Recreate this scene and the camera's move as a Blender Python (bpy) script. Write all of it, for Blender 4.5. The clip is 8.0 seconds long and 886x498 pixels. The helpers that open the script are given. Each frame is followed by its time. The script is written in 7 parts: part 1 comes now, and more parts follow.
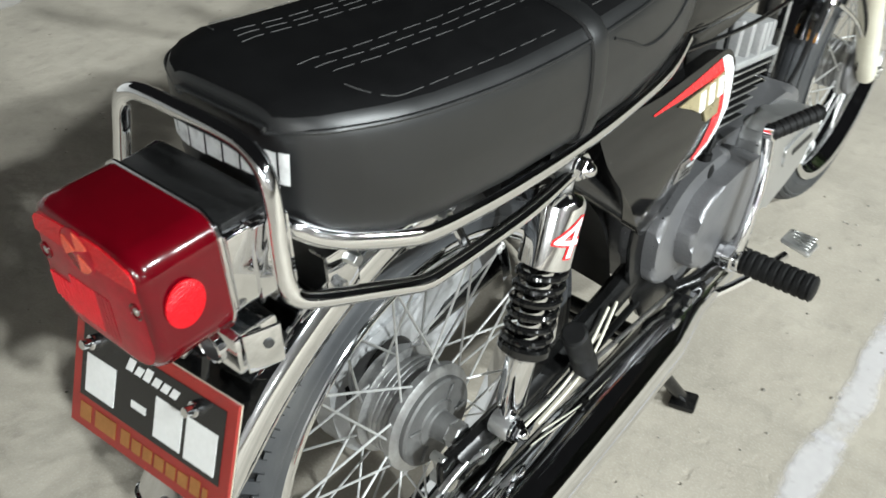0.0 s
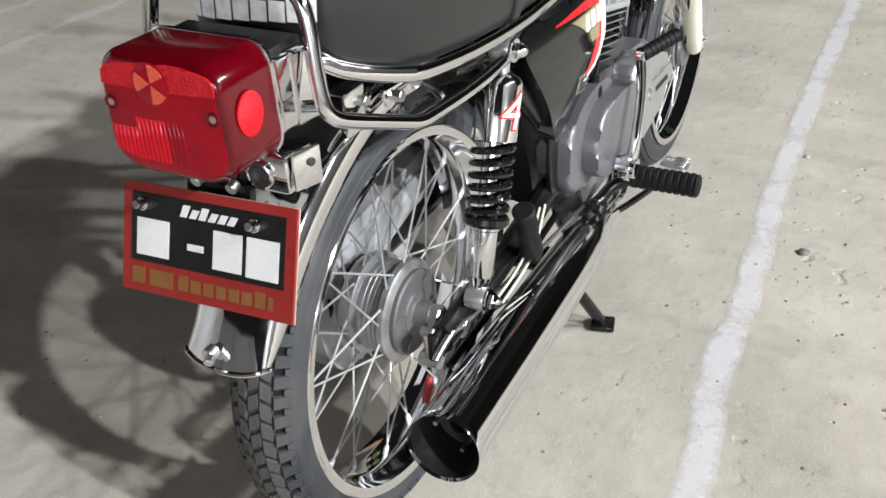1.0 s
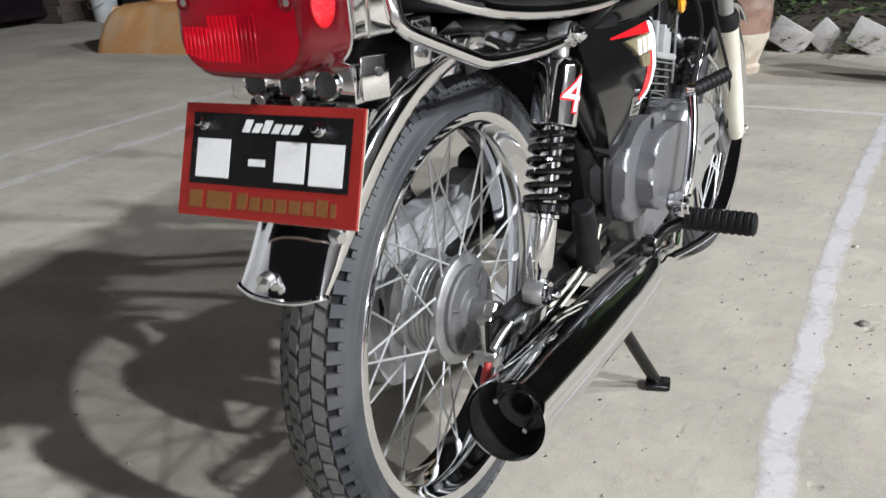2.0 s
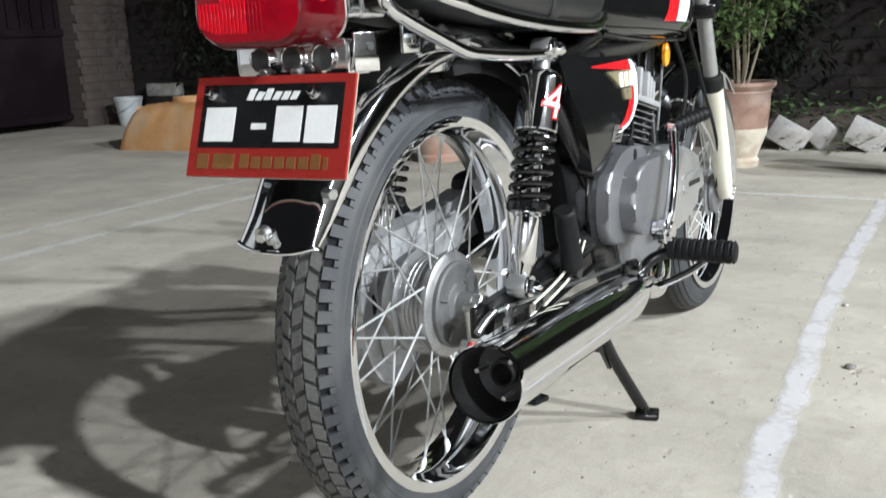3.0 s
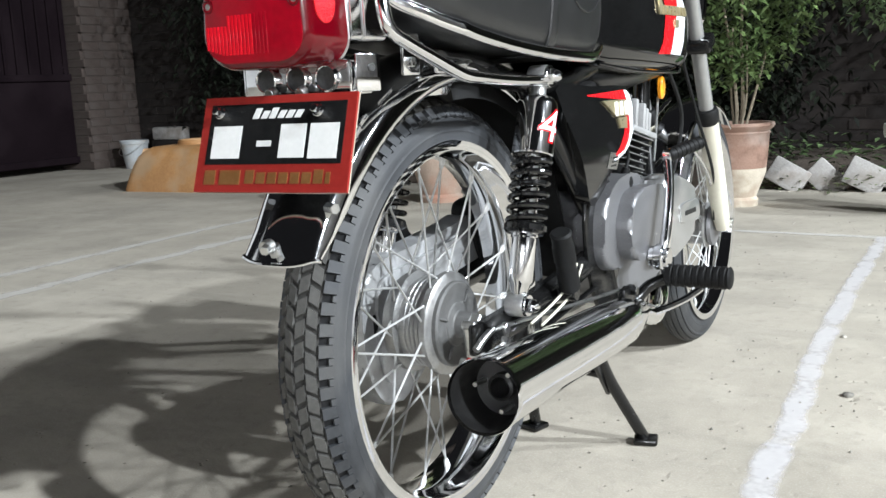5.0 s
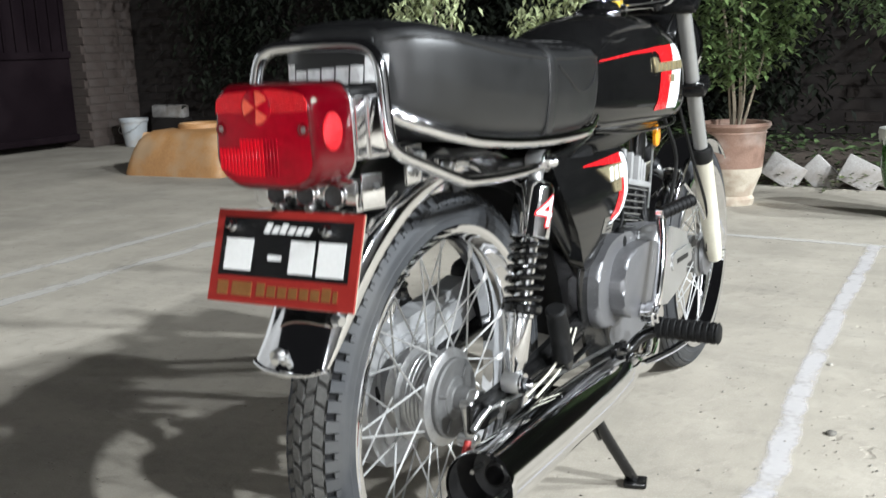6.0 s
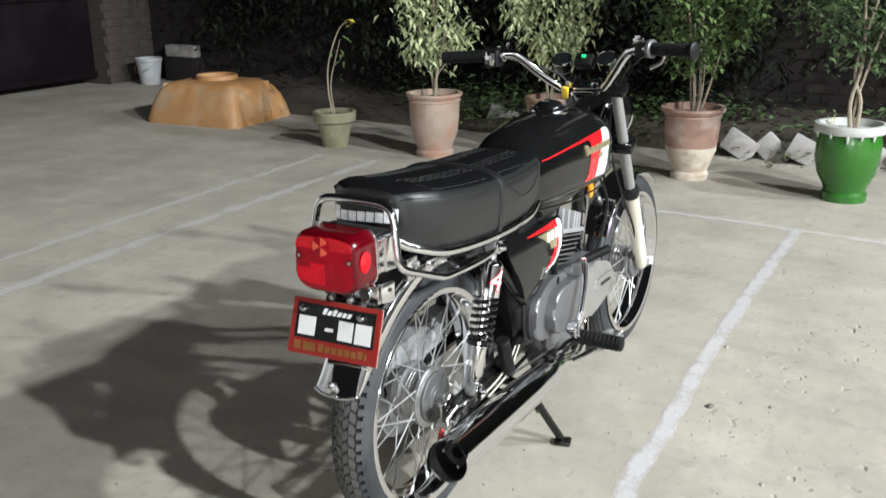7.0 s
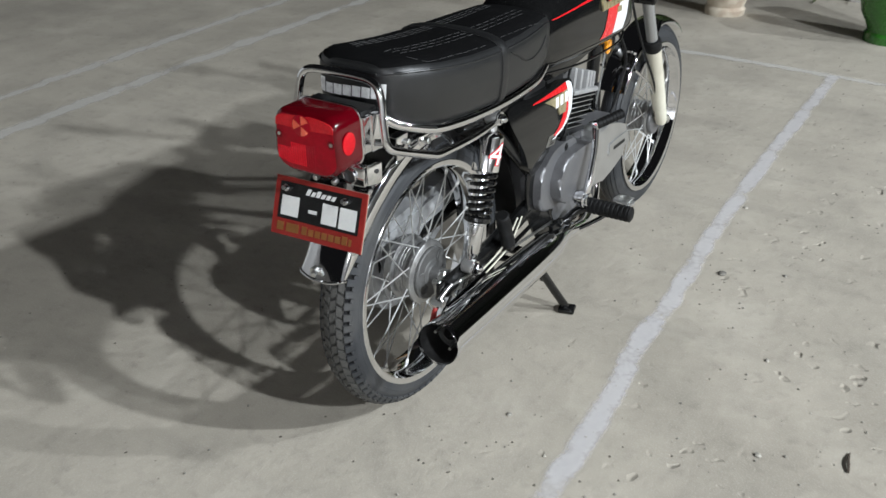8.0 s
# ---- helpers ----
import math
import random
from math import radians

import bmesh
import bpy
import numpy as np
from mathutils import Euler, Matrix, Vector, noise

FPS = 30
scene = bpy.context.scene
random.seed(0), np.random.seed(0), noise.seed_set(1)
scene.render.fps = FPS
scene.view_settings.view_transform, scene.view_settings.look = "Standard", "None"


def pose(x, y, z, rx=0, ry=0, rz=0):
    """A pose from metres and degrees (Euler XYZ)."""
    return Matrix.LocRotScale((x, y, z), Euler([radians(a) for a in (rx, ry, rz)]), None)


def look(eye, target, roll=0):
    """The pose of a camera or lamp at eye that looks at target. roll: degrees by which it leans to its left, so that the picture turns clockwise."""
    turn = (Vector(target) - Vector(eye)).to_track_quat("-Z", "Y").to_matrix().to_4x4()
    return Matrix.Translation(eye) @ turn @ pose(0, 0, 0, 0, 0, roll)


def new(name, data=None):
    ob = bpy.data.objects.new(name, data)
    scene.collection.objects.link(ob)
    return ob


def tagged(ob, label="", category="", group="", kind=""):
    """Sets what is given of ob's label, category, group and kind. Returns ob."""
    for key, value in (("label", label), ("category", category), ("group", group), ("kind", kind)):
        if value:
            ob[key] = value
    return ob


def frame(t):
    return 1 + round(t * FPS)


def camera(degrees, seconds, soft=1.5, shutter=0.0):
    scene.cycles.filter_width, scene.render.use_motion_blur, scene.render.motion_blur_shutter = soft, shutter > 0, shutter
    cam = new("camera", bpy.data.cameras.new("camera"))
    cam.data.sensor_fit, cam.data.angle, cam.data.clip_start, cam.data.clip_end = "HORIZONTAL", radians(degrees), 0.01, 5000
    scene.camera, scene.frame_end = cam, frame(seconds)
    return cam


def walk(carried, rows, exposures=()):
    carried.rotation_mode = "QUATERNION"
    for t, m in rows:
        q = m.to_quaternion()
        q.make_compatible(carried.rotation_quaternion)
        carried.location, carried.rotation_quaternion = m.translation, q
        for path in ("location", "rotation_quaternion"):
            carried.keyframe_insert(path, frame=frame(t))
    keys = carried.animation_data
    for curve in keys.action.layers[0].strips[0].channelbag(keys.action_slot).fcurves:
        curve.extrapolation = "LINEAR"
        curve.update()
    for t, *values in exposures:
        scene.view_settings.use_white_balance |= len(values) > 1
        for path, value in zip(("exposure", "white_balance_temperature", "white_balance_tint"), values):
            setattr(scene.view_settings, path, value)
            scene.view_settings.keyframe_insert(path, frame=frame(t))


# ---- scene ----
cam = camera(49.5, 8.0, shutter=0.25)
PATH = [
    (0, (0.526, -0.558, 1.151), (-0.505, 0.645, -0.069), -1.0),
    (0.2, (0.492, -0.636, 1.126), (-0.438, 0.672, -0.069), -1.0),
    (0.5, (0.483, -0.726, 1.073), (-0.36, 0.662, -0.096), -4.5),
    (1, (0.557, -0.864, 1.025), (-0.275, 0.638, 0.0), -3.2),
    (1.5, (0.538, -0.907, 0.939), (-0.363, 0.65, 0.066), -2.8),
    (1.7, (0.534, -0.922, 0.877), (-0.379, 0.682, 0.106), -3.3),
    (2.8, (0.612, -1.016, 0.674), (-0.373, 0.649, 0.166), -2.5),
    (3, (0.623, -1.036, 0.669), (-0.366, 0.648, 0.238), -2.5),
    (3.5, (0.653, -1.062, 0.669), (-0.354, 0.641, 0.377), -2.5),
    (4, (0.654, -1.06, 0.651), (-0.353, 0.642, 0.354), -2.4),
    (4.5, (0.651, -1.065, 0.645), (-0.354, 0.632, 0.314), -2.5),
    (4.7, (0.648, -1.066, 0.642), (-0.355, 0.632, 0.306), -2.5),
    (5.8, (0.64, -1.061, 0.689), (-0.358, 0.636, 0.337), -2.6),
    (6, (0.66, -1.086, 0.806), (-0.332, 0.601, 0.394), -2.0),
    (6.2, (0.725, -1.158, 0.97), (-0.261, 0.508, 0.469), -1.1),
    (6.5, (0.832, -1.317, 1.176), (-0.143, 0.34, 0.625), -0.3),
    (7, (0.991, -1.604, 1.248), (0.029, 0.044, 0.651), -0.6),
    (7.5, (1.059, -1.717, 1.302), (0.15, -0.119, 0.516), -0.1),
    (8, (0.98, -1.449, 1.31), (0.036, 0.042, 0.369), -0.4),
]
walk(cam, [(t, look(eye, target, roll)) for t, eye, target, roll in PATH],
     exposures=[(0, -0.02, 6450, 6), (0.5, -0.06, 6450, 9), (1.0, -0.02, 6400, 13), (1.5, -0.13, 6350, 15), (3.0, 0.10, 6200, 10), (4.5, 0.28, 6200, 10), (6.0, 0.18, 6300, 10), (7.0, 0.05, 6350, 10), (7.5, -0.16, 6300, 10), (8.0, -0.49, 6250, 10)])

# ---------------------------------------------------------------- light
world = bpy.data.worlds.new("night_sky")
scene.world = world
world.use_nodes = True
world.node_tree.nodes["Background"].inputs[0].default_value = (0.95, 0.95, 1.0, 1)
world.node_tree.nodes["Background"].inputs[1].default_value = 0.009


def flood(name, place, target, power, colour):
    """A shaded flood lamp with a broad soft-edged beam."""
    data = bpy.data.lights.new(name, "SPOT")
    data.energy, data.shadow_soft_size, data.color = power, 0.12, colour
    data.spot_size, data.spot_blend = radians(74), 0.8
    ob = new(name, data)
    ob.matrix_basis = look(place, target)
    return ob


# a row of flood lamps high on the house side of the yard
for x, y, power in ((8.0, 3.6, 2250), (7.3, 0.85, 3100), (8.3, -2.4, 4300)):
    flood("flood_lamp", (x, y, 5.2), (-1.2, 1.3, 0), power, (0.93, 0.975, 1.0))

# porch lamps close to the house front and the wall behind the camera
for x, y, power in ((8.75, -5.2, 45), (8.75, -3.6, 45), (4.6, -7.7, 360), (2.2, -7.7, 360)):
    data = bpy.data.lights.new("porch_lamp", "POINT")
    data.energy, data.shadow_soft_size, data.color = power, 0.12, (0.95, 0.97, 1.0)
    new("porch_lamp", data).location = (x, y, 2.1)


# ---------------------------------------------------------------- materials
def nodes_of(m):
    m.use_nodes = True
    return m.node_tree.nodes, m.node_tree.links, m.node_tree.nodes["Principled BSDF"]


def surface(name, a, b=None, rough=0.5, rough2=None, metal=0.0, scale=20.0, fine=140.0, bump=0.0, coat=0.0,
            stain=None, stain_scale=4.0, spec=0.5, island=0.0, grainy=0.5):
    """Two tones mixed by coarse and fine noise, with roughness variation and bump, at real size."""
    m = bpy.data.materials.new(name)
    n, l, p = nodes_of(m)
    b = b or tuple(min(1, c * 1.18) for c in a)
    rough2 = rough if rough2 is None else rough2
    geo = n.new("ShaderNodeNewGeometry")
    co = n.new("ShaderNodeTexCoord")
    n1 = n.new("ShaderNodeTexNoise")
    n1.inputs["Scale"].default_value, n1.inputs["Detail"].default_value = scale, 6
    n2 = n.new("ShaderNodeTexNoise")
    n2.inputs["Scale"].default_value, n2.inputs["Detail"].default_value = fine, 3
    for q in (n1, n2):
        l.new(co.outputs["Object"], q.inputs["Vector"])
    mix = n.new("ShaderNodeMix")
    mix.data_type = "FLOAT"
    mix.inputs[0].default_value = grainy
    l.new(n1.outputs["Fac"], mix.inputs[2]), l.new(n2.outputs["Fac"], mix.inputs[3])
    ramp = n.new("ShaderNodeMapRange")
    ramp.inputs["From Min"].default_value, ramp.inputs["From Max"].default_value = 0.32, 0.68
    l.new(mix.outputs[0], ramp.inputs["Value"])
    col = n.new("ShaderNodeMix")
    col.data_type = "RGBA"
    col.inputs[6].default_value, col.inputs[7].default_value = (*a, 1), (*b, 1)
    l.new(ramp.outputs[0], col.inputs[0])
    out = col.outputs[2]
    if stain:
        n3 = n.new("ShaderNodeTexNoise")
        n3.inputs["Scale"].default_value, n3.inputs["Detail"].default_value = stain_scale, 5
        l.new(co.outputs["Object"], n3.inputs["Vector"])
        r3 = n.new("ShaderNodeMapRange")
        r3.inputs["From Min"].default_value, r3.inputs["From Max"].default_value = 0.48, 0.66
        l.new(n3.outputs["Fac"], r3.inputs["Value"])
        c3 = n.new("ShaderNodeMix")
        c3.data_type = "RGBA"
        c3.inputs[7].default_value = (*stain, 1)
        l.new(r3.outputs[0], c3.inputs[0]), l.new(out, c3.inputs[6])
        out = c3.outputs[2]
    if island:
        hsv = n.new("ShaderNodeHueSaturation")
        r4 = n.new("ShaderNodeMapRange")
        r4.inputs["To Min"].default_value, r4.inputs["To Max"].default_value = 1 - island, 1 + island
        l.new(geo.outputs["Random Per Island"], r4.inputs["Value"])
        l.new(r4.outputs[0], hsv.inputs["Value"]), l.new(out, hsv.inputs["Color"])
        out = hsv.outputs["Color"]
    l.new(out, p.inputs["Base Color"])
    rr = n.new("ShaderNodeMapRange")
    rr.inputs["To Min"].default_value, rr.inputs["To Max"].default_value = rough, rough2
    l.new(ramp.outputs[0], rr.inputs["Value"]), l.new(rr.outputs[0], p.inputs["Roughness"])
    p.inputs["Metallic"].default_value = metal
    p.inputs["Coat Weight"].default_value = coat
    p.inputs["Coat Roughness"].default_value = 0.06
    p.inputs["Specular IOR Level"].default_value = spec
    if bump:
        bp = n.new("ShaderNodeBump")
        bp.inputs["Strength"].default_value, bp.inputs["Distance"].default_value = 1.0, bump
        l.new(mix.outputs[0], bp.inputs["Height"]), l.new(bp.outputs["Normal"], p.inputs["Normal"])
    return m


CHROME = surface("chrome", (0.76, 0.77, 0.79), (0.84, 0.84, 0.85), 0.035, 0.085, 1.0, 9, 60)
STEEL = surface("zinc_steel", (0.50, 0.50, 0.49), (0.64, 0.64, 0.62), 0.24, 0.38, 1.0, 40, 300)
SPOKE = surface("spoke_steel", (0.66, 0.66, 0.65), (0.76, 0.76, 0.74), 0.3, 0.4, 0.45, 40, 300)
ALU = surface("cast_aluminium", (0.145, 0.145, 0.15), (0.21, 0.21, 0.215), 0.36, 0.46, 0.6, 8, 500, 0.0001)
ALU_BRIGHT = surface("buffed_aluminium", (0.52, 0.52, 0.515), (0.62, 0.62, 0.61), 0.28, 0.4, 0.9, 25, 400, 0.0001)
SILVER = surface("silver_paint", (0.36, 0.365, 0.37), (0.46, 0.465, 0.47), 0.32, 0.5, 0.35, 22, 300, 0.0002, stain=(0.27, 0.27, 0.265), stain_scale=16)
BLACK_GLOSS = surface("black_lacquer", (0.004, 0.004, 0.004), (0.007, 0.007, 0.007), 0.07, 0.11, 0, 8, 90, spec=0.6)
BLACK_FRAME = surface("black_enamel", (0.003, 0.003, 0.003), (0.007, 0.007, 0.007), 0.18, 0.28, 0, 30, 220, spec=0.45)
BLACK_PLASTIC = surface("black_plastic", (0.007, 0.007, 0.007), (0.013, 0.013, 0.013), 0.38, 0.5, 0, 30, 260, 0.0001, spec=0.2)
RUBBER = surface("tyre_rubber", (0.019, 0.0205, 0.023), (0.033, 0.035, 0.038), 0.55, 0.72, 0, 14, 160, 0.0002, stain=(0.050, 0.050, 0.049), stain_scale=7, spec=0.4)
GRIP = surface("grip_rubber", (0.004, 0.004, 0.004), (0.008, 0.008, 0.008), 0.5, 0.65, 0, 40, 300, 0.0002, spec=0.16)
VINYL = surface("seat_vinyl", (0.0056, 0.0058, 0.0060), (0.0084, 0.0086, 0.0088), 0.38, 0.46, 0, 24, 900, 0.0001, spec=0.65)
VINYL_TOP = surface("grained_seat_vinyl", (0.0030, 0.0030, 0.0032), (0.0055, 0.0055, 0.0057), 0.70, 0.80, 0, 40, 1200, 0.0003, spec=0.05)
THREAD = surface("seat_thread", (0.062, 0.061, 0.060), None, 0.8)
RED_LENS = surface("red_lens", (0.070, 0.0004, 0.003), (0.095, 0.0006, 0.004), 0.12, 0.2, 0, 12, 60, coat=0.5, spec=0.3)
RED_RIB = surface("red_ribbed_lens", (0.64, 0.003, 0.014), (0.78, 0.005, 0.020), 0.15, 0.2, 0, 40, 200, coat=0.15, spec=0.25)
AMBER = surface("amber_lens", (0.75, 0.26, 0.01), (0.9, 0.36, 0.02), 0.18, 0.25, 0, 60, 300, coat=0.6)
RED_PAINT = surface("red_decal", (0.52, 0.008, 0.012), (0.60, 0.012, 0.016), 0.22, 0.3, 0, 10, 90, coat=0.4)
WHITE_DECAL = surface("white_decal", (0.70, 0.72, 0.74), (0.76, 0.77, 0.78), 0.22, 0.3, 0, 10, 90, coat=0.4)
PLATE_RED = surface("plate_red_film", (0.21, 0.013, 0.010), (0.26, 0.019, 0.014), 0.3, 0.42, 0, 30, 200, coat=0.25)
PLATE_BLACK = surface("plate_black_film", (0.006, 0.006, 0.006), (0.012, 0.012, 0.012), 0.18, 0.28, 0, 14, 120, coat=0.3)
PLATE_WHITE = surface("plate_white_film", (0.64, 0.64, 0.62), (0.72, 0.72, 0.70), 0.35, 0.45, 0, 30, 200)
PLATE_GOLD = surface("plate_gold_film", (0.46, 0.21, 0.07), (0.56, 0.28, 0.10), 0.30, 0.38, 0.8, 40, 300)
PALE_EDGE = surface("raw_plate_edge", (0.34, 0.31, 0.24), (0.42, 0.39, 0.31), 0.4, 0.5, 0, 40, 200)
GOLD = surface("gilt_badge", (0.55, 0.47, 0.28), (0.68, 0.60, 0.38), 0.25, 0.35, 0.8, 60, 300, 0.0002)
WHITE_PRINT = surface("white_print", (0.80, 0.80, 0.79), (0.88, 0.88, 0.87), 0.5, 0.6, 0, 50, 300, stain=(0.62, 0.61, 0.60), stain_scale=90)
FORK_CREAM = surface("cream_fork_paint", (0.58, 0.56, 0.46), (0.66, 0.64, 0.53), 0.28, 0.36, 0, 14, 120, coat=0.3, stain=(0.5, 0.47, 0.38))
YELLOW = surface("yellow_plastic", (0.75, 0.50, 0.03), (0.85, 0.6, 0.05), 0.4, 0.5, 0, 60, 300)
GAUGE = surface("gauge_face", (0.006, 0.007, 0.007), (0.012, 0.013, 0.013), 0.08, 0.12, 0, 30, 200, coat=0.6)
NEAR_BLACK = surface("near_black", (0.018, 0.018, 0.018), (0.06, 0.058, 0.055), 0.5, 0.7, 0.3, 40, 300, 0.0003)

OUTLET = surface("burnt_outlet", (0.012, 0.012, 0.012), (0.028, 0.027, 0.026), 0.35, 0.55, 0.3, 30, 200, 0.0003)
TREAD = surface("dusty_tread", (0.048, 0.047, 0.044), (0.080, 0.078, 0.072), 0.75, 0.9, 0, 25, 200, 0.0004, spec=0.3)
TREAD_GAP = surface("dusty_tread_floor", (0.036, 0.035, 0.033), (0.060, 0.058, 0.054), 0.85, 0.95, 0, 20, 200, spec=0.15)
GROOVE_SHADE = surface("shaded_groove_rubber", (0.008, 0.008, 0.009), (0.014, 0.014, 0.014), 0.8, 0.9, 0, 20, 200, spec=0.15)
HEAD_ALU = surface("sandblasted_aluminium", (0.27, 0.27, 0.268), (0.36, 0.36, 0.355), 0.5, 0.6, 0.3, 25, 300, 0.0002)
HUB_ALU = surface("dull_hub_aluminium", (0.32, 0.32, 0.315), (0.44, 0.44, 0.435), 0.3, 0.45, 0.75, 25, 300, 0.0002, stain=(0.24, 0.235, 0.225), stain_scale=20)
DRUM = surface("dull_brake_plate", (0.085, 0.085, 0.083), (0.13, 0.13, 0.127), 0.5, 0.65, 0.3, 30, 300, 0.0003, stain=(0.09, 0.088, 0.085), stain_scale=18)
TERRACOTTA = surface("terracotta", (0.23, 0.132, 0.095), (0.31, 0.20, 0.15), 0.8, 0.92, 0, 9, 120, 0.002, stain=(0.40, 0.31, 0.26), stain_scale=7)
WHITEWASH = surface("whitewashed_clay", (0.44, 0.385, 0.30), (0.58, 0.52, 0.42), 0.85, 0.95, 0, 12, 140, 0.002, stain=(0.36, 0.28, 0.21), stain_scale=9)
PALE_CLAY = surface("pale_clay", (0.30, 0.215, 0.165), (0.43, 0.34, 0.27), 0.85, 0.95, 0, 10, 140, 0.002, stain=(0.36, 0.20, 0.14), stain_scale=6)
MOSS_CLAY = surface("mossy_clay", (0.17, 0.165, 0.10), (0.26, 0.245, 0.16), 0.85, 0.95, 0, 12, 140, 0.002, stain=(0.15, 0.15, 0.08), stain_scale=8)
GREEN_PAINT = surface("green_gloss_paint", (0.022, 0.105, 0.012), (0.032, 0.14, 0.016), 0.20, 0.34, 0, 8, 100, 0.0012, coat=0.3, stain=(0.02, 0.11, 0.014), stain_scale=6)
RIM_WHITE = surface("rim_white_paint", (0.38, 0.39, 0.36), (0.52, 0.52, 0.48), 0.6, 0.75, 0, 20, 160, 0.002)
SOIL = surface("soil", (0.035, 0.026, 0.018), (0.075, 0.055, 0.04), 0.95, 1.0, 0, 16, 90, 0.012)
BARK = surface("pale_bark", (0.22, 0.18, 0.13), (0.36, 0.31, 0.23), 0.85, 0.95, 0, 30, 140, 0.002)
LEAF_GREEN = surface("green_leaf", (0.060, 0.105, 0.034), (0.125, 0.175, 0.062), 0.4, 0.55, 0, 30, 200, island=0.45)
LEAF_DARK = surface("dark_leaf", (0.046, 0.078, 0.030), (0.085, 0.125, 0.050), 0.45, 0.6, 0, 30, 200, island=0.5)
LEAF_PALE = surface("variegated_leaf", (0.19, 0.25, 0.10), (0.52, 0.54, 0.32), 0.5, 0.6, 0, 60, 300, island=0.45)
LEAF_YELLOW = surface("yellow_leaf", (0.50, 0.42, 0.05), (0.62, 0.52, 0.08), 0.5)
ORANGE = surface("orange_plastic", (0.33, 0.165, 0.060), (0.45, 0.240, 0.095), 0.5, 0.68, 0, 5, 60, 0.001, stain=(0.38, 0.25, 0.14), stain_scale=5)
BUCKET = surface("white_bucket_plastic", (0.34, 0.36, 0.37), (0.46, 0.48, 0.49), 0.5, 0.6, 0, 10, 80, stain=(0.36, 0.34, 0.31), stain_scale=10)
STONE_WHITE = surface("whitewashed_brick", (0.28, 0.265, 0.25), (0.42, 0.405, 0.385), 0.9, 0.97, 0, 14, 120, 0.003, stain=(0.24, 0.215, 0.19), stain_scale=9)
GATE = surface("dark_gate_paint", (0.006, 0.0034, 0.0048), (0.010, 0.0062, 0.0080), 0.7, 0.85, 0, 3, 60, 0.0006, stain=(0.013, 0.0085, 0.0105), stain_scale=2, spec=0.06)
# pillar brick and mortar, a lighter tone than the boundary wall
PILLAR_BRICK = surface("lighter_pillar_brick", (0.040, 0.029, 0.024), (0.066, 0.050, 0.042), 0.9, 0.97, 0, 7, 110, 0.003, stain=(0.058, 0.046, 0.040), stain_scale=3, island=0.25)
PILLAR_MORTAR = surface("pillar_mortar", (0.042, 0.031, 0.026), (0.062, 0.048, 0.040), 0.95, 1.0, 0, 9, 130, 0.004)
# boundary wall brick and mortar, darkened: shade on the wall put into colour
SHADED_BRICK = surface("shaded_old_brick", (0.007, 0.0046, 0.0036), (0.013, 0.0088, 0.0068), 0.9, 0.97, 0, 7, 110, 0.003, stain=(0.017, 0.012, 0.0095), stain_scale=3, island=0.3)
SHADED_MORTAR = surface("mortar", (0.007, 0.0048, 0.0038), (0.013, 0.0088, 0.0070), 0.95, 1.0, 0, 9, 130, 0.004)
PLASTER = surface("plain_plaster", (0.58, 0.575, 0.56), (0.68, 0.675, 0.66), 0.9, 0.97, 0, 2, 60, 0.003, stain=(0.46, 0.455, 0.44), stain_scale=1)
PEBBLE = surface("grit", (0.14, 0.13, 0.11), (0.34, 0.32, 0.28), 0.9, 1.0, 0, 60, 200, 0.001, island=0.4)


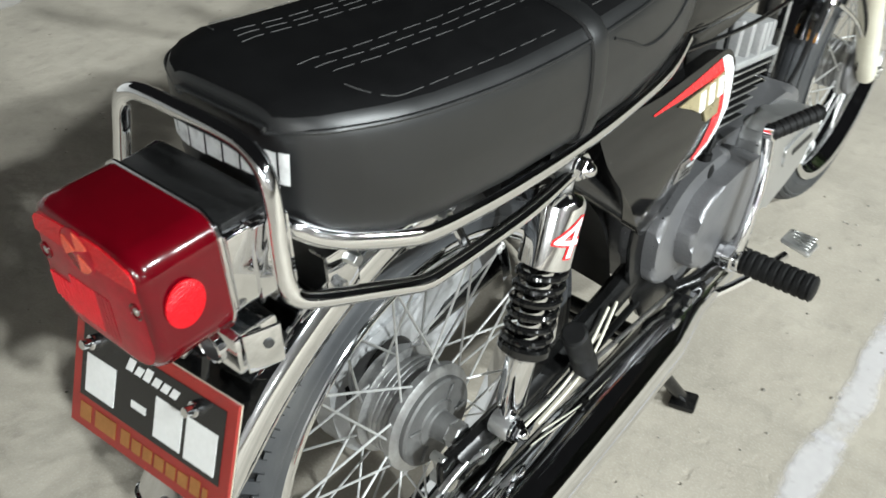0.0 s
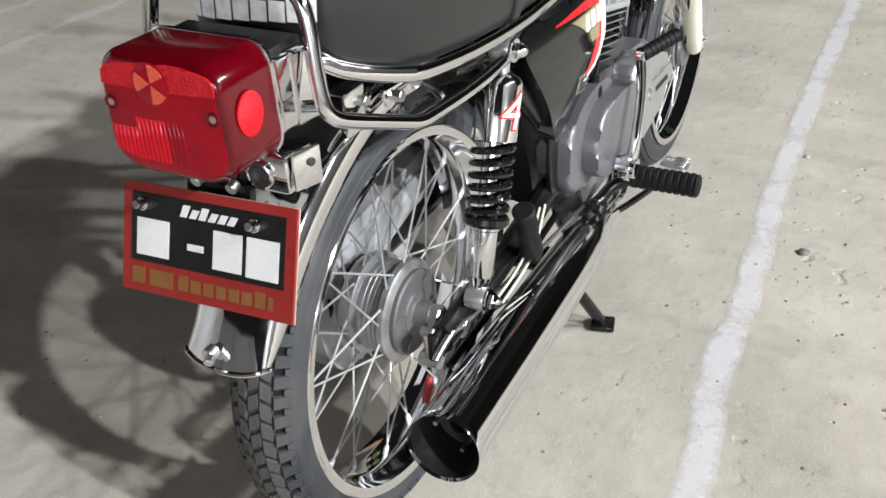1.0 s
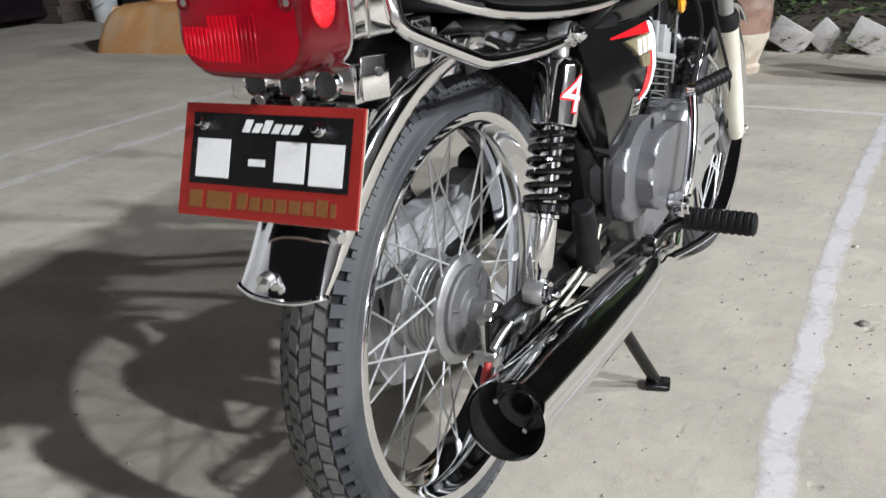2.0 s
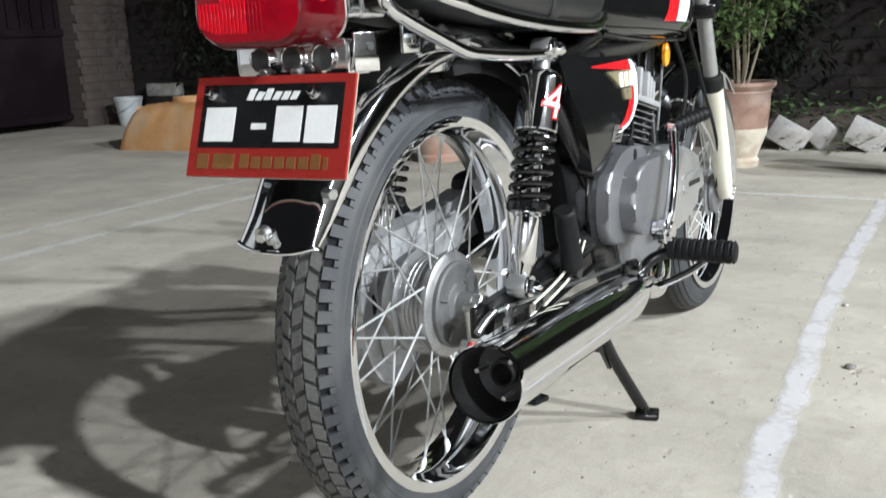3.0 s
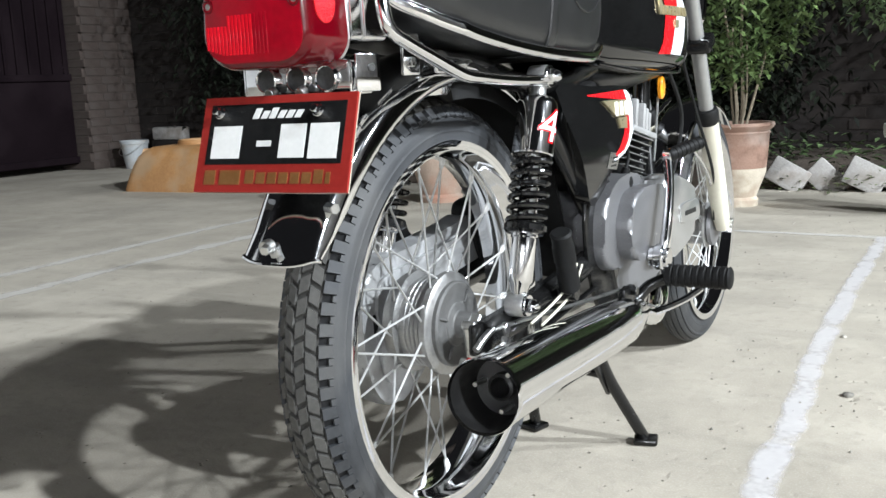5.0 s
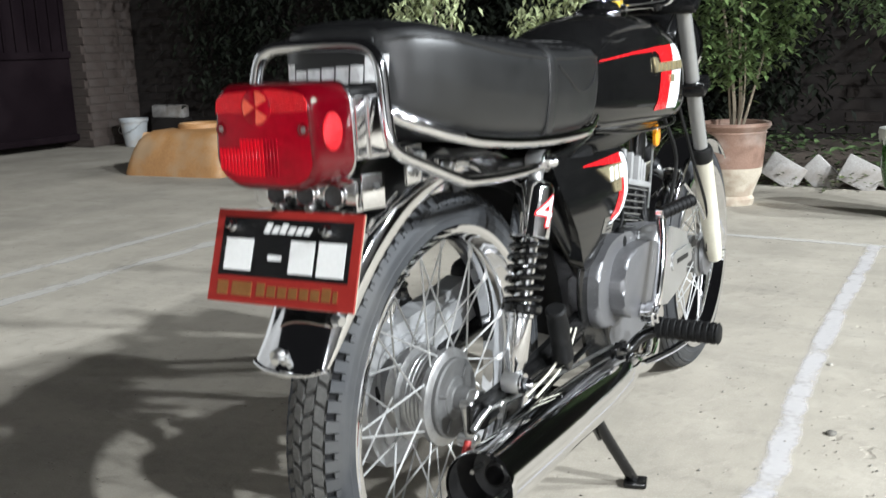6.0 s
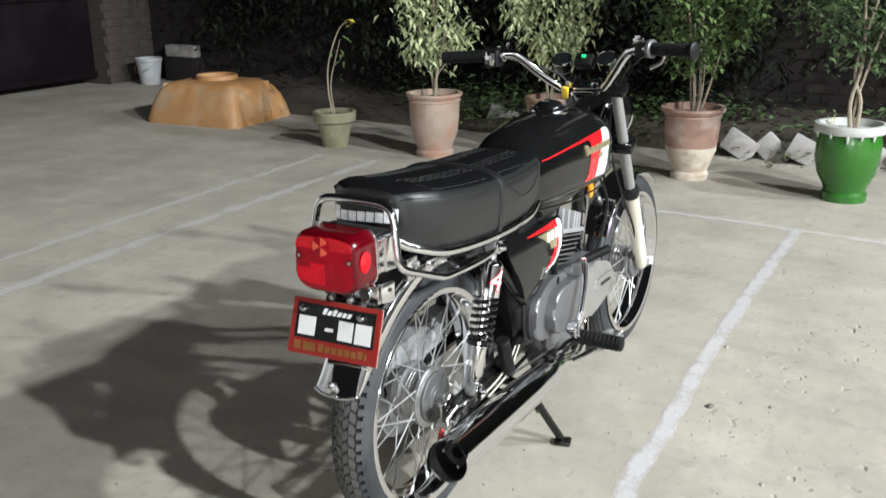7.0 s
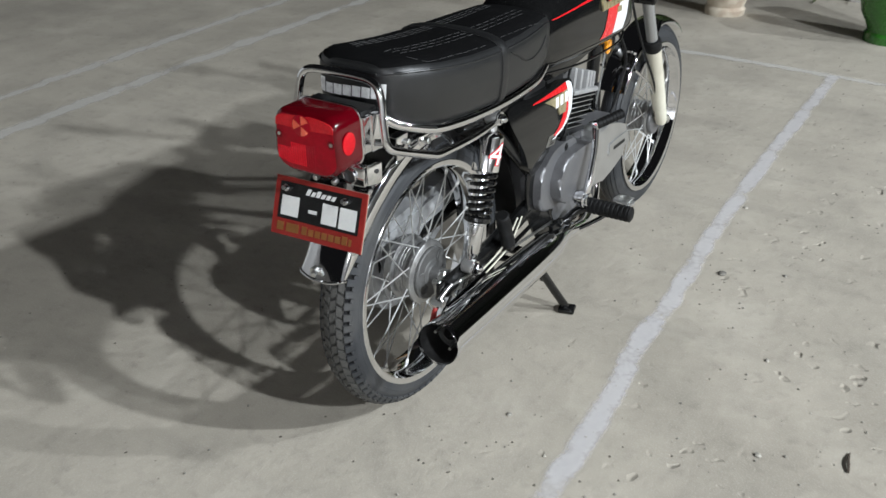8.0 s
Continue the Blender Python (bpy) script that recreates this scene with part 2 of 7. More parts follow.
def concrete():
    """Worn yard concrete: broad stains, dusty patches, sand grain, pits and trowel streaks."""
    m = bpy.data.materials.new("yard_concrete")
    n, l, p = nodes_of(m)
    co = n.new("ShaderNodeTexCoord")

    def tex(scale, detail=6, rough=0.55, stretch=None):
        q = n.new("ShaderNodeTexNoise")
        q.inputs["Scale"].default_value, q.inputs["Detail"].default_value, q.inputs["Roughness"].default_value = scale, detail, rough
        src = co.outputs["Object"]
        if stretch:
            mp = n.new("ShaderNodeMapping")
            mp.inputs["Rotation"].default_value, mp.inputs["Scale"].default_value = (0, 0, stretch[0]), stretch[1]
            l.new(src, mp.inputs["Vector"])
            src = mp.outputs[0]
        l.new(src, q.inputs["Vector"])
        return q.outputs["Fac"]

    def ranged(v, lo, hi, a=0.0, b=1.0):
        q = n.new("ShaderNodeMapRange")
        for k, x in (("From Min", lo), ("From Max", hi), ("To Min", a), ("To Max", b)):
            q.inputs[k].default_value = x
        l.new(v, q.inputs["Value"])
        return q.outputs[0]

    def blend(f, a, b):
        q = n.new("ShaderNodeMix")
        q.data_type = "RGBA"
        l.new(f, q.inputs[0])
        for i, v in ((6, a), (7, b)):
            if isinstance(v, tuple):
                q.inputs[i].default_value = (*v, 1)
            else:
                l.new(v, q.inputs[i])
        return q.outputs[2]

    broad, mid, fine, grain = tex(0.55, 5), tex(3.2, 7), tex(22, 6), tex(260, 2)
    patch = tex(2.3, 8, 0.64)
    streak = tex(2.0, 6, 0.6, (0.5, (0.5, 3.5, 1)))
    c = blend(ranged(mid, 0.30, 0.70), (0.296, 0.267, 0.220), (0.404, 0.366, 0.303))
    c = blend(ranged(broad, 0.40, 0.62, 0, 0.60), c, (0.440, 0.400, 0.333))
    c = blend(ranged(patch, 0.50, 0.64, 0, 0.36), c, (0.215, 0.198, 0.165))
    c = blend(ranged(patch, 0.46, 0.34, 0, 0.45), c, (0.50, 0.460, 0.388))
    c = blend(ranged(streak, 0.56, 0.70, 0, 0.26), c, (0.205, 0.190, 0.160))
    c = blend(ranged(fine, 0.56, 0.74, 0, 0.36), c, (0.19, 0.176, 0.148))
    c = blend(ranged(grain, 0.50, 0.72, 0, 0.35), c, (0.50, 0.48, 0.42))
    pits = n.new("ShaderNodeTexVoronoi")
    pits.inputs["Scale"].default_value = 26
    l.new(co.outputs["Object"], pits.inputs["Vector"])
    pit = ranged(pits.outputs["Distance"], 0.03, 0.10, 1, 0)
    hole = n.new("ShaderNodeMath")
    hole.operation = "MULTIPLY"
    l.new(pit, hole.inputs[0]), l.new(ranged(mid, 0.50, 0.60), hole.inputs[1])
    c = blend(hole.outputs[0], c, (0.15, 0.135, 0.11))
    # broken-out shallow craters in some stretches
    chips = n.new("ShaderNodeTexVoronoi")
    chips.inputs["Scale"].default_value = 17
    warp = n.new("ShaderNodeMix")
    warp.data_type = "VECTOR"
    warp.inputs[0].default_value = 0.10
    wn = n.new("ShaderNodeTexNoise")
    wn.inputs["Scale"].default_value = 16
    l.new(co.outputs["Object"], wn.inputs["Vector"]), l.new(co.outputs["Object"], warp.inputs[4]), l.new(wn.outputs["Color"], warp.inputs[5])
    l.new(warp.outputs[1], chips.inputs["Vector"])
    # most of them on the sunken side of the poured line
    sep = n.new("ShaderNodeSeparateXYZ")
    l.new(co.outputs["Object"], sep.inputs[0])
    zone = n.new("ShaderNodeMath")
    zone.operation = "MULTIPLY"
    l.new(ranged(tex(2.6, 5), 0.47, 0.55), zone.inputs[0]), l.new(ranged(sep.outputs[0], 0.1, 0.7, 0.0, 1.0), zone.inputs[1])
    crater = n.new("ShaderNodeMath")
    crater.operation = "MULTIPLY"
    l.new(ranged(chips.outputs["Distance"], 0.06, 0.24, 0.5, 0), crater.inputs[0]), l.new(zone.outputs[0], crater.inputs[1])
    c = blend(ranged(crater.outputs[0], 0.12, 0.8, 0, 0.42), c, (0.20, 0.175, 0.135))
    l.new(c, p.inputs["Base Color"])
    p.inputs["Roughness"].default_value = 0.93
    p.inputs["Specular IOR Level"].default_value = 0.25
    h = n.new("ShaderNodeMath")
    h.operation = "MULTIPLY_ADD"
    l.new(fine, h.inputs[0])
    h.inputs[1].default_value = 0.28
    l.new(mid, h.inputs[2])
    h2 = n.new("ShaderNodeMath")
    h2.operation = "SUBTRACT"
    cut = n.new("ShaderNodeMath")
    cut.operation = "ADD"
    l.new(hole.outputs[0], cut.inputs[0]), l.new(crater.outputs[0], cut.inputs[1])
    l.new(h.outputs[0], h2.inputs[0]), l.new(cut.outputs[0], h2.inputs[1])
    h3 = n.new("ShaderNodeMath")
    h3.operation = "MULTIPLY_ADD"
    l.new(grain, h3.inputs[0])
    h3.inputs[1].default_value = 0.05
    l.new(h2.outputs[0], h3.inputs[2])
    bp = n.new("ShaderNodeBump")
    bp.inputs["Strength"].default_value, bp.inputs["Distance"].default_value = 1.0, 0.009
    l.new(h3.outputs[0], bp.inputs["Height"]), l.new(bp.outputs["Normal"], p.inputs["Normal"])
    return m


def lime(name, solid, tone, low, high):
    """Lime powder line on the concrete: thin and broken towards its edges, worn through in places."""
    m = bpy.data.materials.new(name)
    n, l, p = nodes_of(m)
    co = n.new("ShaderNodeTexCoord")
    uv = n.new("ShaderNodeSeparateXYZ")
    l.new(co.outputs["UV"], uv.inputs[0])

    def noise_at(scale, detail):
        q = n.new("ShaderNodeTexNoise")
        q.inputs["Scale"].default_value, q.inputs["Detail"].default_value = scale, detail
        l.new(co.outputs["Object"], q.inputs["Vector"])
        return q.outputs["Fac"]

    def calc(op, a, b):
        q = n.new("ShaderNodeMath")
        q.operation = op
        for i, v in ((0, a), (1, b)):
            if isinstance(v, (int, float)):
                q.inputs[i].default_value = v
            else:
                l.new(v, q.inputs[i])
        return q.outputs[0]
    edge = calc("SUBTRACT", 1.0, calc("POWER", calc("ABSOLUTE", calc("SUBTRACT", calc("MULTIPLY", uv.outputs[0], 2.0), 1.0), 0.0), 2.6))
    body = calc("ADD", calc("MULTIPLY", noise_at(9, 8), 0.9), calc("MULTIPLY", noise_at(70, 5), 0.35))
    r = n.new("ShaderNodeMapRange")
    r.inputs["From Min"].default_value, r.inputs["From Max"].default_value = solid, solid + 0.34
    l.new(calc("SUBTRACT", calc("ADD", body, calc("MULTIPLY", edge, 0.55)), 0.45), r.inputs["Value"])
    l.new(calc("MULTIPLY", r.outputs[0], tone), p.inputs["Alpha"])
    mx = n.new("ShaderNodeMix")
    mx.data_type = "RGBA"
    mx.inputs[6].default_value, mx.inputs[7].default_value = (*low, 1), (*high, 1)
    l.new(noise_at(60, 6), mx.inputs[0]), l.new(mx.outputs[2], p.inputs["Base Color"])
    p.inputs["Roughness"].default_value = 0.95
    return m


def faceted(name, a, b):
    """Prismatic reflector plastic: small tilted facets that sparkle."""
    m = surface(name, a, b, 0.14, 0.22, 0.0, 200, 900, 0.0, coat=0.15, spec=0.25)
    n, l, p = nodes_of(m)
    co = n.new("ShaderNodeTexCoord")
    v = n.new("ShaderNodeTexVoronoi")
    v.inputs["Scale"].default_value = 620
    l.new(co.outputs["Object"], v.inputs["Vector"])
    bp = n.new("ShaderNodeBump")
    bp.inputs["Strength"].default_value, bp.inputs["Distance"].default_value = 0.9, 0.0012
    l.new(v.outputs["Distance"], bp.inputs["Height"]), l.new(bp.outputs["Normal"], p.inputs["Normal"])
    return m


def lit_through(m, tint, share):
    """Let a moulded lens pass scattered light."""
    n, l, p = nodes_of(m)
    out = n["Material Output"]
    t = n.new("ShaderNodeBsdfTranslucent")
    t.inputs["Color"].default_value = (*tint, 1)
    mix = n.new("ShaderNodeMixShader")
    mix.inputs[0].default_value = share
    l.new(p.outputs[0], mix.inputs[1]), l.new(t.outputs[0], mix.inputs[2]), l.new(mix.outputs[0], out.inputs["Surface"])
    return m


lit_through(RED_LENS, (0.72, 0.002, 0.014), 0.15)
lit_through(RED_RIB, (0.85, 0.004, 0.012), 0.2)
# reflector tones raised: the light they throw back is put into the colour
RED_FACET = faceted("red_reflector", (0.44, 0.0022, 0.008), (0.66, 0.007, 0.015))
lit_through(RED_FACET, (0.95, 0.010, 0.020), 0.1)
AMBER_PALE = faceted("pale_facet", (0.66, 0.07, 0.036), (0.78, 0.13, 0.07))
# brighter red than the lens body: light through the lens put into colour
RED_GLOW = surface("red_lens_glow", (0.24, 0.0010, 0.008), (0.36, 0.0016, 0.012), 0.10, 0.16, 0, 30, 120, coat=0.12, spec=0.2)
lit_through(RED_GLOW, (0.9, 0.003, 0.016), 0.1)
STANCHION = surface("grey_fork_tube", (0.30, 0.30, 0.29), (0.34, 0.34, 0.33), 0.24, 0.28, 0.5, 8, 60)
RED_SLEEVE = surface("red_rubber", (0.26, 0.014, 0.010), (0.34, 0.022, 0.016), 0.5, 0.6)
LEAF_OLIVE = surface("olive_leaf", (0.05, 0.075, 0.03), (0.11, 0.12, 0.05), 0.6, 0.7, 0, 30, 200, island=0.5)
# climber leaves near black: the darkness along the wall is put into their colour
LEAF_SHADE = surface("shaded_climber_leaf", (0.005, 0.007, 0.004), (0.010, 0.014, 0.007), 0.7, 0.8, 0, 30, 200, island=0.6, spec=0.25)
CONCRETE = concrete()
LIME = lime("lime_powder", 0.36, 0.58, (0.60, 0.580, 0.590), (0.74, 0.720, 0.725))
LIME_FAINT = lime("faint_lime_powder", 0.31, 0.58, (0.58, 0.555, 0.51), (0.68, 0.655, 0.61))


# ---------------------------------------------------------------- mesh helpers
V = Vector


def part(name, bm, material, parent=None, label="", sharp=38):
    me = bpy.data.meshes.new(name)
    bmesh.ops.recalc_face_normals(bm, faces=bm.faces)
    bm.to_mesh(me)
    bm.free()
    me.polygons.foreach_set("use_smooth", [True] * len(me.polygons))
    me.set_sharp_from_angle(angle=radians(sharp))
    me.materials.append(material)
    ob = new(name, me)
    ob.parent = parent
    if label:
        ob["label"] = label
    return ob


def thing(name, label, category, place=(0, 0, 0), group="", kind=""):
    ob = new(name)
    ob.location = place
    return tagged(ob, label, category, group, kind)


def ring_faces(bm, rings, caps=True, closed=True):
    """Skin a list of rings of equal length."""
    vs = [[bm.verts.new(p) for p in r] for r in rings]
    k = len(vs[0])
    for a, b in zip(vs, vs[1:]):
        for i in range(k if closed else k - 1):
            bm.faces.new((a[i], a[(i + 1) % k], b[(i + 1) % k], b[i]))
    if caps:
        bm.faces.new(vs[0][::-1]), bm.faces.new(vs[-1])
    return vs


def curve_points(pts, per=6):
    """Catmull-Rom through the points."""
    pts = [V(p) for p in pts]
    out = []
    for i in range(len(pts) - 1):
        a, b, c, d = pts[max(i - 1, 0)], pts[i], pts[i + 1], pts[min(i + 2, len(pts) - 1)]
        for s in range(per):
            t = s / per
            out.append(0.5 * (2 * b + (c - a) * t + (2 * a - 5 * b + 4 * c - d) * t * t + (3 * b - a - 3 * c + d) * t ** 3))
    return out + [pts[-1]]


def sweep(bm, pts, r, seg=10, per=6, flat=1.0, caps=True):
    """A tube along a smooth line; r is one radius or one for each given point."""
    n = len(pts)
    line = curve_points(pts, per) if per > 1 and n > 2 else [V(p) for p in pts]
    m = len(line)
    rr = [r] * m if isinstance(r, (int, float)) else [float(np.interp(i / (m - 1) * (n - 1), range(n), r)) for i in range(m)]
    tang = [(line[min(i + 1, m - 1)] - line[max(i - 1, 0)]).normalized() for i in range(m)]
    up = V((0, 0, 1)) if abs(tang[0].z) < 0.9 else V((1, 0, 0))
    side = tang[0].cross(up).normalized()
    rings = []
    for i in range(m):
        side = (side - tang[i] * side.dot(tang[i])).normalized()
        nor = side.cross(tang[i])
        rings.append([line[i] + rr[i] * (math.cos(2 * math.pi * k / seg) * side + flat * math.sin(2 * math.pi * k / seg) * nor) for k in range(seg)])
    ring_faces(bm, rings, caps)
    return bm


def frame_of(axis):
    a = V(axis).normalized()
    u = a.orthogonal().normalized()
    return a, u, a.cross(u)


def lathe(bm, origin, axis, profile, seg=32, closed=False):
    """Turn a profile of (distance along the axis, radius)."""
    a, u, w = frame_of(axis)
    o = V(origin)
    rings = [[o + a * h + max(r, 1e-5) * (math.cos(2 * math.pi * k / seg) * u + math.sin(2 * math.pi * k / seg) * w) for k in range(seg)] for h, r in profile]
    if closed:
        rings.append(rings[0])
    ring_faces(bm, rings, caps=False)
    bmesh.ops.remove_doubles(bm, verts=bm.verts, dist=2e-5)
    return bm


def rod(bm, p0, p1, r, seg=12, chamfer=0.0):
    d = (V(p1) - V(p0)).length
    c = chamfer or min(r, d) * 0.12
    return lathe(bm, p0, V(p1) - V(p0), [(0, 0), (0, r - c), (c, r), (d - c, r), (d, r - c), (d, 0)], seg)


def block(bm, centre, size, bevel=0.003, turn=None, segs=2):
    """A box with rounded edges."""
    made = bmesh.ops.create_cube(bm, size=1.0)["verts"]
    m = Matrix.Translation(centre) @ (turn or Matrix()) @ Matrix.Diagonal((*size, 1))
    bmesh.ops.transform(bm, matrix=m, verts=made)
    if bevel:
        edges = list({e for v in made for e in v.link_edges})
        bmesh.ops.bevel(bm, geom=edges, offset=bevel, segments=segs, profile=0.5, affect="EDGES")
    return bm


def slab(bm, outline, x0, x1, bevel=0.004, segs=2):
    """A plate: an outline of (y, z) from x0 to x1, edges rounded."""
    a = [bm.verts.new((x0, y, z)) for y, z in outline]
    b = [bm.verts.new((x1, y, z)) for y, z in outline]
    k = len(a)
    fs = [bm.faces.new(a[::-1]), bm.faces.new(b)]
    fs += [bm.faces.new((a[i], a[(i + 1) % k], b[(i + 1) % k], b[i])) for i in range(k)]
    if bevel:
        edges = list({e for f in fs for e in f.edges})
        bmesh.ops.bevel(bm, geom=edges, offset=bevel, segments=segs, profile=0.5, affect="EDGES")
    return bm


def smooth_outline(pts, per=4):
    """A closed smooth outline through 2D points."""
    out = []
    n = len(pts)
    for i in range(n):
        a, b, c, d = [V((*pts[(i + j) % n], 0)) for j in (-1, 0, 1, 2)]
        for s in range(per):
            t = s / per
            q = 0.5 * (2 * b + (c - a) * t + (2 * a - 5 * b + 4 * c - d) * t * t + (3 * b - a - 3 * c + d) * t ** 3)
            out.append((q.x, q.y))
    return out


def helix(bm, p0, p1, radius, wire, turns, seg=8, steps=18):
    a, u, w = frame_of(V(p1) - V(p0))
    d = (V(p1) - V(p0)).length
    n = int(turns * steps)
    pts = [V(p0) + a * d * i / n + radius * (math.cos(2 * math.pi * i / steps) * u + math.sin(2 * math.pi * i / steps) * w) for i in range(n + 1)]
    return sweep(bm, pts, wire, seg, per=1)


def decal(bm, outline, surface_x, lift=0.0012, step=0.006, corners=True):
    """A thin film: an outline of (y, z) laid on a body's right flank, following its curve."""
    ys, zs = [p[0] for p in outline], [p[1] for p in outline]
    # columns of quads between the outline's lower and upper edge
    n = max(2, int((max(ys) - min(ys)) / step))
    lo, hi = min(ys), max(ys)
    at = [lo + (hi - lo) * i / n for i in range(n + 1)] + [y + d for y in ys for d in (-1e-4, 1e-4) if corners]
    cols = []
    for y in sorted({round(min(max(y, lo + 2e-5), hi - 2e-5), 6) for y in at}):
        cuts = []
        for (y0, z0), (y1, z1) in zip(outline, outline[1:] + outline[:1]):
            if (y0 > y) != (y1 > y):
                cuts.append(z0 + (z1 - z0) * (y - y0) / (y1 - y0))
        cuts.sort()
        cols.append((y, cuts))
    rows = max(3, int((max(zs) - min(zs)) / step / 2))
    for (ya, ca), (yb, cb) in zip(cols, cols[1:]):
        for j in range(min(len(ca), len(cb)) // 2):
            (a0, a1), (b0, b1) = ca[2 * j:2 * j + 2], cb[2 * j:2 * j + 2]
            va = [bm.verts.new((surface_x(ya, a0 + (a1 - a0) * k / rows) + lift, ya, a0 + (a1 - a0) * k / rows)) for k in range(rows + 1)]
            vb = [bm.verts.new((surface_x(yb, b0 + (b1 - b0) * k / rows) + lift, yb, b0 + (b1 - b0) * k / rows)) for k in range(rows + 1)]
            for k in range(rows):
                bm.faces.new((va[k], vb[k], vb[k + 1], va[k + 1]))
    bmesh.ops.remove_doubles(bm, verts=bm.verts, dist=2e-5)
    return bm


def rect(y0, z0, y1, z1, lean=0.0):
    return [(y0, z0), (y1, z0), (y1 + lean, z1), (y0 + lean, z1)]


# ---------------------------------------------------------------- the yard
def structure(name, bm, material, label, category, sharp=30):
    return tagged(part(name, bm, material, None, sharp=sharp), label, category, kind="structure")


def make_ground():
    bm = bmesh.new()
    xs = [-60, -30, -14, -9] + [-8 + 0.25 * i for i in range(57)] + [8, 14, 30, 60]
    ys = [-60, -30, -14, -6] + [-3 + 0.25 * i for i in range(37)] + [9, 14, 30, 60]
    grid = [[bm.verts.new((x, y, 0.0)) for x in xs] for y in ys]
    for r, s in zip(grid, grid[1:]):
        for i in range(len(xs) - 1):
            bm.faces.new((r[i], r[i + 1], s[i + 1], s[i]))
    return structure("ground", bm, CONCRETE, "worn grey concrete yard with stains and loose grit", "ground")


make_ground()


def lime_line(pts, width, seed, material, label, ragged=0.17, lift=0.0012):
    """A hand-poured powder line with ragged edges."""
    line = curve_points([(x, y, 0) for x, y in pts], 40)
    bm = bmesh.new()
    uv = bm.loops.layers.uv.new("across")
    rows = []
    for i, p in enumerate(line):
        t = (line[min(i + 1, len(line) - 1)] - line[max(i - 1, 0)]).normalized()
        s = V((t.y, -t.x, 0))
        ends = []
        for side in (-1, 1):
            w = width * 0.56 * (1 + ragged * noise.noise(V((p.x * 6, p.y * 6, seed + side))) + 0.5 * ragged * noise.noise(V((p.x * 22, p.y * 22, seed + 5 * side))))
            if i in (0, len(line) - 1):
                w *= 0.6
            ends.append(p + side * s * w)
        rows.append([bm.verts.new((q.x, q.y, lift)) for q in [ends[0].lerp(ends[1], k / 6) for k in range(7)]])
    for r, s in zip(rows, rows[1:]):
        for i in range(6):
            f = bm.faces.new((r[i], r[i + 1], s[i + 1], s[i]))
            for loop, u in zip(f.loops, (i / 6, (i + 1) / 6, (i + 1) / 6, i / 6)):
                loop[uv].uv = (u, 0.5)
    return structure("line_marking", bm, material, label, "line")


lime_line([(0.425, -1.3), (0.405, -0.6), (0.385, -0.12), (0.362, 0.233), (0.336, 0.42), (0.329, 0.52), (0.331, 0.590)], 0.064, 1.0, LIME, "white lime powder line poured on the concrete")
lime_line([(0.333, 0.572), (0.334, 0.64), (0.318, 0.88), (0.297, 1.18), (0.283, 1.6), (0.273, 2.1), (0.268, 2.70), (0.266, 2.86)], 0.060, 9.0, LIME, "white lime powder line poured on the concrete", lift=0.0020)
lime_line([(-0.95, 2.92), (-0.46, 2.885), (0.25, 2.86), (0.6, 2.83), (1.6, 2.78)], 0.060, 17.0, LIME_FAINT, "faint white lime cross line on the concrete", 0.5)
lime_line([(-2.16, -0.4), (-2.24, 0.56), (-2.28, 1.5), (-2.30, 2.5), (-2.30, 3.3)], 0.085, 23.0, LIME_FAINT, "faint worn white line on the concrete", 0.6)
lime_line([(-2.52, -0.3), (-2.60, 0.83), (-2.64, 1.6), (-2.68, 2.4), (-2.70, 3.2)], 0.075, 31.0, LIME_FAINT, "faint worn white line on the concrete", 0.6)


def make_grit():
    """Loose grit and crumbs lying on the concrete."""
    rng = random.Random(5)
    verts, faces = [], []
    for _ in range(1100):
        if rng.random() < 0.6:
            x, y = rng.gauss(0.55, 0.45), rng.uniform(-0.8, 3.2)
        else:
            x, y = rng.uniform(-3.5, 2.0), rng.uniform(-0.8, 4.2)
        if abs(x) < 0.10 and -0.4 < y < 1.6:
            continue
        r = 0.0012 + 0.0030 * rng.random() ** 3
        b = len(verts)
        turn = rng.uniform(0, 6.28)
        for k in range(5):
            a = turn + k * 1.2566
            q = r * rng.uniform(0.7, 1.25)
            verts.append((x + q * math.cos(a), y + q * math.sin(a), 0.001))
        verts.append((x, y, 0.002 + r * rng.uniform(0.5, 1.0)))
        faces += [(b + k, b + (k + 1) % 5, b + 5) for k in range(5)]
    me = bpy.data.meshes.new("grit")
    me.from_pydata(verts, [], faces)
    me.materials.append(PEBBLE)
    tagged(new("grit", me), "loose grey grit scattered over the concrete", "grit", kind="stuff")


make_grit()


def pebble(place, r, seed):
    bm = bmesh.new()
    bmesh.ops.create_icosphere(bm, subdivisions=2, radius=r)
    for v in bm.verts:
        v.co *= 1 + 0.35 * noise.noise(v.co / r * 0.9 + V((seed, 0, 0)))
        v.co.z = max(v.co.z * 0.55, -r * 0.25)
    ob = part("pebble", bm, PEBBLE)
    ob.location = (place[0], place[1], r * 0.25)
    tagged(ob, "small brown stone lying on the concrete", "pebble", group="pebbles on the yard")


for q in [((0.40, 0.902), 0.012, 1), ((0.62, 0.55), 0.006, 2), ((0.70, 0.2), 0.007, 3), ((0.2, 0.05), 0.006, 4), ((0.33, 1.35), 0.007, 5), ((0.9, 1.2), 0.008, 6), ((0.55, 0.98), 0.006, 7), ((0.75, -0.05), 0.009, 8)]:
    pebble(*q)


def make_twig():
    bm = sweep(bmesh.new(), [(0.869, 0.240, 0.003), (0.864, 0.262, 0.006), (0.860, 0.284, 0.005), (0.859, 0.304, 0.003)], [0.002, 0.0032, 0.0026, 0.0012], 6, 4)
    tagged(part("twig", bm, SOIL), "short dark twig lying on the concrete", "twig")


make_twig()


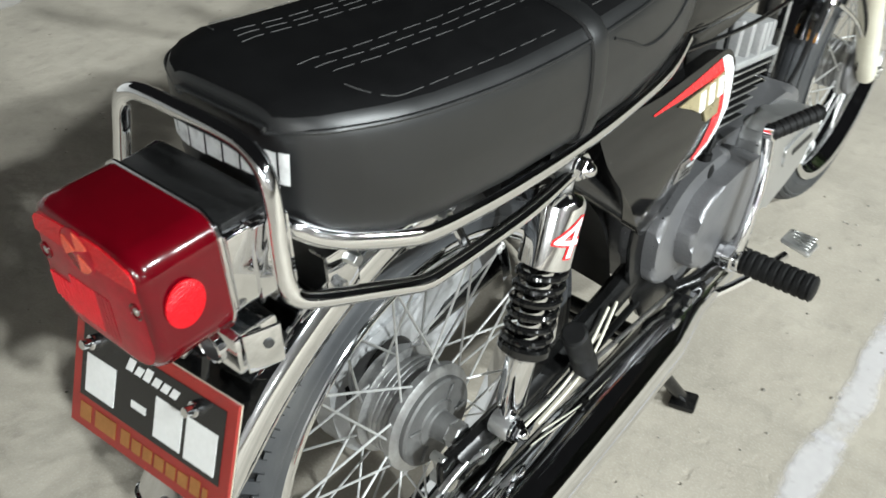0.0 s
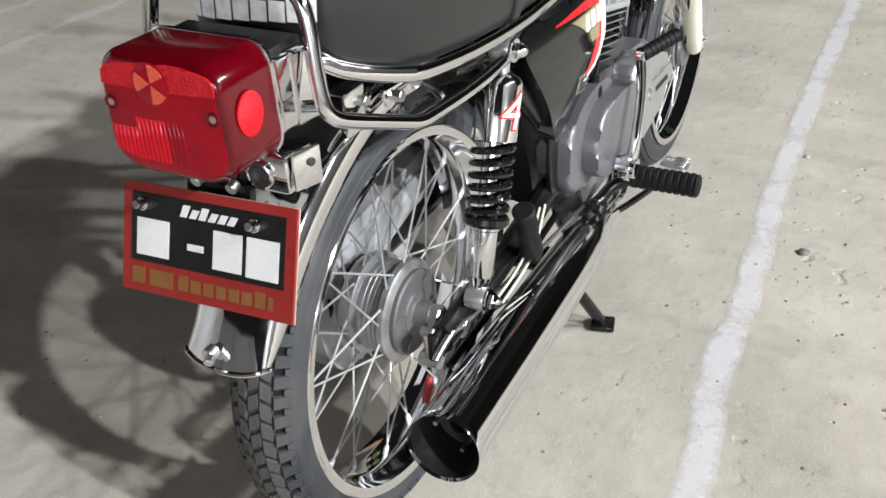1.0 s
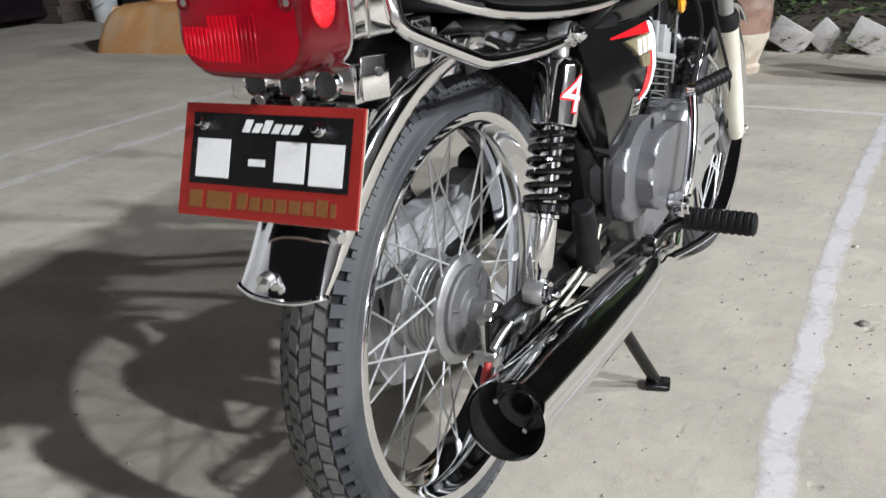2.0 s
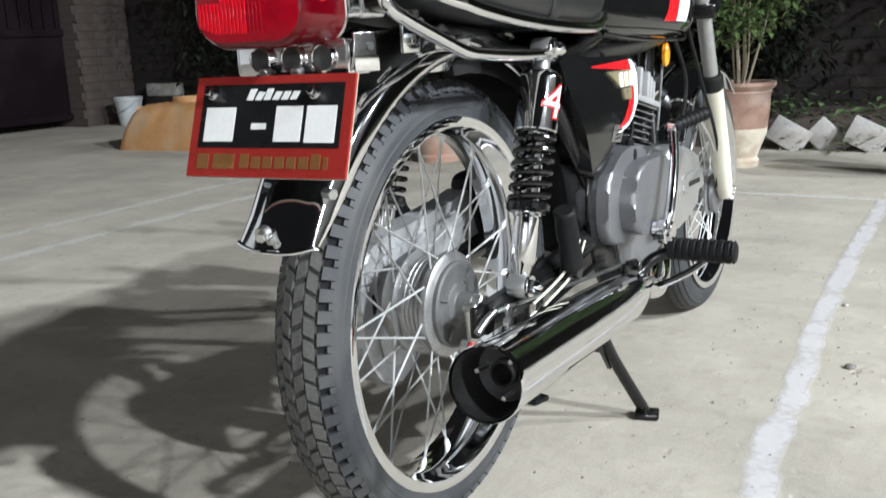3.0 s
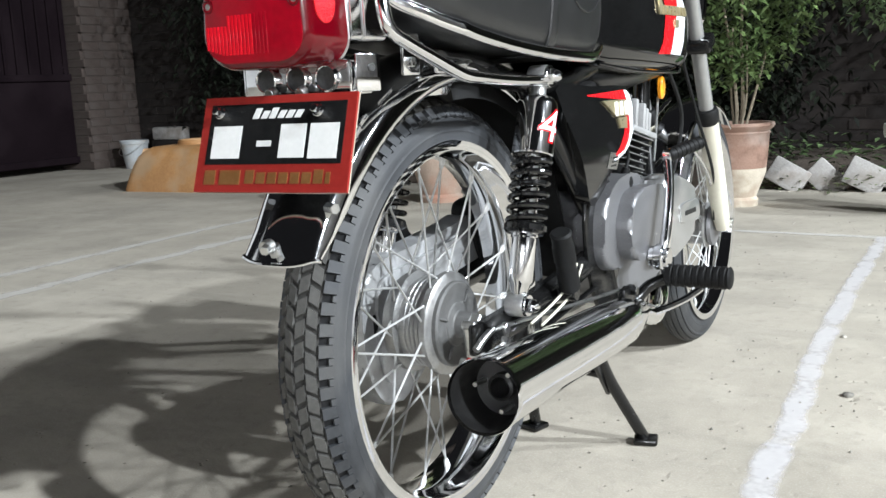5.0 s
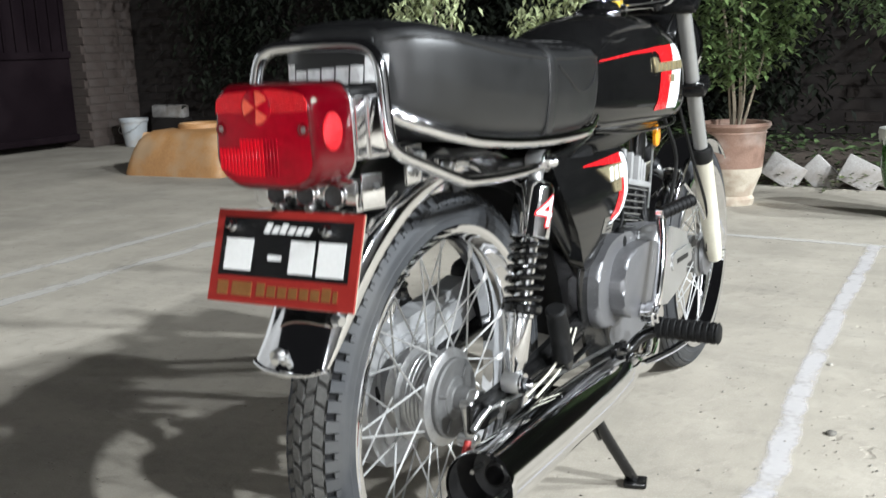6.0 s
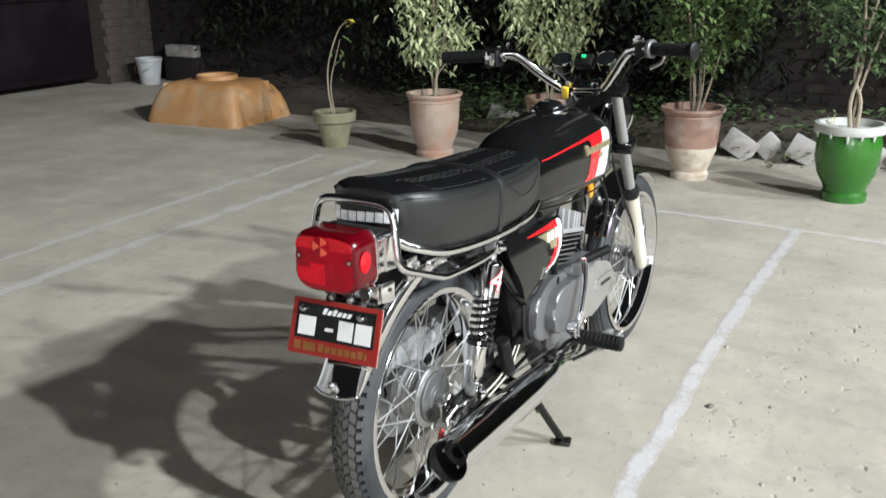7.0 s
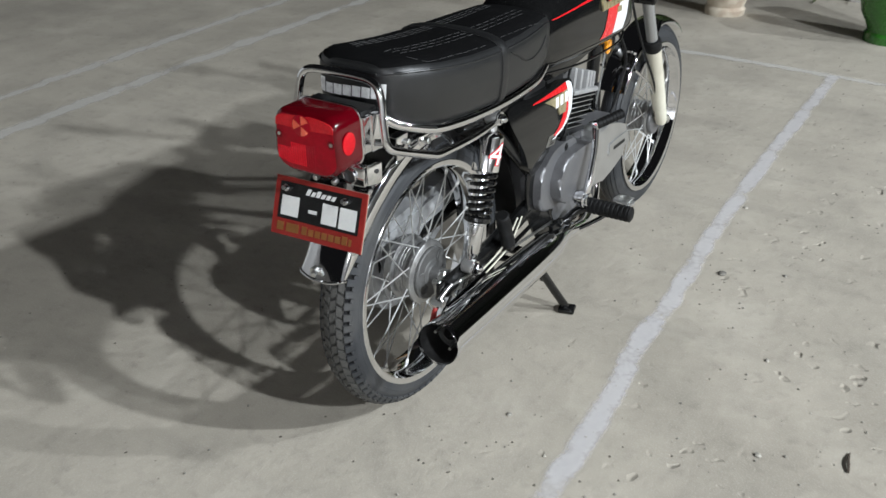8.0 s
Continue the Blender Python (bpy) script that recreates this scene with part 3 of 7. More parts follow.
def wall_box(name, lo, hi, material, label):
    c = [(a + b) / 2 for a, b in zip(lo, hi)]
    s = [b - a for a, b in zip(lo, hi)]
    return structure(name, block(bmesh.new(), c, s, 0), material, label, "wall")


BACK_Y, LEFT_X = 5.60, -6.75
back_wall = wall_box("wall_north", (-9, BACK_Y, -0.1), (9.3, BACK_Y + 0.25, 3.4), SHADED_MORTAR, "old brick boundary wall behind the plants, shade put into its colour")
# unseen east and south walls, kept pale to bounce light into the chrome
wall_box("wall_east", (9.0, -8.0, -0.1), (9.3, BACK_Y, 6.0), PLASTER, "plain plastered house wall, unseen, placed to bounce light")
wall_box("wall_south", (-7.0, -8.3, -0.1), (9.3, -8.0, 3.4), PLASTER, "plain plastered wall")
wall_box("wall_west", (LEFT_X - 0.25, -8.0, -0.1), (LEFT_X, 1.7, 3.4), PLASTER, "plain plastered wall beside the gate")
pillar = wall_box("wall_pillar", (LEFT_X - 0.30, 4.98, -0.1), (LEFT_X + 0.10, BACK_Y, 3.4), PILLAR_MORTAR, "brick gate pillar with crumbling mortar")


def brick_mesh(sx, sy, sz, seed, material=None):
    rng = random.Random(seed)
    bm = block(bmesh.new(), (0, 0, 0), (sx, sy, sz), 0.004, segs=1)
    for v in bm.verts:
        v.co += V([rng.uniform(-0.0016, 0.0016) for _ in range(3)])
    me = bpy.data.meshes.new("brick")
    bm.to_mesh(me)
    bm.free()
    me.materials.append(material or SHADED_BRICK)
    return me


def make_gate():
    gate = thing("metal_gate", "tall dark painted sheet metal gate with vertical ribs, closed", "gate", (LEFT_X, 3.3, 0))
    y0, y1 = 1.7, 4.97
    n = 3
    w = (y1 - y0) / n
    for i in range(n):
        bm = block(bmesh.new(), (-0.05, y0 - 3.3 + w * (i + 0.5), 1.36), (0.012, w - 0.02, 2.6), 0.002)
        part("sheet_panel", bm, GATE, gate)
    for i in range(27):
        y = y0 - 3.3 + 0.06 + i * (y1 - y0 - 0.12) / 26
        part("rib", block(bmesh.new(), (-0.035, y, 1.75), (0.022, 0.03, 1.8), 0.004), GATE, gate)
    for z in (0.10, 0.85, 2.62):
        part("rail", block(bmesh.new(), (-0.03, (y0 + y1) / 2 - 3.3, z), (0.035, y1 - y0 - 0.02, 0.06), 0.004), GATE, gate)
    return gate


make_gate()


def make_bed():
    bm = bmesh.new()
    xs = [LEFT_X + 1.6 + 0.15 * i for i in range(82)]
    ys = [4.36, 4.42, 4.5, 4.65, 4.85, 5.1, 5.35, 5.62]
    hs = [-0.01, 0.035, 0.055, 0.07, 0.085, 0.10, 0.11, 0.12]
    grid = [[bm.verts.new((x, y + 0.05 * noise.noise(V((x * 2, y, 1))), h * (1 + 0.5 * noise.noise(V((x * 3, y * 4, 7)))))) for x in xs] for y, h in zip(ys, hs)]
    for r, s in zip(grid, grid[1:]):
        for i in range(len(xs) - 1):
            bm.faces.new((r[i], r[i + 1], s[i + 1], s[i]))
    structure("planting_bed", bm, SOIL, "dark bare soil of the planting bed along the wall", "soil")


make_bed()


def edging(x, y, tilt, turn, seed, size=(0.20, 0.075, 0.14)):
    """A whitewashed half brick set on its corner in the soil."""
    rng = random.Random(seed)
    bm = block(bmesh.new(), (0, 0, 0), size, 0.008)
    for v in bm.verts:
        v.co += 0.008 * noise.noise_vector(v.co * 14 + V((seed, 0, 0)))
    ob = part("edging_brick", bm, STONE_WHITE)
    ob.matrix_basis = pose(x, y, 0.065 + rng.uniform(-0.015, 0.015), rng.uniform(-20, -6), tilt, turn)
    tagged(ob, "whitewashed brick set on its corner as bed edging", "edging brick", group="bricks edging the bed")


for i in range(11):
    edging(-0.36 + 0.195 * i, 4.34 + 0.03 * math.sin(i * 2.1), 30 + 14 * math.sin(i * 1.7), 12 * math.sin(i * 3.3), i)
edging(-2.13, 4.62, 20, 25, 40, (0.22, 0.1, 0.16))


# ---------------------------------------------------------------- plants and pots
def leaves(rng, centre, count, spread, size, droop, verts, faces, lance=2.4):
    """A clump of folded, drooping leaves."""
    c = V(centre)
    for _ in range(count):
        d = V((rng.gauss(0, 1), rng.gauss(0, 1), rng.gauss(0, 1)))
        p = c + V((d.x * spread[0], d.y * spread[1], d.z * spread[2])) * 0.5
        a = rng.uniform(0, 6.283)
        out = V((math.cos(a), math.sin(a), -droop * rng.uniform(0.2, 1.6))).normalized()
        side = out.cross(V((rng.uniform(-0.4, 0.4), rng.uniform(-0.4, 0.4), 1))).normalized()
        nor = side.cross(out)
        n = size * rng.uniform(0.6, 1.25)
        w = n / lance
        b = len(verts)
        verts += [p, p + out * n * 0.45 + side * w * 0.5 + nor * w * 0.18, p + out * n * 0.5 - nor * w * 0.05, p + out * n * 0.45 - side * w * 0.5 + nor * w * 0.18, p + out * n - V((0, 0, 0.18 * n * droop))]
        faces += [(b, b + 1, b + 2), (b, b + 2, b + 3), (b + 1, b + 4, b + 2), (b + 2, b + 4, b + 3)]


def foliage(name, verts, faces, material, parent=None):
    me = bpy.data.meshes.new(name)
    me.from_pydata([tuple(v) for v in verts], [], faces)
    me.polygons.foreach_set("use_smooth", [True] * len(me.polygons))
    me.materials.append(material)
    ob = new(name, me)
    ob.parent = parent
    return ob


def pot_mesh(profile, seed, seg=40, wobble=0.006):
    bm = lathe(bmesh.new(), (0, 0, 0), (0, 0, 1), profile, seg)
    for v in bm.verts:
        v.co += wobble * noise.noise(v.co * 9 + V((seed, 0, 0))) * V((v.co.x, v.co.y, 0)).normalized()
    return bm


def soil_disc(parent, z, r):
    bm = lathe(bmesh.new(), (0, 0, 0), (0, 0, 1), [(z, r), (z + 0.008, r * 0.6), (z + 0.012, 0)], 24)
    for v in bm.verts:
        v.co.z += 0.012 * noise.noise(v.co * 25)
    part("soil", bm, SOIL, parent)


def tree_in_pot(name, label, place, pot_parts, soil_at, stems, clumps, leaf_mat, leaf, seed, droop=0.7, category="potted plant", lance=2.4):
    """pot_parts: (name, profile, material); stems: polylines with radii; clumps: (centre, count, spread)."""
    rng = random.Random(seed)
    top = thing(name, label, category, (*place, 0))
    for nm, profile, material in pot_parts:
        part(nm, pot_mesh(profile, seed), material, top)
    soil_disc(top, *soil_at)
    for pts, r0, r1 in stems:
        k = len(pts)
        part("stem", sweep(bmesh.new(), pts, [r0 + (r1 - r0) * i / (k - 1) for i in range(k)], 7, 5), BARK, top)
    verts, faces = [], []
    for c, count, spread in clumps:
        leaves(rng, c, count, spread, leaf, droop, verts, faces, lance)
    foliage("crown", verts, faces, leaf_mat, top)
    return top


def tall_pot(h, r_rim, r_mid, r_foot, split):
    """A flared clay pot with a rolled rim and a foot; split: height of the whitewash line."""
    body = [(0, 0), (0, r_foot), (0.03, r_foot * 1.02), (0.045, r_foot * 0.92), (0.07, r_foot * 1.0), (h * 0.4, r_mid * 0.93), (h * 0.62, r_mid), (h * 0.86, r_mid * 1.02),
            (h * 0.88, r_mid * 1.06), (h * 0.9, r_mid * 1.02), (h * 0.94, r_rim * 0.96), (h * 0.965, r_rim), (h, r_rim * 0.985), (h, r_rim * 0.86), (h * 0.9, r_rim * 0.82), (h * 0.86, 0)]
    low = [(z, r) for z, r in body if z <= split]
    z0, r0 = low[-1]
    z1, r1 = body[len(low)]
    rs = r0 + (r1 - r0) * (split - z0) / (z1 - z0)
    return low + [(split, rs)], [(split, rs)] + body[len(low):]


def crown_clumps(rng, centre, size, n, count, spread):
    """Uneven clumps round the ends of branches."""
    out = []
    for _ in range(n):
        a, b = rng.uniform(0, 6.283), rng.uniform(-1, 1)
        k = math.sqrt(1 - b * b) * rng.uniform(0.55, 1.05)
        out.append(((centre[0] + size[0] * k * math.cos(a), centre[1] + size[1] * k * math.sin(a), centre[2] + size[2] * b * rng.uniform(0.6, 1.05)), int(count * rng.uniform(0.5, 1.4)), spread))
    return out


rng = random.Random(11)
lo, hi = tall_pot(0.395, 0.175, 0.155, 0.118, 0.20)
tree_in_pot("potted_shrub", "pale variegated drooping shrub in a tall whitewashed clay pot", (-2.07, 3.55), [("pot", lo, PALE_CLAY), ("pot_rim", hi, PALE_CLAY)], (0.355, 0.15),
            [([(0.01, 0, 0.33), (-0.02, 0.01, 0.5), (-0.06, 0, 0.68), (-0.10, 0, 0.9)], 0.011, 0.004), ([(0.0, 0, 0.33), (0.03, -0.01, 0.52), (0.07, 0, 0.72), (0.10, 0.02, 0.95)], 0.011, 0.004),
             ([(0.0, 0.02, 0.33), (0.0, 0.03, 0.55), (0.01, 0, 0.8), (0, 0, 1.05)], 0.010, 0.004), ([(0.02, 0, 0.5), (0.12, -0.02, 0.62), (0.2, -0.03, 0.8)], 0.006, 0.003)],
            crown_clumps(rng, (0.0, 0, 0.86), (0.22, 0.19, 0.32), 46, 34, (0.09, 0.09, 0.10)), LEAF_PALE, 0.050, 21, 0.9)
lo, hi = tall_pot(0.38, 0.15, 0.135, 0.10, 0.19)
tree_in_pot("potted_shrub", "pale variegated drooping shrub in a clay pot beside rubble", (-1.40, 3.80), [("pot", lo, PALE_CLAY), ("pot_rim", hi, TERRACOTTA)], (0.335, 0.125),
            [([(0.0, 0, 0.32), (-0.03, 0, 0.5), (-0.09, 0, 0.7)], 0.010, 0.004), ([(0.0, 0, 0.32), (0.03, 0, 0.52), (0.08, 0, 0.8)], 0.010, 0.004)],
            crown_clumps(rng, (0.02, 0, 0.86), (0.26, 0.21, 0.28), 46, 34, (0.09, 0.09, 0.10)), LEAF_PALE, 0.050, 22, 0.9)
lo, hi = tall_pot(0.40, 0.178, 0.150, 0.102, 0.185)
tree_in_pot("potted_tree", "leafy green shrub in a terracotta pot with whitewashed base", (-0.48, 3.68), [("pot", lo, WHITEWASH), ("pot_rim", hi, TERRACOTTA)], (0.355, 0.15),
            [([(0.0, 0, 0.33), (0.0, 0, 0.5), (-0.04, 0, 0.8), (-0.09, 0, 1.1)], 0.011, 0.005), ([(0.02, 0, 0.33), (0.03, 0, 0.52), (0.02, 0, 0.8), (0.03, 0, 1.2)], 0.011, 0.005), ([(0.03, 0, 0.33), (0.09, 0, 0.55), (0.14, 0, 0.75)], 0.008, 0.004), ([(-0.01, 0.02, 0.33), (-0.03, 0.02, 0.55), (-0.02, 0, 0.85)], 0.007, 0.004), ([(0.01, -0.02, 0.33), (0.05, -0.02, 0.5), (0.05, -0.02, 0.8)], 0.006, 0.003)],
            crown_clumps(rng, (0.03, 0, 1.08), (0.34, 0.28, 0.44), 100, 38, (0.11, 0.11, 0.11)) + crown_clumps(rng, (0.02, 0, 0.68), (0.15, 0.13, 0.10), 12, 24, (0.09, 0.09, 0.09)), LEAF_GREEN, 0.046, 23, 0.6, lance=2.0)
green_body = [(0, 0), (0, 0.112), (0.035, 0.112), (0.05, 0.10), (0.075, 0.108), (0.14, 0.142), (0.22, 0.157), (0.30, 0.160), (0.335, 0.152), (0.345, 0.150)]
green_rim = [(0.345, 0.150), (0.35, 0.168), (0.37, 0.176), (0.392, 0.172), (0.395, 0.150), (0.36, 0.146), (0.345, 0)]
green = tree_in_pot("potted_tree", "dark green shrub in a glossy green pot with white rim", (0.355, 3.56), [("pot", green_body, GREEN_PAINT), ("pot_rim", green_rim, RIM_WHITE)], (0.35, 0.145),
                    [([(0.0, 0, 0.34), (-0.015, 0, 0.5), (0.02, 0, 0.7), (0.0, 0, 1.0)], 0.012, 0.006), ([(0.02, 0.01, 0.34), (0.03, 0.01, 0.5), (-0.01, 0.01, 0.66), (0.06, 0, 1.0)], 0.012, 0.006), ([(0.0, 0.01, 0.34), (0.01, 0.02, 0.5), (0.05, 0, 0.68), (0.12, 0, 0.95)], 0.010, 0.005)],
                    crown_clumps(rng, (0.03, 0, 1.10), (0.40, 0.32, 0.42), 100, 36, (0.11, 0.11, 0.11)), LEAF_DARK, 0.046, 24, 0.6, lance=2.0)
for a, d in [(-2.6, 0.05), (-2.0, 0.03), (-1.5, 0.075), (-1.1, 0.03), (-0.7, 0.05), (-3.0, 0.03)]:
    x, y = 0.164 * math.cos(a), 0.164 * math.sin(a)
    part("paint_drip", sweep(bmesh.new(), [(x, y, 0.36), (x, y, 0.345), (x * 0.99, y * 0.99, 0.343 - 0.4 * d)], [0.010, 0.008, 0.004], 7, 4), RIM_WHITE, green)
vs, fs = [], []
leaves(random.Random(3), (-0.075, -0.09, 0.40), 9, (0.02, 0.02, 0.03), 0.035, -0.6, vs, fs)
foliage("seedling", vs, fs, LEAF_PALE, green)

small_pot = [(0, 0), (0, 0.082), (0.02, 0.084), (0.165, 0.112), (0.168, 0.132), (0.172, 0.138), (0.23, 0.143), (0.236, 0.138), (0.236, 0.122), (0.2, 0.12), (0.2, 0)]
spindly = thing("potted_sapling", "spindly stem with one yellow leaf in a mossy clay pot", "potted plant", (-2.80, 3.49, 0))
part("pot", pot_mesh(small_pot, 4), MOSS_CLAY, spindly)
soil_disc(spindly, 0.205, 0.118)
part("stem", sweep(bmesh.new(), [(-0.01, 0, 0.2), (-0.04, 0, 0.36), (-0.035, 0, 0.52), (0.02, 0, 0.68), (0.08, 0, 0.78), (0.14, 0, 0.81)], [0.007, 0.006, 0.005, 0.005, 0.004, 0.003], 6, 5), BARK, spindly)
part("stem", sweep(bmesh.new(), [(0.0, 0.01, 0.2), (-0.02, 0, 0.4), (0.03, 0, 0.58), (0.07, 0, 0.70)], [0.005, 0.004, 0.004, 0.002], 6, 5), BARK, spindly)
vs, fs = [], []
leaves(random.Random(8), (0.05, 0, 0.62), 10, (0.05, 0.04, 0.16), 0.06, 0.9, vs, fs)
foliage("crown", vs, fs, LEAF_GREEN, spindly)
vs, fs = [], []
leaves(random.Random(9), (0.15, 0, 0.81), 5, (0.03, 0.03, 0.02), 0.06, 0.3, vs, fs, 1.7)
foliage("yellow_leaf", vs, fs, LEAF_YELLOW, spindly)


def undergrowth():
    """Low creeping plants on the bed and climbers over the wall."""
    rng = random.Random(31)
    verts, faces = [], []
    for _ in range(170):
        x = rng.uniform(-3.0, 4.5)
        y = rng.uniform(4.55, 5.45)
        leaves(rng, (x, y, 0.10 + 0.10 * rng.random()), rng.randint(14, 34), (0.2, 0.16, 0.12), 0.07, 0.2, verts, faces)
    ob = foliage("undergrowth", verts, faces, LEAF_DARK)
    tagged(ob, "low dark creeping plants growing along the wall", "undergrowth", kind="stuff")
    verts, faces = [], []
    for _ in range(44):
        leaves(rng, (rng.uniform(-2.7, -0.8), rng.uniform(4.3, 4.9), 0.06 + 0.16 * rng.random()), rng.randint(22, 40), (0.18, 0.14, 0.12), 0.045, 0.2, verts, faces)
    ob = foliage("ground_cover", verts, faces, LEAF_GREEN)
    tagged(ob, "low green ground cover between the pots and the wall", "ground cover", kind="stuff")
    verts, faces = [], []
    for _ in range(70):
        x = rng.uniform(-0.6, 2.4)
        leaves(rng, (x, rng.uniform(4.22, 4.62), 0.025 + 0.05 * rng.random()), rng.randint(12, 26), (0.14, 0.10, 0.05), 0.045, 0.1, verts, faces)
    ob = foliage("low_weeds", verts, faces, LEAF_OLIVE)
    tagged(ob, "low olive weeds growing round the edging bricks", "weeds", kind="stuff")
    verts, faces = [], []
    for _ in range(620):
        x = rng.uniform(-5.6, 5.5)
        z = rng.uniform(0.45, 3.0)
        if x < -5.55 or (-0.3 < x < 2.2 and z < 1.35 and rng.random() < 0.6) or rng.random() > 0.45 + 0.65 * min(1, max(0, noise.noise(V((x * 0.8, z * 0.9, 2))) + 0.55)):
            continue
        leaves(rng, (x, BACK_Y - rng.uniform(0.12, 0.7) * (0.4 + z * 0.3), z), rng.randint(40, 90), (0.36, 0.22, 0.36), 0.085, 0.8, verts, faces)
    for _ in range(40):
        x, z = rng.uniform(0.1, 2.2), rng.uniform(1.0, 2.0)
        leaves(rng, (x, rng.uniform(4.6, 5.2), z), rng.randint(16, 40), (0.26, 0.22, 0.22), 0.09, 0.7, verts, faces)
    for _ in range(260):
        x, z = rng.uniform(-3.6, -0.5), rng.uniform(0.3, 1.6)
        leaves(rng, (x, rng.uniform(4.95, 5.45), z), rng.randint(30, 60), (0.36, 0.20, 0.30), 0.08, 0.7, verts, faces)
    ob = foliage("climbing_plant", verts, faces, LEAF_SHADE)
    tagged(ob, "leafy climber hanging over the brick wall, shade put into its colour", "climber", kind="stuff")


undergrowth()


# ---------------------------------------------------------------- loose things by the gate
def make_tub():
    """A moulded plastic tank lid lying on the concrete: sloped sides, ring opening, corner lugs."""
    tub = thing("plastic_tank_cover", "dirty orange moulded plastic tank cover lying on the concrete", "tank cover", (-4.27, 3.98, 0))
    bm = bmesh.new()
    rings = []
    for z, w, d, e in [(0.0, 0.43, 0.37, 16), (0.015, 0.43, 0.37, 16), (0.09, 0.412, 0.352, 16), (0.17, 0.386, 0.326, 15), (0.235, 0.352, 0.292, 13), (0.275, 0.315, 0.255, 11), (0.298, 0.275, 0.215, 9), (0.305, 0.21, 0.15, 6)]:
        ring = []
        for k in range(96):
            a = 2 * math.pi * (k + 0.5) / 96
            c, s = math.cos(a), math.sin(a)
            q = (abs(c) ** e + abs(s) ** e) ** (-1 / e)
            dent = 0.012 * noise.noise(V((c * q * 3, s * q * 3, z * 5))) * (z > 0.02)
            ring.append((w * c * q + dent, d * s * q + dent, z))
        rings.append(ring)
    ring_faces(bm, rings)
    part("shell", bm, ORANGE, tub, sharp=70)
    bm = lathe(bmesh.new(), (-0.02, 0.02, 0.295), (0, 0, 1), [(0, 0.165), (0.035, 0.160), (0.042, 0.152), (0.036, 0.138), (0.0, 0.135), (0.0, 0)], 40)
    part("ring_collar", bm, ORANGE, tub)
    for x, y, turn in [(-0.30, -0.20, 40), (0.30, 0.17, 30)]:
        bm = bmesh.new()
        ring_faces(bm, [[(sx * w, sy * w * 0.55, z) for sx, sy in ((-1, -1), (1, -1), (1, 1), (-1, 1))] for z, w in ((-0.12, 0.075), (0.0, 0.058), (0.035, 0.045), (0.042, 0.038))])
        bmesh.ops.transform(bm, matrix=pose(x, y, 0.245, 0, 0, turn), verts=bm.verts)
        part("lifting_lug", bm, ORANGE, tub)
    tub.rotation_euler = (0, 0, radians(4))


make_tub()


def make_bucket():
    ob = thing("plastic_bucket", "dusty white plastic bucket standing by the wall", "bucket", (-6.30, 5.20, 0))
    prof = [(0, 0), (0, 0.088), (0.01, 0.092), (0.22, 0.122), (0.225, 0.130), (0.25, 0.132), (0.256, 0.128), (0.25, 0.118), (0.02, 0.086), (0.02, 0)]
    part("body", lathe(bmesh.new(), (0, 0, 0), (0, 0, 1), prof, 32), BUCKET, ob)
    part("wire_handle", sweep(bmesh.new(), [(-0.13, 0, 0.235), (-0.09, -0.105, 0.16), (0, -0.15, 0.125), (0.09, -0.105, 0.16), (0.13, 0, 0.235)], 0.003, 6, 6), STEEL, ob)


make_bucket()
ob = part("stone_slab", block(bmesh.new(), (0, 0, 0), (0.40, 0.10, 0.12), 0.02), STONE_WHITE)
ob.location = (-6.13, 5.50, 0.30)
tagged(ob, "pale weathered stone block lying on a masonry block by the wall", "stone block")
ob = part("masonry_block", block(bmesh.new(), (0, 0, 0), (0.44, 0.12, 0.24), 0.012), SHADED_MORTAR)
ob.location = (-6.13, 5.51, 0.12)
tagged(ob, "dark old masonry block standing against the wall", "masonry block")


# ---------------------------------------------------------------- the motorcycle
bike = thing("motorcycle", "black motorcycle with chrome mudguard parked on its centre stand", "motorcycle")


def superx(w, h, n, zc):
    """Half width at height z of a superellipse section."""
    return lambda z: w * max(0.0, 1 - min(1.0, abs((z - zc) / h)) ** n) ** (1 / n)


# ---- wheels
def spoke_mesh(flange_x, flange_r, rim_r, sweep_deg):
    a = radians(sweep_deg)
    p0 = (flange_x, 0, flange_r)
    p1 = (flange_x * 0.10, rim_r * math.sin(a), rim_r * math.cos(a))
    bm = bmesh.new()
    d = V(p1) - V(p0)
    lathe(bm, p0, d, [(0, 0), (0, 0.0015), (d.length * 0.92, 0.0015), (d.length * 0.92, 0.0026), (d.length, 0.0026), (d.length, 0)], 7)
    me = bpy.data.meshes.new("spoke")
    bm.to_mesh(me)
    bm.free()
    me.polygons.foreach_set("use_smooth", [True] * len(me.polygons))
    me.materials.append(SPOKE)
    return me


CENTRE_LUGS = [(-0.17, 0.0, 0.80, 0.28, 0.30), (0.17, 0.5, 0.80, 0.28, 0.30), (-0.49, 0.5, 0.80, 0.30, -0.30), (0.49, 0.0, 0.80, 0.30, -0.30)]
SHOULDER_LUGS = [(-0.88, 0.0, 0.64, 0.40, 0.05), (0.88, 0.5, 0.64, 0.40, 0.05), (-1.03, 0.5, 0.34, 0.16, 0.0), (1.03, 0.0, 0.34, 0.16, 0.0)]


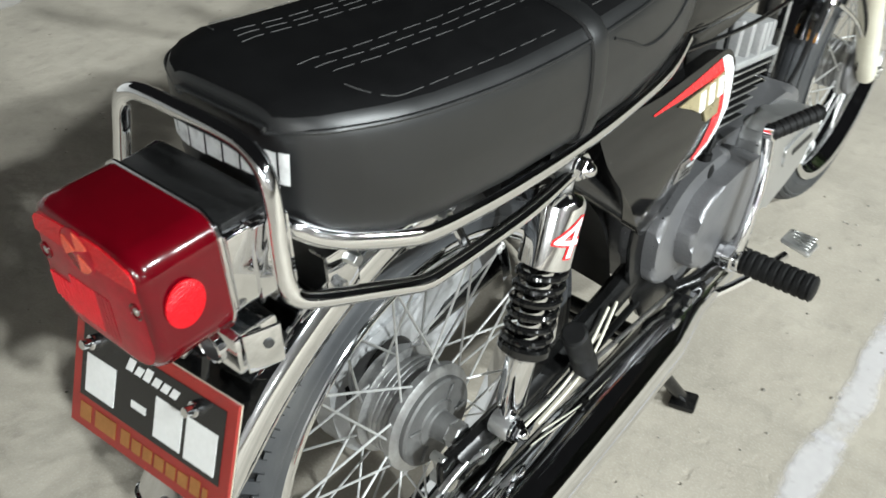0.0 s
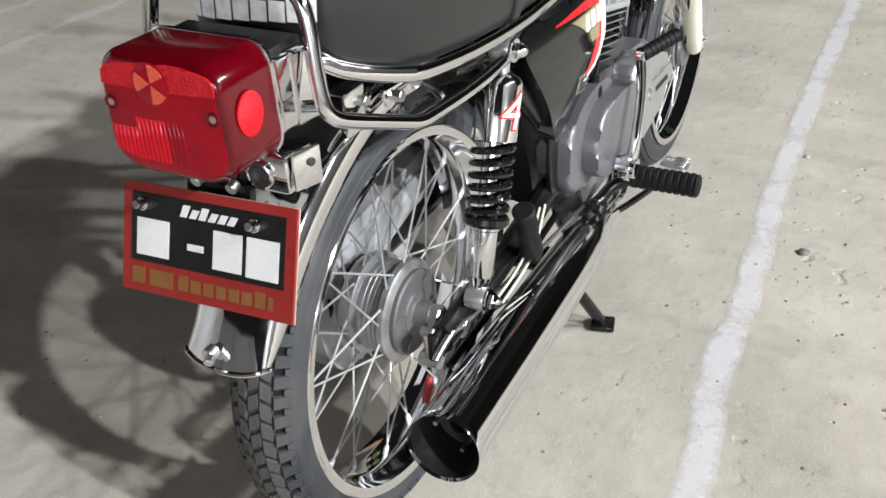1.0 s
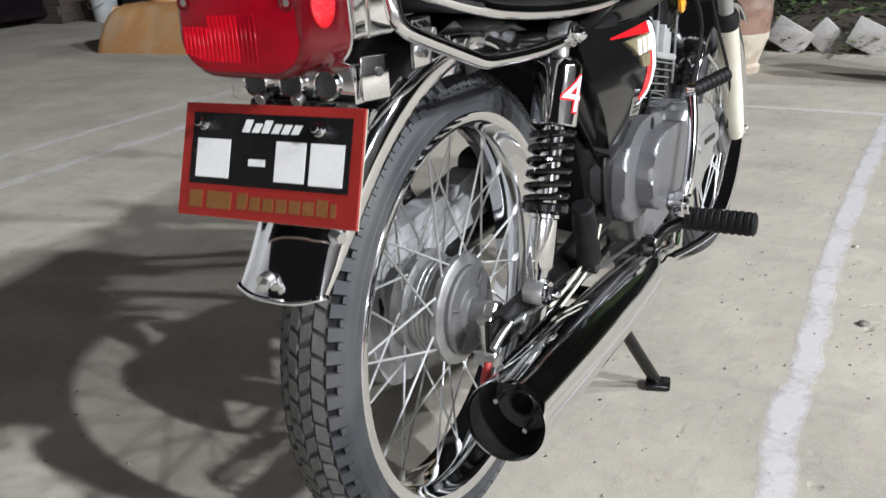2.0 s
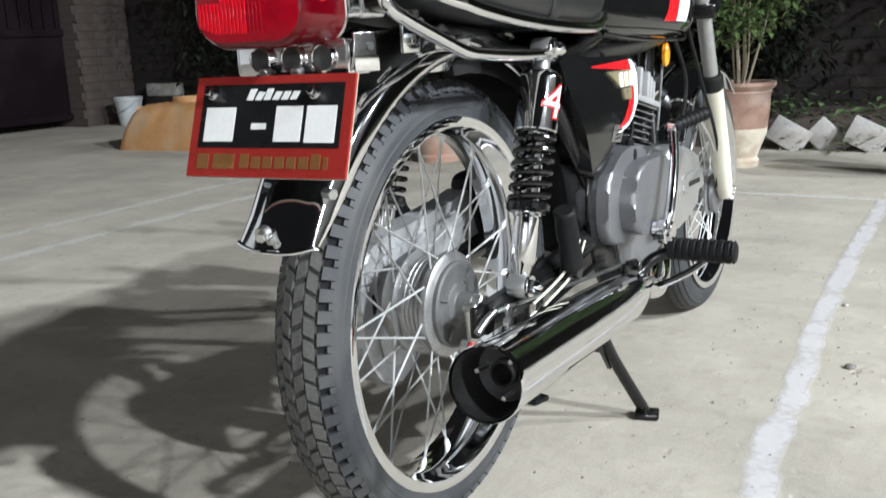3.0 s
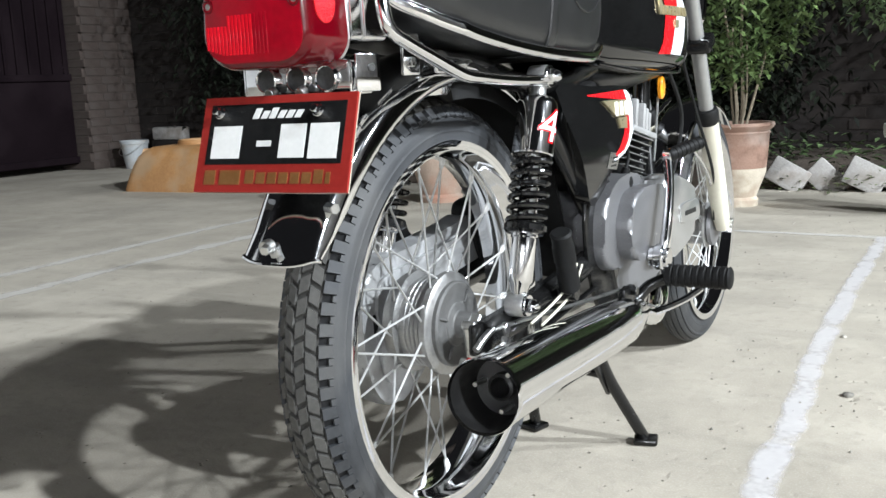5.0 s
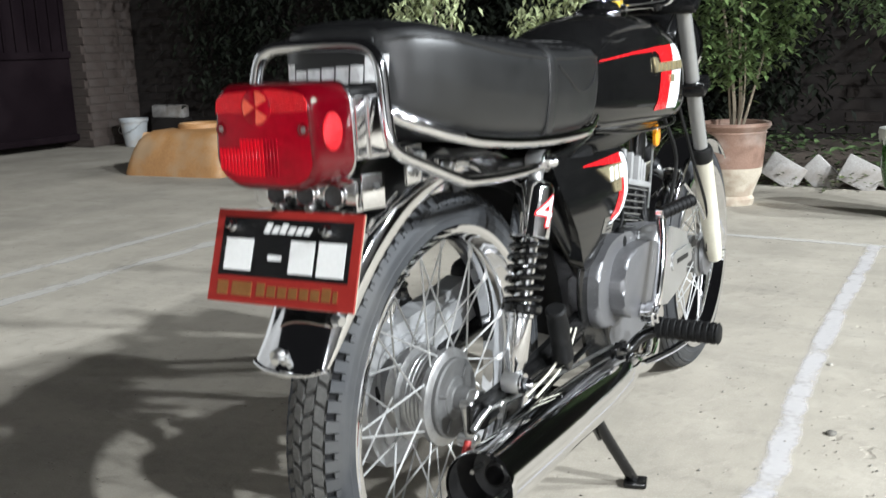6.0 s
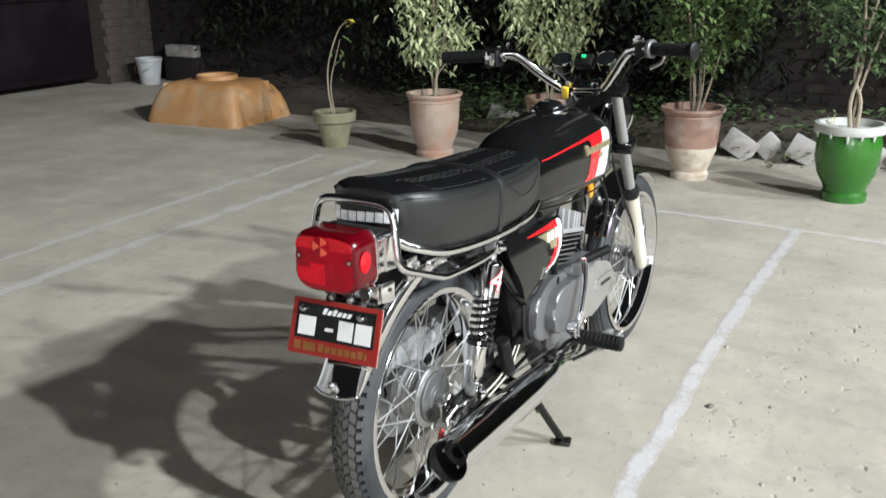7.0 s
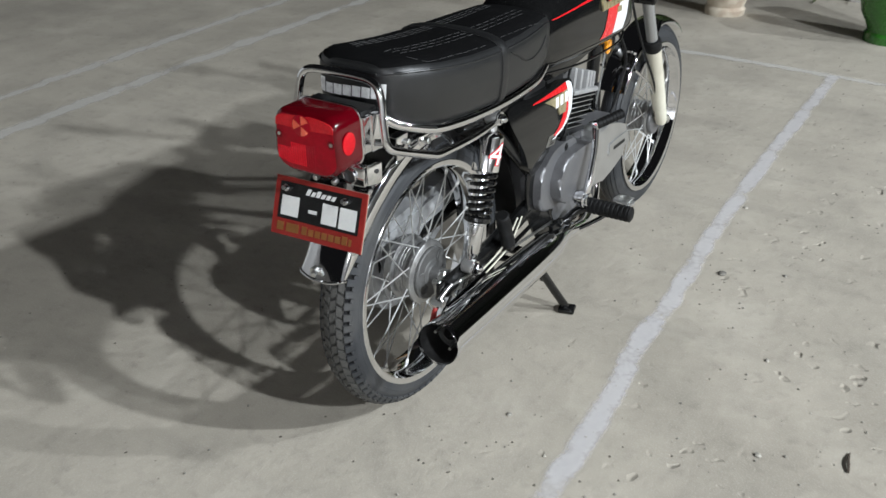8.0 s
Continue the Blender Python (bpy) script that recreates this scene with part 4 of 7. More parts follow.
def tread(bm, radius, half, blocks, proud, rows):
    """Moulded lugs in staggered rows round a tyre."""
    for i in range(blocks):
        for phi, off, length, width, slant in rows:
            a0 = 2 * math.pi * (i + off) / blocks
            da = 2 * math.pi / blocks * length * 0.5
            ring = []
            for lift, trim in ((-0.001, 1.0), (proud, 0.90)):
                for s, t in ((-1, -1), (1, -1), (1, 1), (-1, 1)):
                    f = phi + t * trim * width * 0.5
                    ang = a0 + s * da * trim + slant * da * t * (1 if phi > 0 else -1)
                    q = 1 + lift / 0.043
                    cx, cr = half * math.sin(f) * q, radius - 0.040 + 0.040 * math.cos(f) * q
                    ring.append(bm.verts.new((cx, cr * math.sin(ang), cr * math.cos(ang))))
            lo4, hi4 = ring[:4], ring[4:]
            bm.faces.new(hi4)
            for k in range(4):
                bm.faces.new((lo4[k], lo4[(k + 1) % 4], hi4[(k + 1) % 4], hi4[k]))


def wheel(name, label, centre, tyre_r, half, rim_r, blocks, drum):
    c = V(centre)
    bm = lathe(bmesh.new(), (0, 0, 0), (1, 0, 0), [(-0.033, rim_r), (-0.0385, rim_r + 0.003), (-0.0405, rim_r + 0.001), (-0.0400, rim_r - 0.006), (-0.0385, rim_r - 0.011), (-0.028, rim_r - 0.014), (-0.019, rim_r - 0.019), (-0.010, rim_r - 0.022), (0.010, rim_r - 0.022),
                                                     (0.019, rim_r - 0.019), (0.028, rim_r - 0.014), (0.0385, rim_r - 0.011), (0.0400, rim_r - 0.006), (0.0405, rim_r + 0.001), (0.0385, rim_r + 0.003), (0.033, rim_r), (0.0, rim_r - 0.010)], 96, closed=True)
    rim = part(name, bm, CHROME, bike, label)
    rim.location = c
    # tyre: one turned skin, with moulded lines on the wall and grooves in a plain tread
    prof = []
    for k in range(97):
        f = -1.98 + 3.96 * k / 96
        out = 0.0
        if not blocks and abs(f) < 1.02 and (abs(f) + 0.17) % 0.34 > 0.055:
            out = 0.003
        if 1.50 < abs(f) < 1.54 or 1.76 < abs(f) < 1.80:
            out = 0.0008
        q = 1 + out / 0.04
        prof.append((half * math.sin(f) * q, tyre_r - 0.040 + (0.040 if abs(f) < 1.57 else 0.055) * math.cos(f) * q))
    prof.append((0.020, rim_r - 0.006)), prof.insert(0, (-0.020, rim_r - 0.006))
    if blocks:
        # the carcass lies lower between the lugs
        prof = [(x, r - 0.0022 * max(0.0, min(1.0, (r - tyre_r + 0.028) / 0.006))) for x, r in prof]
        lugs = bmesh.new()
        tread(lugs, tyre_r, half, blocks, 0.0028, CENTRE_LUGS)
        part("tread", lugs, TREAD, rim, "dusty moulded tread blocks", 25)["kind"] = "stuff"
        lugs = bmesh.new()
        tread(lugs, tyre_r, half, blocks, 0.0038, SHOULDER_LUGS)
        part("shoulder_tread", lugs, RUBBER, rim, "notched black shoulder blocks", 25)["kind"] = "stuff"
    tyre = part("tyre", lathe(bmesh.new(), (0, 0, 0), (1, 0, 0), prof, 96), RUBBER, rim, "black rubber tyre with dusty tread", 30)
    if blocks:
        # shoulder grooves darkened: shade between the lugs put into the rubber's colour
        tyre.data.materials.append(GROOVE_SHADE)
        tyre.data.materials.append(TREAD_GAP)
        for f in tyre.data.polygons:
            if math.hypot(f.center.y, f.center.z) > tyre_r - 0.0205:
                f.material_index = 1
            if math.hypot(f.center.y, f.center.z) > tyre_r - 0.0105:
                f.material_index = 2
    # hub
    fx, fr = (0.0235, drum) if drum > 0.06 else (0.030, drum)
    hub = [(-0.046, 0), (-0.046, fr * 0.55), (-0.040, fr * 0.95), (-fx - 0.004, fr + 0.004), (-fx + 0.004, fr + 0.004), (-fx + 0.006, fr * 0.90)]
    for k in range(4):
        x = -fx + 0.010 + k * (2 * fx - 0.024) / 3.4
        hub += [(x, fr * 0.90), (x + 0.002, fr * 0.945), (x + 0.006, fr * 0.945), (x + 0.008, fr * 0.90)]
    hub += [(fx - 0.006, fr * 0.90), (fx - 0.004, fr + 0.004), (fx + 0.004, fr + 0.004), (fx + 0.008, fr * 0.97), (fx + 0.008, 0)]
    part("hub", lathe(bmesh.new(), (0, 0, 0), (1, 0, 0), hub, 64), HUB_ALU, rim, "ribbed aluminium drum hub")
    kinds = [spoke_mesh(s * fx, fr - 0.002, rim_r - 0.019, d) for s in (1, -1) for d in (34, -34)]
    for k, me in enumerate(kinds):
        for i in range(9):
            sp = new("spoke", me)
            sp.parent = rim
            sp.rotation_euler = (radians(i * 40 + k * 10 + (4 if k % 2 else 0)), 0, 0)
    return rim


REAR = V((-0.003, -0.002, 0.333))
rear = wheel("rear_wheel", "chrome wire-spoked rear wheel", REAR, 0.290, 0.0395, 0.2375, 76, 0.0640)
front = wheel("front_wheel", "chrome wire-spoked front wheel", (0, 1.238, 0.281), 0.281, 0.034, 0.226, 0, 0.050)

# brake side of the rear hub
bm = lathe(bmesh.new(), (0.0, 0, 0), (1, 0, 0), [(0.028, 0.052), (0.031, 0.056), (0.037, 0.0565), (0.0395, 0.0545), (0.0395, 0.050), (0.0385, 0.048), (0.0385, 0.030), (0.0405, 0.0285), (0.0415, 0.0190), (0.0430, 0.0175), (0.062, 0.0160), (0.064, 0.0140), (0.064, 0)], 56)
panel_plate = part("brake_panel", bm, DRUM, rear, "dull grey brake drum plate")
for q in (35, 95, 160, 215, 290):
    a = radians(q)
    part("cooling_rib", block(bmesh.new(), (0.0395, 0.040 * math.sin(a), 0.040 * math.cos(a)), (0.004, 0.003, 0.020), 0.001, Matrix.Rotation(-a, 4, "X"), 1), DRUM, panel_plate)
for k in range(18):
    q = radians(20 * k + 5)
    part("spoke_head", rod(bmesh.new(), (0.0255, 0.0615 * math.sin(q), 0.0615 * math.cos(q)), (0.0300, 0.0615 * math.sin(q), 0.0615 * math.cos(q)), 0.0024, 6), DRUM, rear)
bm = bmesh.new()
sweep(bm, [(0.076, -0.030, -0.040), (0.080, -0.040, -0.016), (0.080, -0.046, 0.012)], 0.008, 8, 4, 0.5)
rod(bm, (0.058, -0.028, -0.045), (0.086, -0.028, -0.045), 0.010)
rod(bm, (0.072, -0.046, 0.012), (0.090, -0.046, 0.012), 0.006)
part("brake_arm", bm, STEEL, rear)
bm = bmesh.new()
rod(bm, (0.05, 0, 0), (0.112, 0, 0), 0.008)
rod(bm, (0.060, 0, 0), (0.076, 0, 0), 0.017, 6)
part("axle_nut", bm, STEEL, rear)


def tube(name, pts, r, material, parent=bike, label="", per=6, seg=10, flat=1.0):
    return part(name, sweep(bmesh.new(), pts, r, seg, per, flat), material, parent, label)


# ---- rear swinging arm, chain case, frame
for s in (1, -1):
    bm = sweep(bmesh.new(), [(s * 0.088, -0.035, 0.328), (s * 0.088, 0.10, 0.335), (s * 0.080, 0.30, 0.350), (s * 0.070, 0.43, 0.365)], 0.017, 10, 6, 1.25)
    block(bm, (s * 0.086, -0.02, 0.328), (0.012, 0.075, 0.040), 0.004)
    part("swinging_arm", bm, BLACK_FRAME, bike, "glossy black tubular swinging arm")
bm = bmesh.new()
rod(bm, (0.086, 0.0, 0.327), (0.104, 0.0, 0.327), 0.0135, 20)
rod(bm, (0.100, 0.0, 0.327), (0.106, 0.0, 0.327), 0.006)
rod(bm, (0.094, 0.0, 0.327), (0.094, 0.055, 0.331), 0.005)
part("chain_adjuster", bm, STEEL, bike)
case = smooth_outline([(-0.060, 0.33), (-0.048, 0.385), (-0.012, 0.410), (0.06, 0.418), (0.18, 0.430), (0.262, 0.440), (0.285, 0.40), (0.25, 0.345), (0.16, 0.285), (0.07, 0.222), (0.005, 0.203), (-0.045, 0.250)], 5)
bm = slab(bmesh.new(), case, -0.112, -0.076, 0.010, 3)
chain_case = part("chain_case", bm, SILVER, bike, "silver painted enclosed chain case")
bm = slab(bmesh.new(), smooth_outline([(-0.030, 0.352), (-0.012, 0.388), (0.06, 0.398), (0.20, 0.412), (0.235, 0.400), (0.12, 0.352), (0.085, 0.300), (0.045, 0.245), (0.010, 0.232), (-0.022, 0.262)], 5), -0.076, -0.070, 0.003)
part("raised_panel", bm, SILVER, chain_case)
# no real opening: a flat dark disc carries the shade inside the case
bm = lathe(bmesh.new(), (-0.0705, 0.030, 0.325), (1, 0, 0), [(0, 0), (0, 0.046), (0.0015, 0.046), (0.0015, 0)], 40)
part("opening_disc", bm, NEAR_BLACK, chain_case, "dark disc for the shaded opening round the sprocket")
part("sprocket_guard", slab(bmesh.new(), smooth_outline([(0.235, 0.452), (0.31, 0.46), (0.36, 0.42), (0.36, 0.34), (0.31, 0.315), (0.27, 0.36)], 4), -0.108, -0.070, 0.008), BLACK_PLASTIC, bike, "black sprocket guard")

for s in (1, -1):
    tube("frame_tube", [(s * 0.078, 0.035, 0.650), (s * 0.080, 0.09, 0.643), (s * 0.075, 0.25, 0.635), (s * 0.05, 0.45, 0.66), (0.015 * s, 0.80, 0.72)], 0.013, BLACK_FRAME)
    tube("frame_tube", [(s * 0.080, 0.12, 0.640), (s * 0.083, 0.22, 0.55), (s * 0.080, 0.34, 0.44), (s * 0.078, 0.42, 0.36)], 0.013, BLACK_FRAME)
    tube("frame_tube", [(s * 0.078, 0.42, 0.38), (s * 0.085, 0.44, 0.28), (s * 0.085, 0.52, 0.225), (s * 0.075, 0.66, 0.205), (s * 0.05, 0.78, 0.26), (s * 0.015, 0.84, 0.50)], 0.012, BLACK_FRAME)
    bm = slab(bmesh.new(), [(0.39, 0.42), (0.45, 0.42), (0.47, 0.33), (0.44, 0.27), (0.40, 0.30)], s * 0.078, s * 0.088, 0.003)
    part("frame_gusset", bm, BLACK_FRAME, bike)
    bm = slab(bmesh.new(), smooth_outline([(0.305, 0.455), (0.385, 0.468), (0.392, 0.34), (0.445, 0.285), (0.43, 0.252), (0.37, 0.262), (0.315, 0.35)], 3), s * 0.088, s * 0.094, 0.002)
    part("gusset_plate", bm, BLACK_FRAME, bike, "glossy black frame plate")
tube("frame_tube", [(0, 0.30, 0.63), (0, 0.55, 0.68), (0, 0.80, 0.73), (0, 0.86, 0.74)], 0.022, BLACK_FRAME)
tube("down_tube", [(0, 0.86, 0.72), (0, 0.84, 0.50), (0, 0.80, 0.30), (0, 0.74, 0.22)], 0.017, BLACK_FRAME)
bm = lathe(bmesh.new(), (0, 0.835, 0.835), V((0, 0.46, -0.88)), [(0, 0), (0, 0.03), (0.02, 0.028), (0.15, 0.028), (0.17, 0.03), (0.17, 0)], 20)
part("steering_head", bm, BLACK_FRAME, bike)
# added black slab and box: they darken see-through gaps under the tank
part("tank_gap_slab", slab(bmesh.new(), [(0.36, 0.652), (0.36, 0.622), (0.56, 0.618), (0.80, 0.640), (0.82, 0.668)], -0.062, 0.062, 0.006), BLACK_FRAME, bike, "black slab added to darken the gap under the tank")
part("head_gap_box", block(bmesh.new(), (0.0, 0.530, 0.570), (0.090, 0.090, 0.090), 0.010), BLACK_PLASTIC, bike, "black box added to darken the gap behind the cylinder head")
# boxes under the seat
part("air_box", slab(bmesh.new(), [(0.31, 0.63), (0.42, 0.64), (0.42, 0.50), (0.38, 0.45), (0.335, 0.50)], -0.075, 0.075, 0.012), BLACK_PLASTIC, bike)
part("battery_box", block(bmesh.new(), (0.0, 0.33, 0.59), (0.11, 0.10, 0.09), 0.008), BLACK_PLASTIC, bike)
# plastic inner guard ahead of the rear tyre
bm = bmesh.new()
rings = []
for k in range(15):
    a = radians(-6 + 96 * k / 14)
    rings.append([(x, 0.325 * math.sin(a) , 0.33 + 0.325 * math.cos(a) + q) for x, q in ((-0.060, -0.03), (-0.055, 0), (0, 0.008), (0.055, 0), (0.060, -0.03), (0.055, -0.004), (0, 0.003), (-0.055, -0.004))])
ring_faces(bm, rings)
part("inner_mudguard", bm, BLACK_PLASTIC, bike, "black plastic inner mudguard")


# ---- rear mudguard
def guard_section(half, lip, corner, crown):
    """Outer line of a mudguard's section, from the left lip over the crown to the right lip."""
    c = min(corner, lip * 0.8)
    lip = max(lip, c + crown + 0.001)
    curve = [(half - c + c * math.cos(q), -c - crown + c * math.sin(q)) for q in [math.pi / 2 * j / 8 for j in range(9)]]
    right = [(half, -lip), (half, -(lip + c + crown) / 2)] + curve + [((half - c) * u, -crown * u * u) for u in (0.75, 0.5, 0.25)]
    return [(-x, h) for x, h in right] + [(0, 0)] + right[::-1]


def arch(centre, r, half, a0, a1, lip0, steps=36, thick=0.0015, flare=0.0, corner=0.012, crown=0.0016, fade=0.52, tip=0.0, taper=0.0):
    """A mudguard: a shallow channel bent round the wheel, angles from the top, positive to the rear."""
    bm = bmesh.new()
    rings = []
    for k in range(steps + 1):
        a = radians(a0 + (a1 - a0) * k / steps)
        rr = r + flare * (k / steps) ** 3
        lip = lip0 * (1 - 0.25 * (k / steps) ** 4 - fade * max(0.0, (k / steps - 0.84) / 0.16) ** 2.2)
        wide = half * (1 - taper * max(0.0, (k / steps - 0.55) / 0.45) ** 2)
        outer = guard_section(wide, lip, corner, crown)
        hang = radians(tip) * max(0.0, (k / steps - 0.8) / 0.2) ** 2
        ring = []
        for x, h, q in [(x, h, 0.0) for x, h in outer] + [(x * 0.97, h, thick) for x, h in outer[::-1]]:
            b = a + hang * (1 - min(1.0, abs(x) / wide) ** 3)
            ring.append((centre[0] + x, centre[1] - (rr + h - q) * math.sin(b), centre[2] + (rr + h - q) * math.cos(b)))
        rings.append(ring)
    ring_faces(bm, rings)
    return bm


mud = part("rear_mudguard", arch(REAR + V((0.016, 0, 0)), 0.356, 0.0535, -26, 66.0, 0.042, flare=0.004, corner=0.022, crown=0.005, fade=0.46, tip=1.6, taper=0.11), CHROME, bike, "polished chrome rear mudguard", 50)
bead = []
for x, h in guard_section(0.0476, 0.042 * 0.30, 0.022, 0.005):
    b = radians(65.8 + 1.6 * (1 - min(1.0, abs(x) / 0.0476) ** 3))
    bead.append((REAR.x + 0.016 + x, REAR.y - (0.360 + h) * math.sin(b), REAR.z + (0.360 + h) * math.cos(b)))
part("rolled_edge", sweep(bmesh.new(), bead, 0.0026, 8, 2), CHROME, mud)
bm = bmesh.new()
a = V((0.008, -0.339, 0.490))
rod(bm, a + V((0, 0.012, 0)), a + V((0, 0.001, -0.001)), 0.0075, 12)
rod(bm, a + V((0.002, 0.004, 0)), a + V((0.006, -0.006, -0.003)), 0.005, 6)
part("mudguard_bolt", bm, STEEL, mud)
bm = bmesh.new()
rod(bm, (0.056, -0.292, 0.525), (0.070, -0.298, 0.525), 0.006, 6)
part("mudguard_bolt", bm, STEEL, mud)
part("mudguard_bolt", rod(bmesh.new(), (-0.040, -0.300, 0.545), (-0.066, -0.306, 0.545), 0.004, 8), NEAR_BLACK, mud)
for s in (1, -1):
    bm = slab(bmesh.new(), [(-0.10, 0.675), (-0.06, 0.685), (-0.02, 0.66), (-0.05, 0.630), (-0.12, 0.630)], s * 0.056, s * 0.063, 0.002)
    part("mudguard_stay", bm, CHROME, mud)

# ---- tail lamp
def rounded_ring(y, x0, x1, z0, z1, r, top_in=0.0, seg=5):
    """A rounded oblong in the plane y, with its top corners drawn in."""
    out = []
    low = r * 2.0
    for cx, cz, q, r in ((x1 - low, z0 + low * 0.8, -90, low), (x1 - r - top_in, z1 - r, 0, r), (x0 + r + top_in, z1 - r, 90, r), (x0 + low, z0 + low * 0.8, 180, low)):
        for k in range(seg + 1):
            a = radians(q + 90 * k / seg)
            out.append((cx + r * math.cos(a), y, cz + r * math.sin(a) * (0.8 if q in (-90, 180) else 1)))
    return out


def lamp_ring(y, grow, rise=0.0, r=0.020, drop=0.0):
    ring = rounded_ring(y, -0.066 - grow, 0.068 + grow, 0.666 - grow + rise, 0.7685 + grow - drop, r, 0.003, 9)
    # a crowned top
    return [(x, yy, z + 0.006 * max(0.0, (z - 0.715) / 0.054) * (1 - (x / 0.075) ** 2)) for x, yy, z in ring]


bm = bmesh.new()
ring_faces(bm, [lamp_ring(-0.256, -0.003), lamp_ring(-0.258, 0.002), lamp_ring(-0.285, 0.002, 0.001), lamp_ring(-0.312, 0.002, 0.001), lamp_ring(-0.318, 0.0005, 0.001), lamp_ring(-0.3215, -0.002, 0.001), lamp_ring(-0.323, -0.0055, 0.001, 0.014)])
lens = part("tail_lamp", bm, RED_LENS, bike, "red plastic tail lamp lens")
# facets of the lens: brighter rear face, top band, ribs, round and oval reflectors
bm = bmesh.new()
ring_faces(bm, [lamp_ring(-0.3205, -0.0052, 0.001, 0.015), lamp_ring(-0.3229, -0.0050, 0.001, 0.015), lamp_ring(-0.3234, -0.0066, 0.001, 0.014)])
part("rear_glow_face", bm, RED_GLOW, lens, "rear lens face, its glow put into a brighter red")


def lens_plate(outline, y0, y1):
    """A thin moulded plate on the rear face of the lens, of an outline of (x, z)."""
    b = bmesh.new()
    a = [b.verts.new((x, y0, z)) for x, z in outline]
    c = [b.verts.new((x, y1, z)) for x, z in outline]
    b.faces.new(a), b.faces.new(c[::-1])
    for k in range(len(a)):
        b.faces.new((a[k], c[k], c[(k + 1) % len(a)], a[(k + 1) % len(a)]))
    bmesh.ops.recalc_face_normals(b, faces=b.faces)
    return b


eye = V((-0.005, 0, 0.7510))


def round_eye(r, q0, q1, n=8):
    return [(eye.x + r * math.cos(radians(q0 + (q1 - q0) * k / n)), eye.z + r * math.sin(radians(q0 + (q1 - q0) * k / n))) for k in range(n + 1)]


part("reflector", lens_plate([(-0.0605, 0.7455), (-0.0240, 0.7450)] + round_eye(0.0195, 195, 122) + [(-0.030, 0.7665), (-0.044, 0.7650), (-0.0535, 0.7625), (-0.0585, 0.757)], -0.3240, -0.3225), RED_FACET, lens, "sparkling red reflector band")
part("reflector", lens_plate([(0.0130, 0.7455)] + [(0.036, 0.7465), (0.0600, 0.7480), (0.0605, 0.757), (0.0565, 0.7630), (0.048, 0.7660), (0.030, 0.7690), (0.012, 0.7698)] + round_eye(0.0195, 62, -16), -0.3240, -0.3225), RED_FACET, lens, "sparkling red reflector band")
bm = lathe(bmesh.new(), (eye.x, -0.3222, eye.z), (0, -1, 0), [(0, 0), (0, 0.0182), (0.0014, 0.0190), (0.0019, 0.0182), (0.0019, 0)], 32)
part("reflector", bm, RED_GLOW, lens)
for q in (58, 178, 298):
    part("reflector_facet", lens_plate([(eye.x + 0.0015 * math.cos(radians(q)), eye.z + 0.0015 * math.sin(radians(q)))] + round_eye(0.0170, q - 30, q + 30, 6), -0.3249, -0.3238), AMBER_PALE, lens, "pale orange facet, returned light put into its colour")
# left ribs in the brightest red: their lit look is put into the colour
for k in range(17):
    x = -0.0570 + 0.0047 * k
    z1 = (0.7090 if x < -0.033 else 0.7190) if k < 13 else 0.7200
    z0 = 0.6860 - 0.006 * min(1.0, (x + 0.057) / 0.02)
    part("lens_rib", block(bmesh.new(), (x, -0.3235, (z0 + z1) / 2), (0.0039, 0.0012, z1 - z0), 0.0006, segs=1), RED_RIB if k < 13 else RED_GLOW, lens)
bm = lathe(bmesh.new(), (0.0688, -0.295, 0.7255), (1, 0, 0), [(0, 0), (0, 0.0165), (0.0016, 0.0165), (0.0022, 0.015), (0.0022, 0)], 28)
bmesh.ops.transform(bm, matrix=Matrix.Translation((0, 0, 0.7255)) @ Matrix.Diagonal((1, 1, 1.18, 1)) @ Matrix.Translation((0, 0, -0.7255)), verts=bm.verts)
part("side_reflector", bm, RED_FACET, lens, "round red side reflector")
for x, z in ((0.0545, 0.729), (-0.0545, 0.729)):
    bm = lathe(bmesh.new(), (x, -0.3225, z), (0, -1, 0), [(0, 0.0072), (0.0016, 0.0068), (0.0020, 0.0058), (0.0012, 0.0050), (0.0006, 0.0048), (0.0006, 0)], 20)
    part("screw_boss", bm, RED_LENS, lens)
    part("lens_screw", rod(bmesh.new(), (x, -0.3225, z), (x, -0.3240, z), 0.0032, 10), STEEL, lens)
bm = bmesh.new()
ring_faces(bm, [lamp_ring(-0.2595, 0.0020), lamp_ring(-0.2585, 0.0035), lamp_ring(-0.2560, 0.0035, 0.004), lamp_ring(-0.2550, 0.0010, 0.010, 0.018, 0.006)])
for y0, y1, w0, w1 in ((-0.2555, -0.2350, 0.0030, 0.0035), (-0.2365, -0.2045, 0.0065, 0.0110)):
    ring_faces(bm, [rounded_ring(y, -0.067 - g, 0.069 + g, 0.6895, 0.7585, r, 0.001, 4) for y, g, r in ((y0, w0 - 0.003, 0.003), (y0 + 0.001, w0, 0.004), ((y0 + y1) / 2, (w0 + w1) / 2 - 0.0008, 0.004), (y1 - 0.001, w1, 0.004), (y1, w1 - 0.003, 0.003))])
housing = part("lamp_housing", bm, CHROME, bike, "chrome tail lamp housing")
part("housing_cover", block(bmesh.new(), (0.0015, -0.2300, 0.7610), (0.126, 0.0460, 0.0090), 0.004), BLACK_PLASTIC, housing, "black plastic cap on the housing")
part("cover_clip", block(bmesh.new(), (0.020, -0.2535, 0.7640), (0.040, 0.0060, 0.0050), 0.002), CHROME, housing)
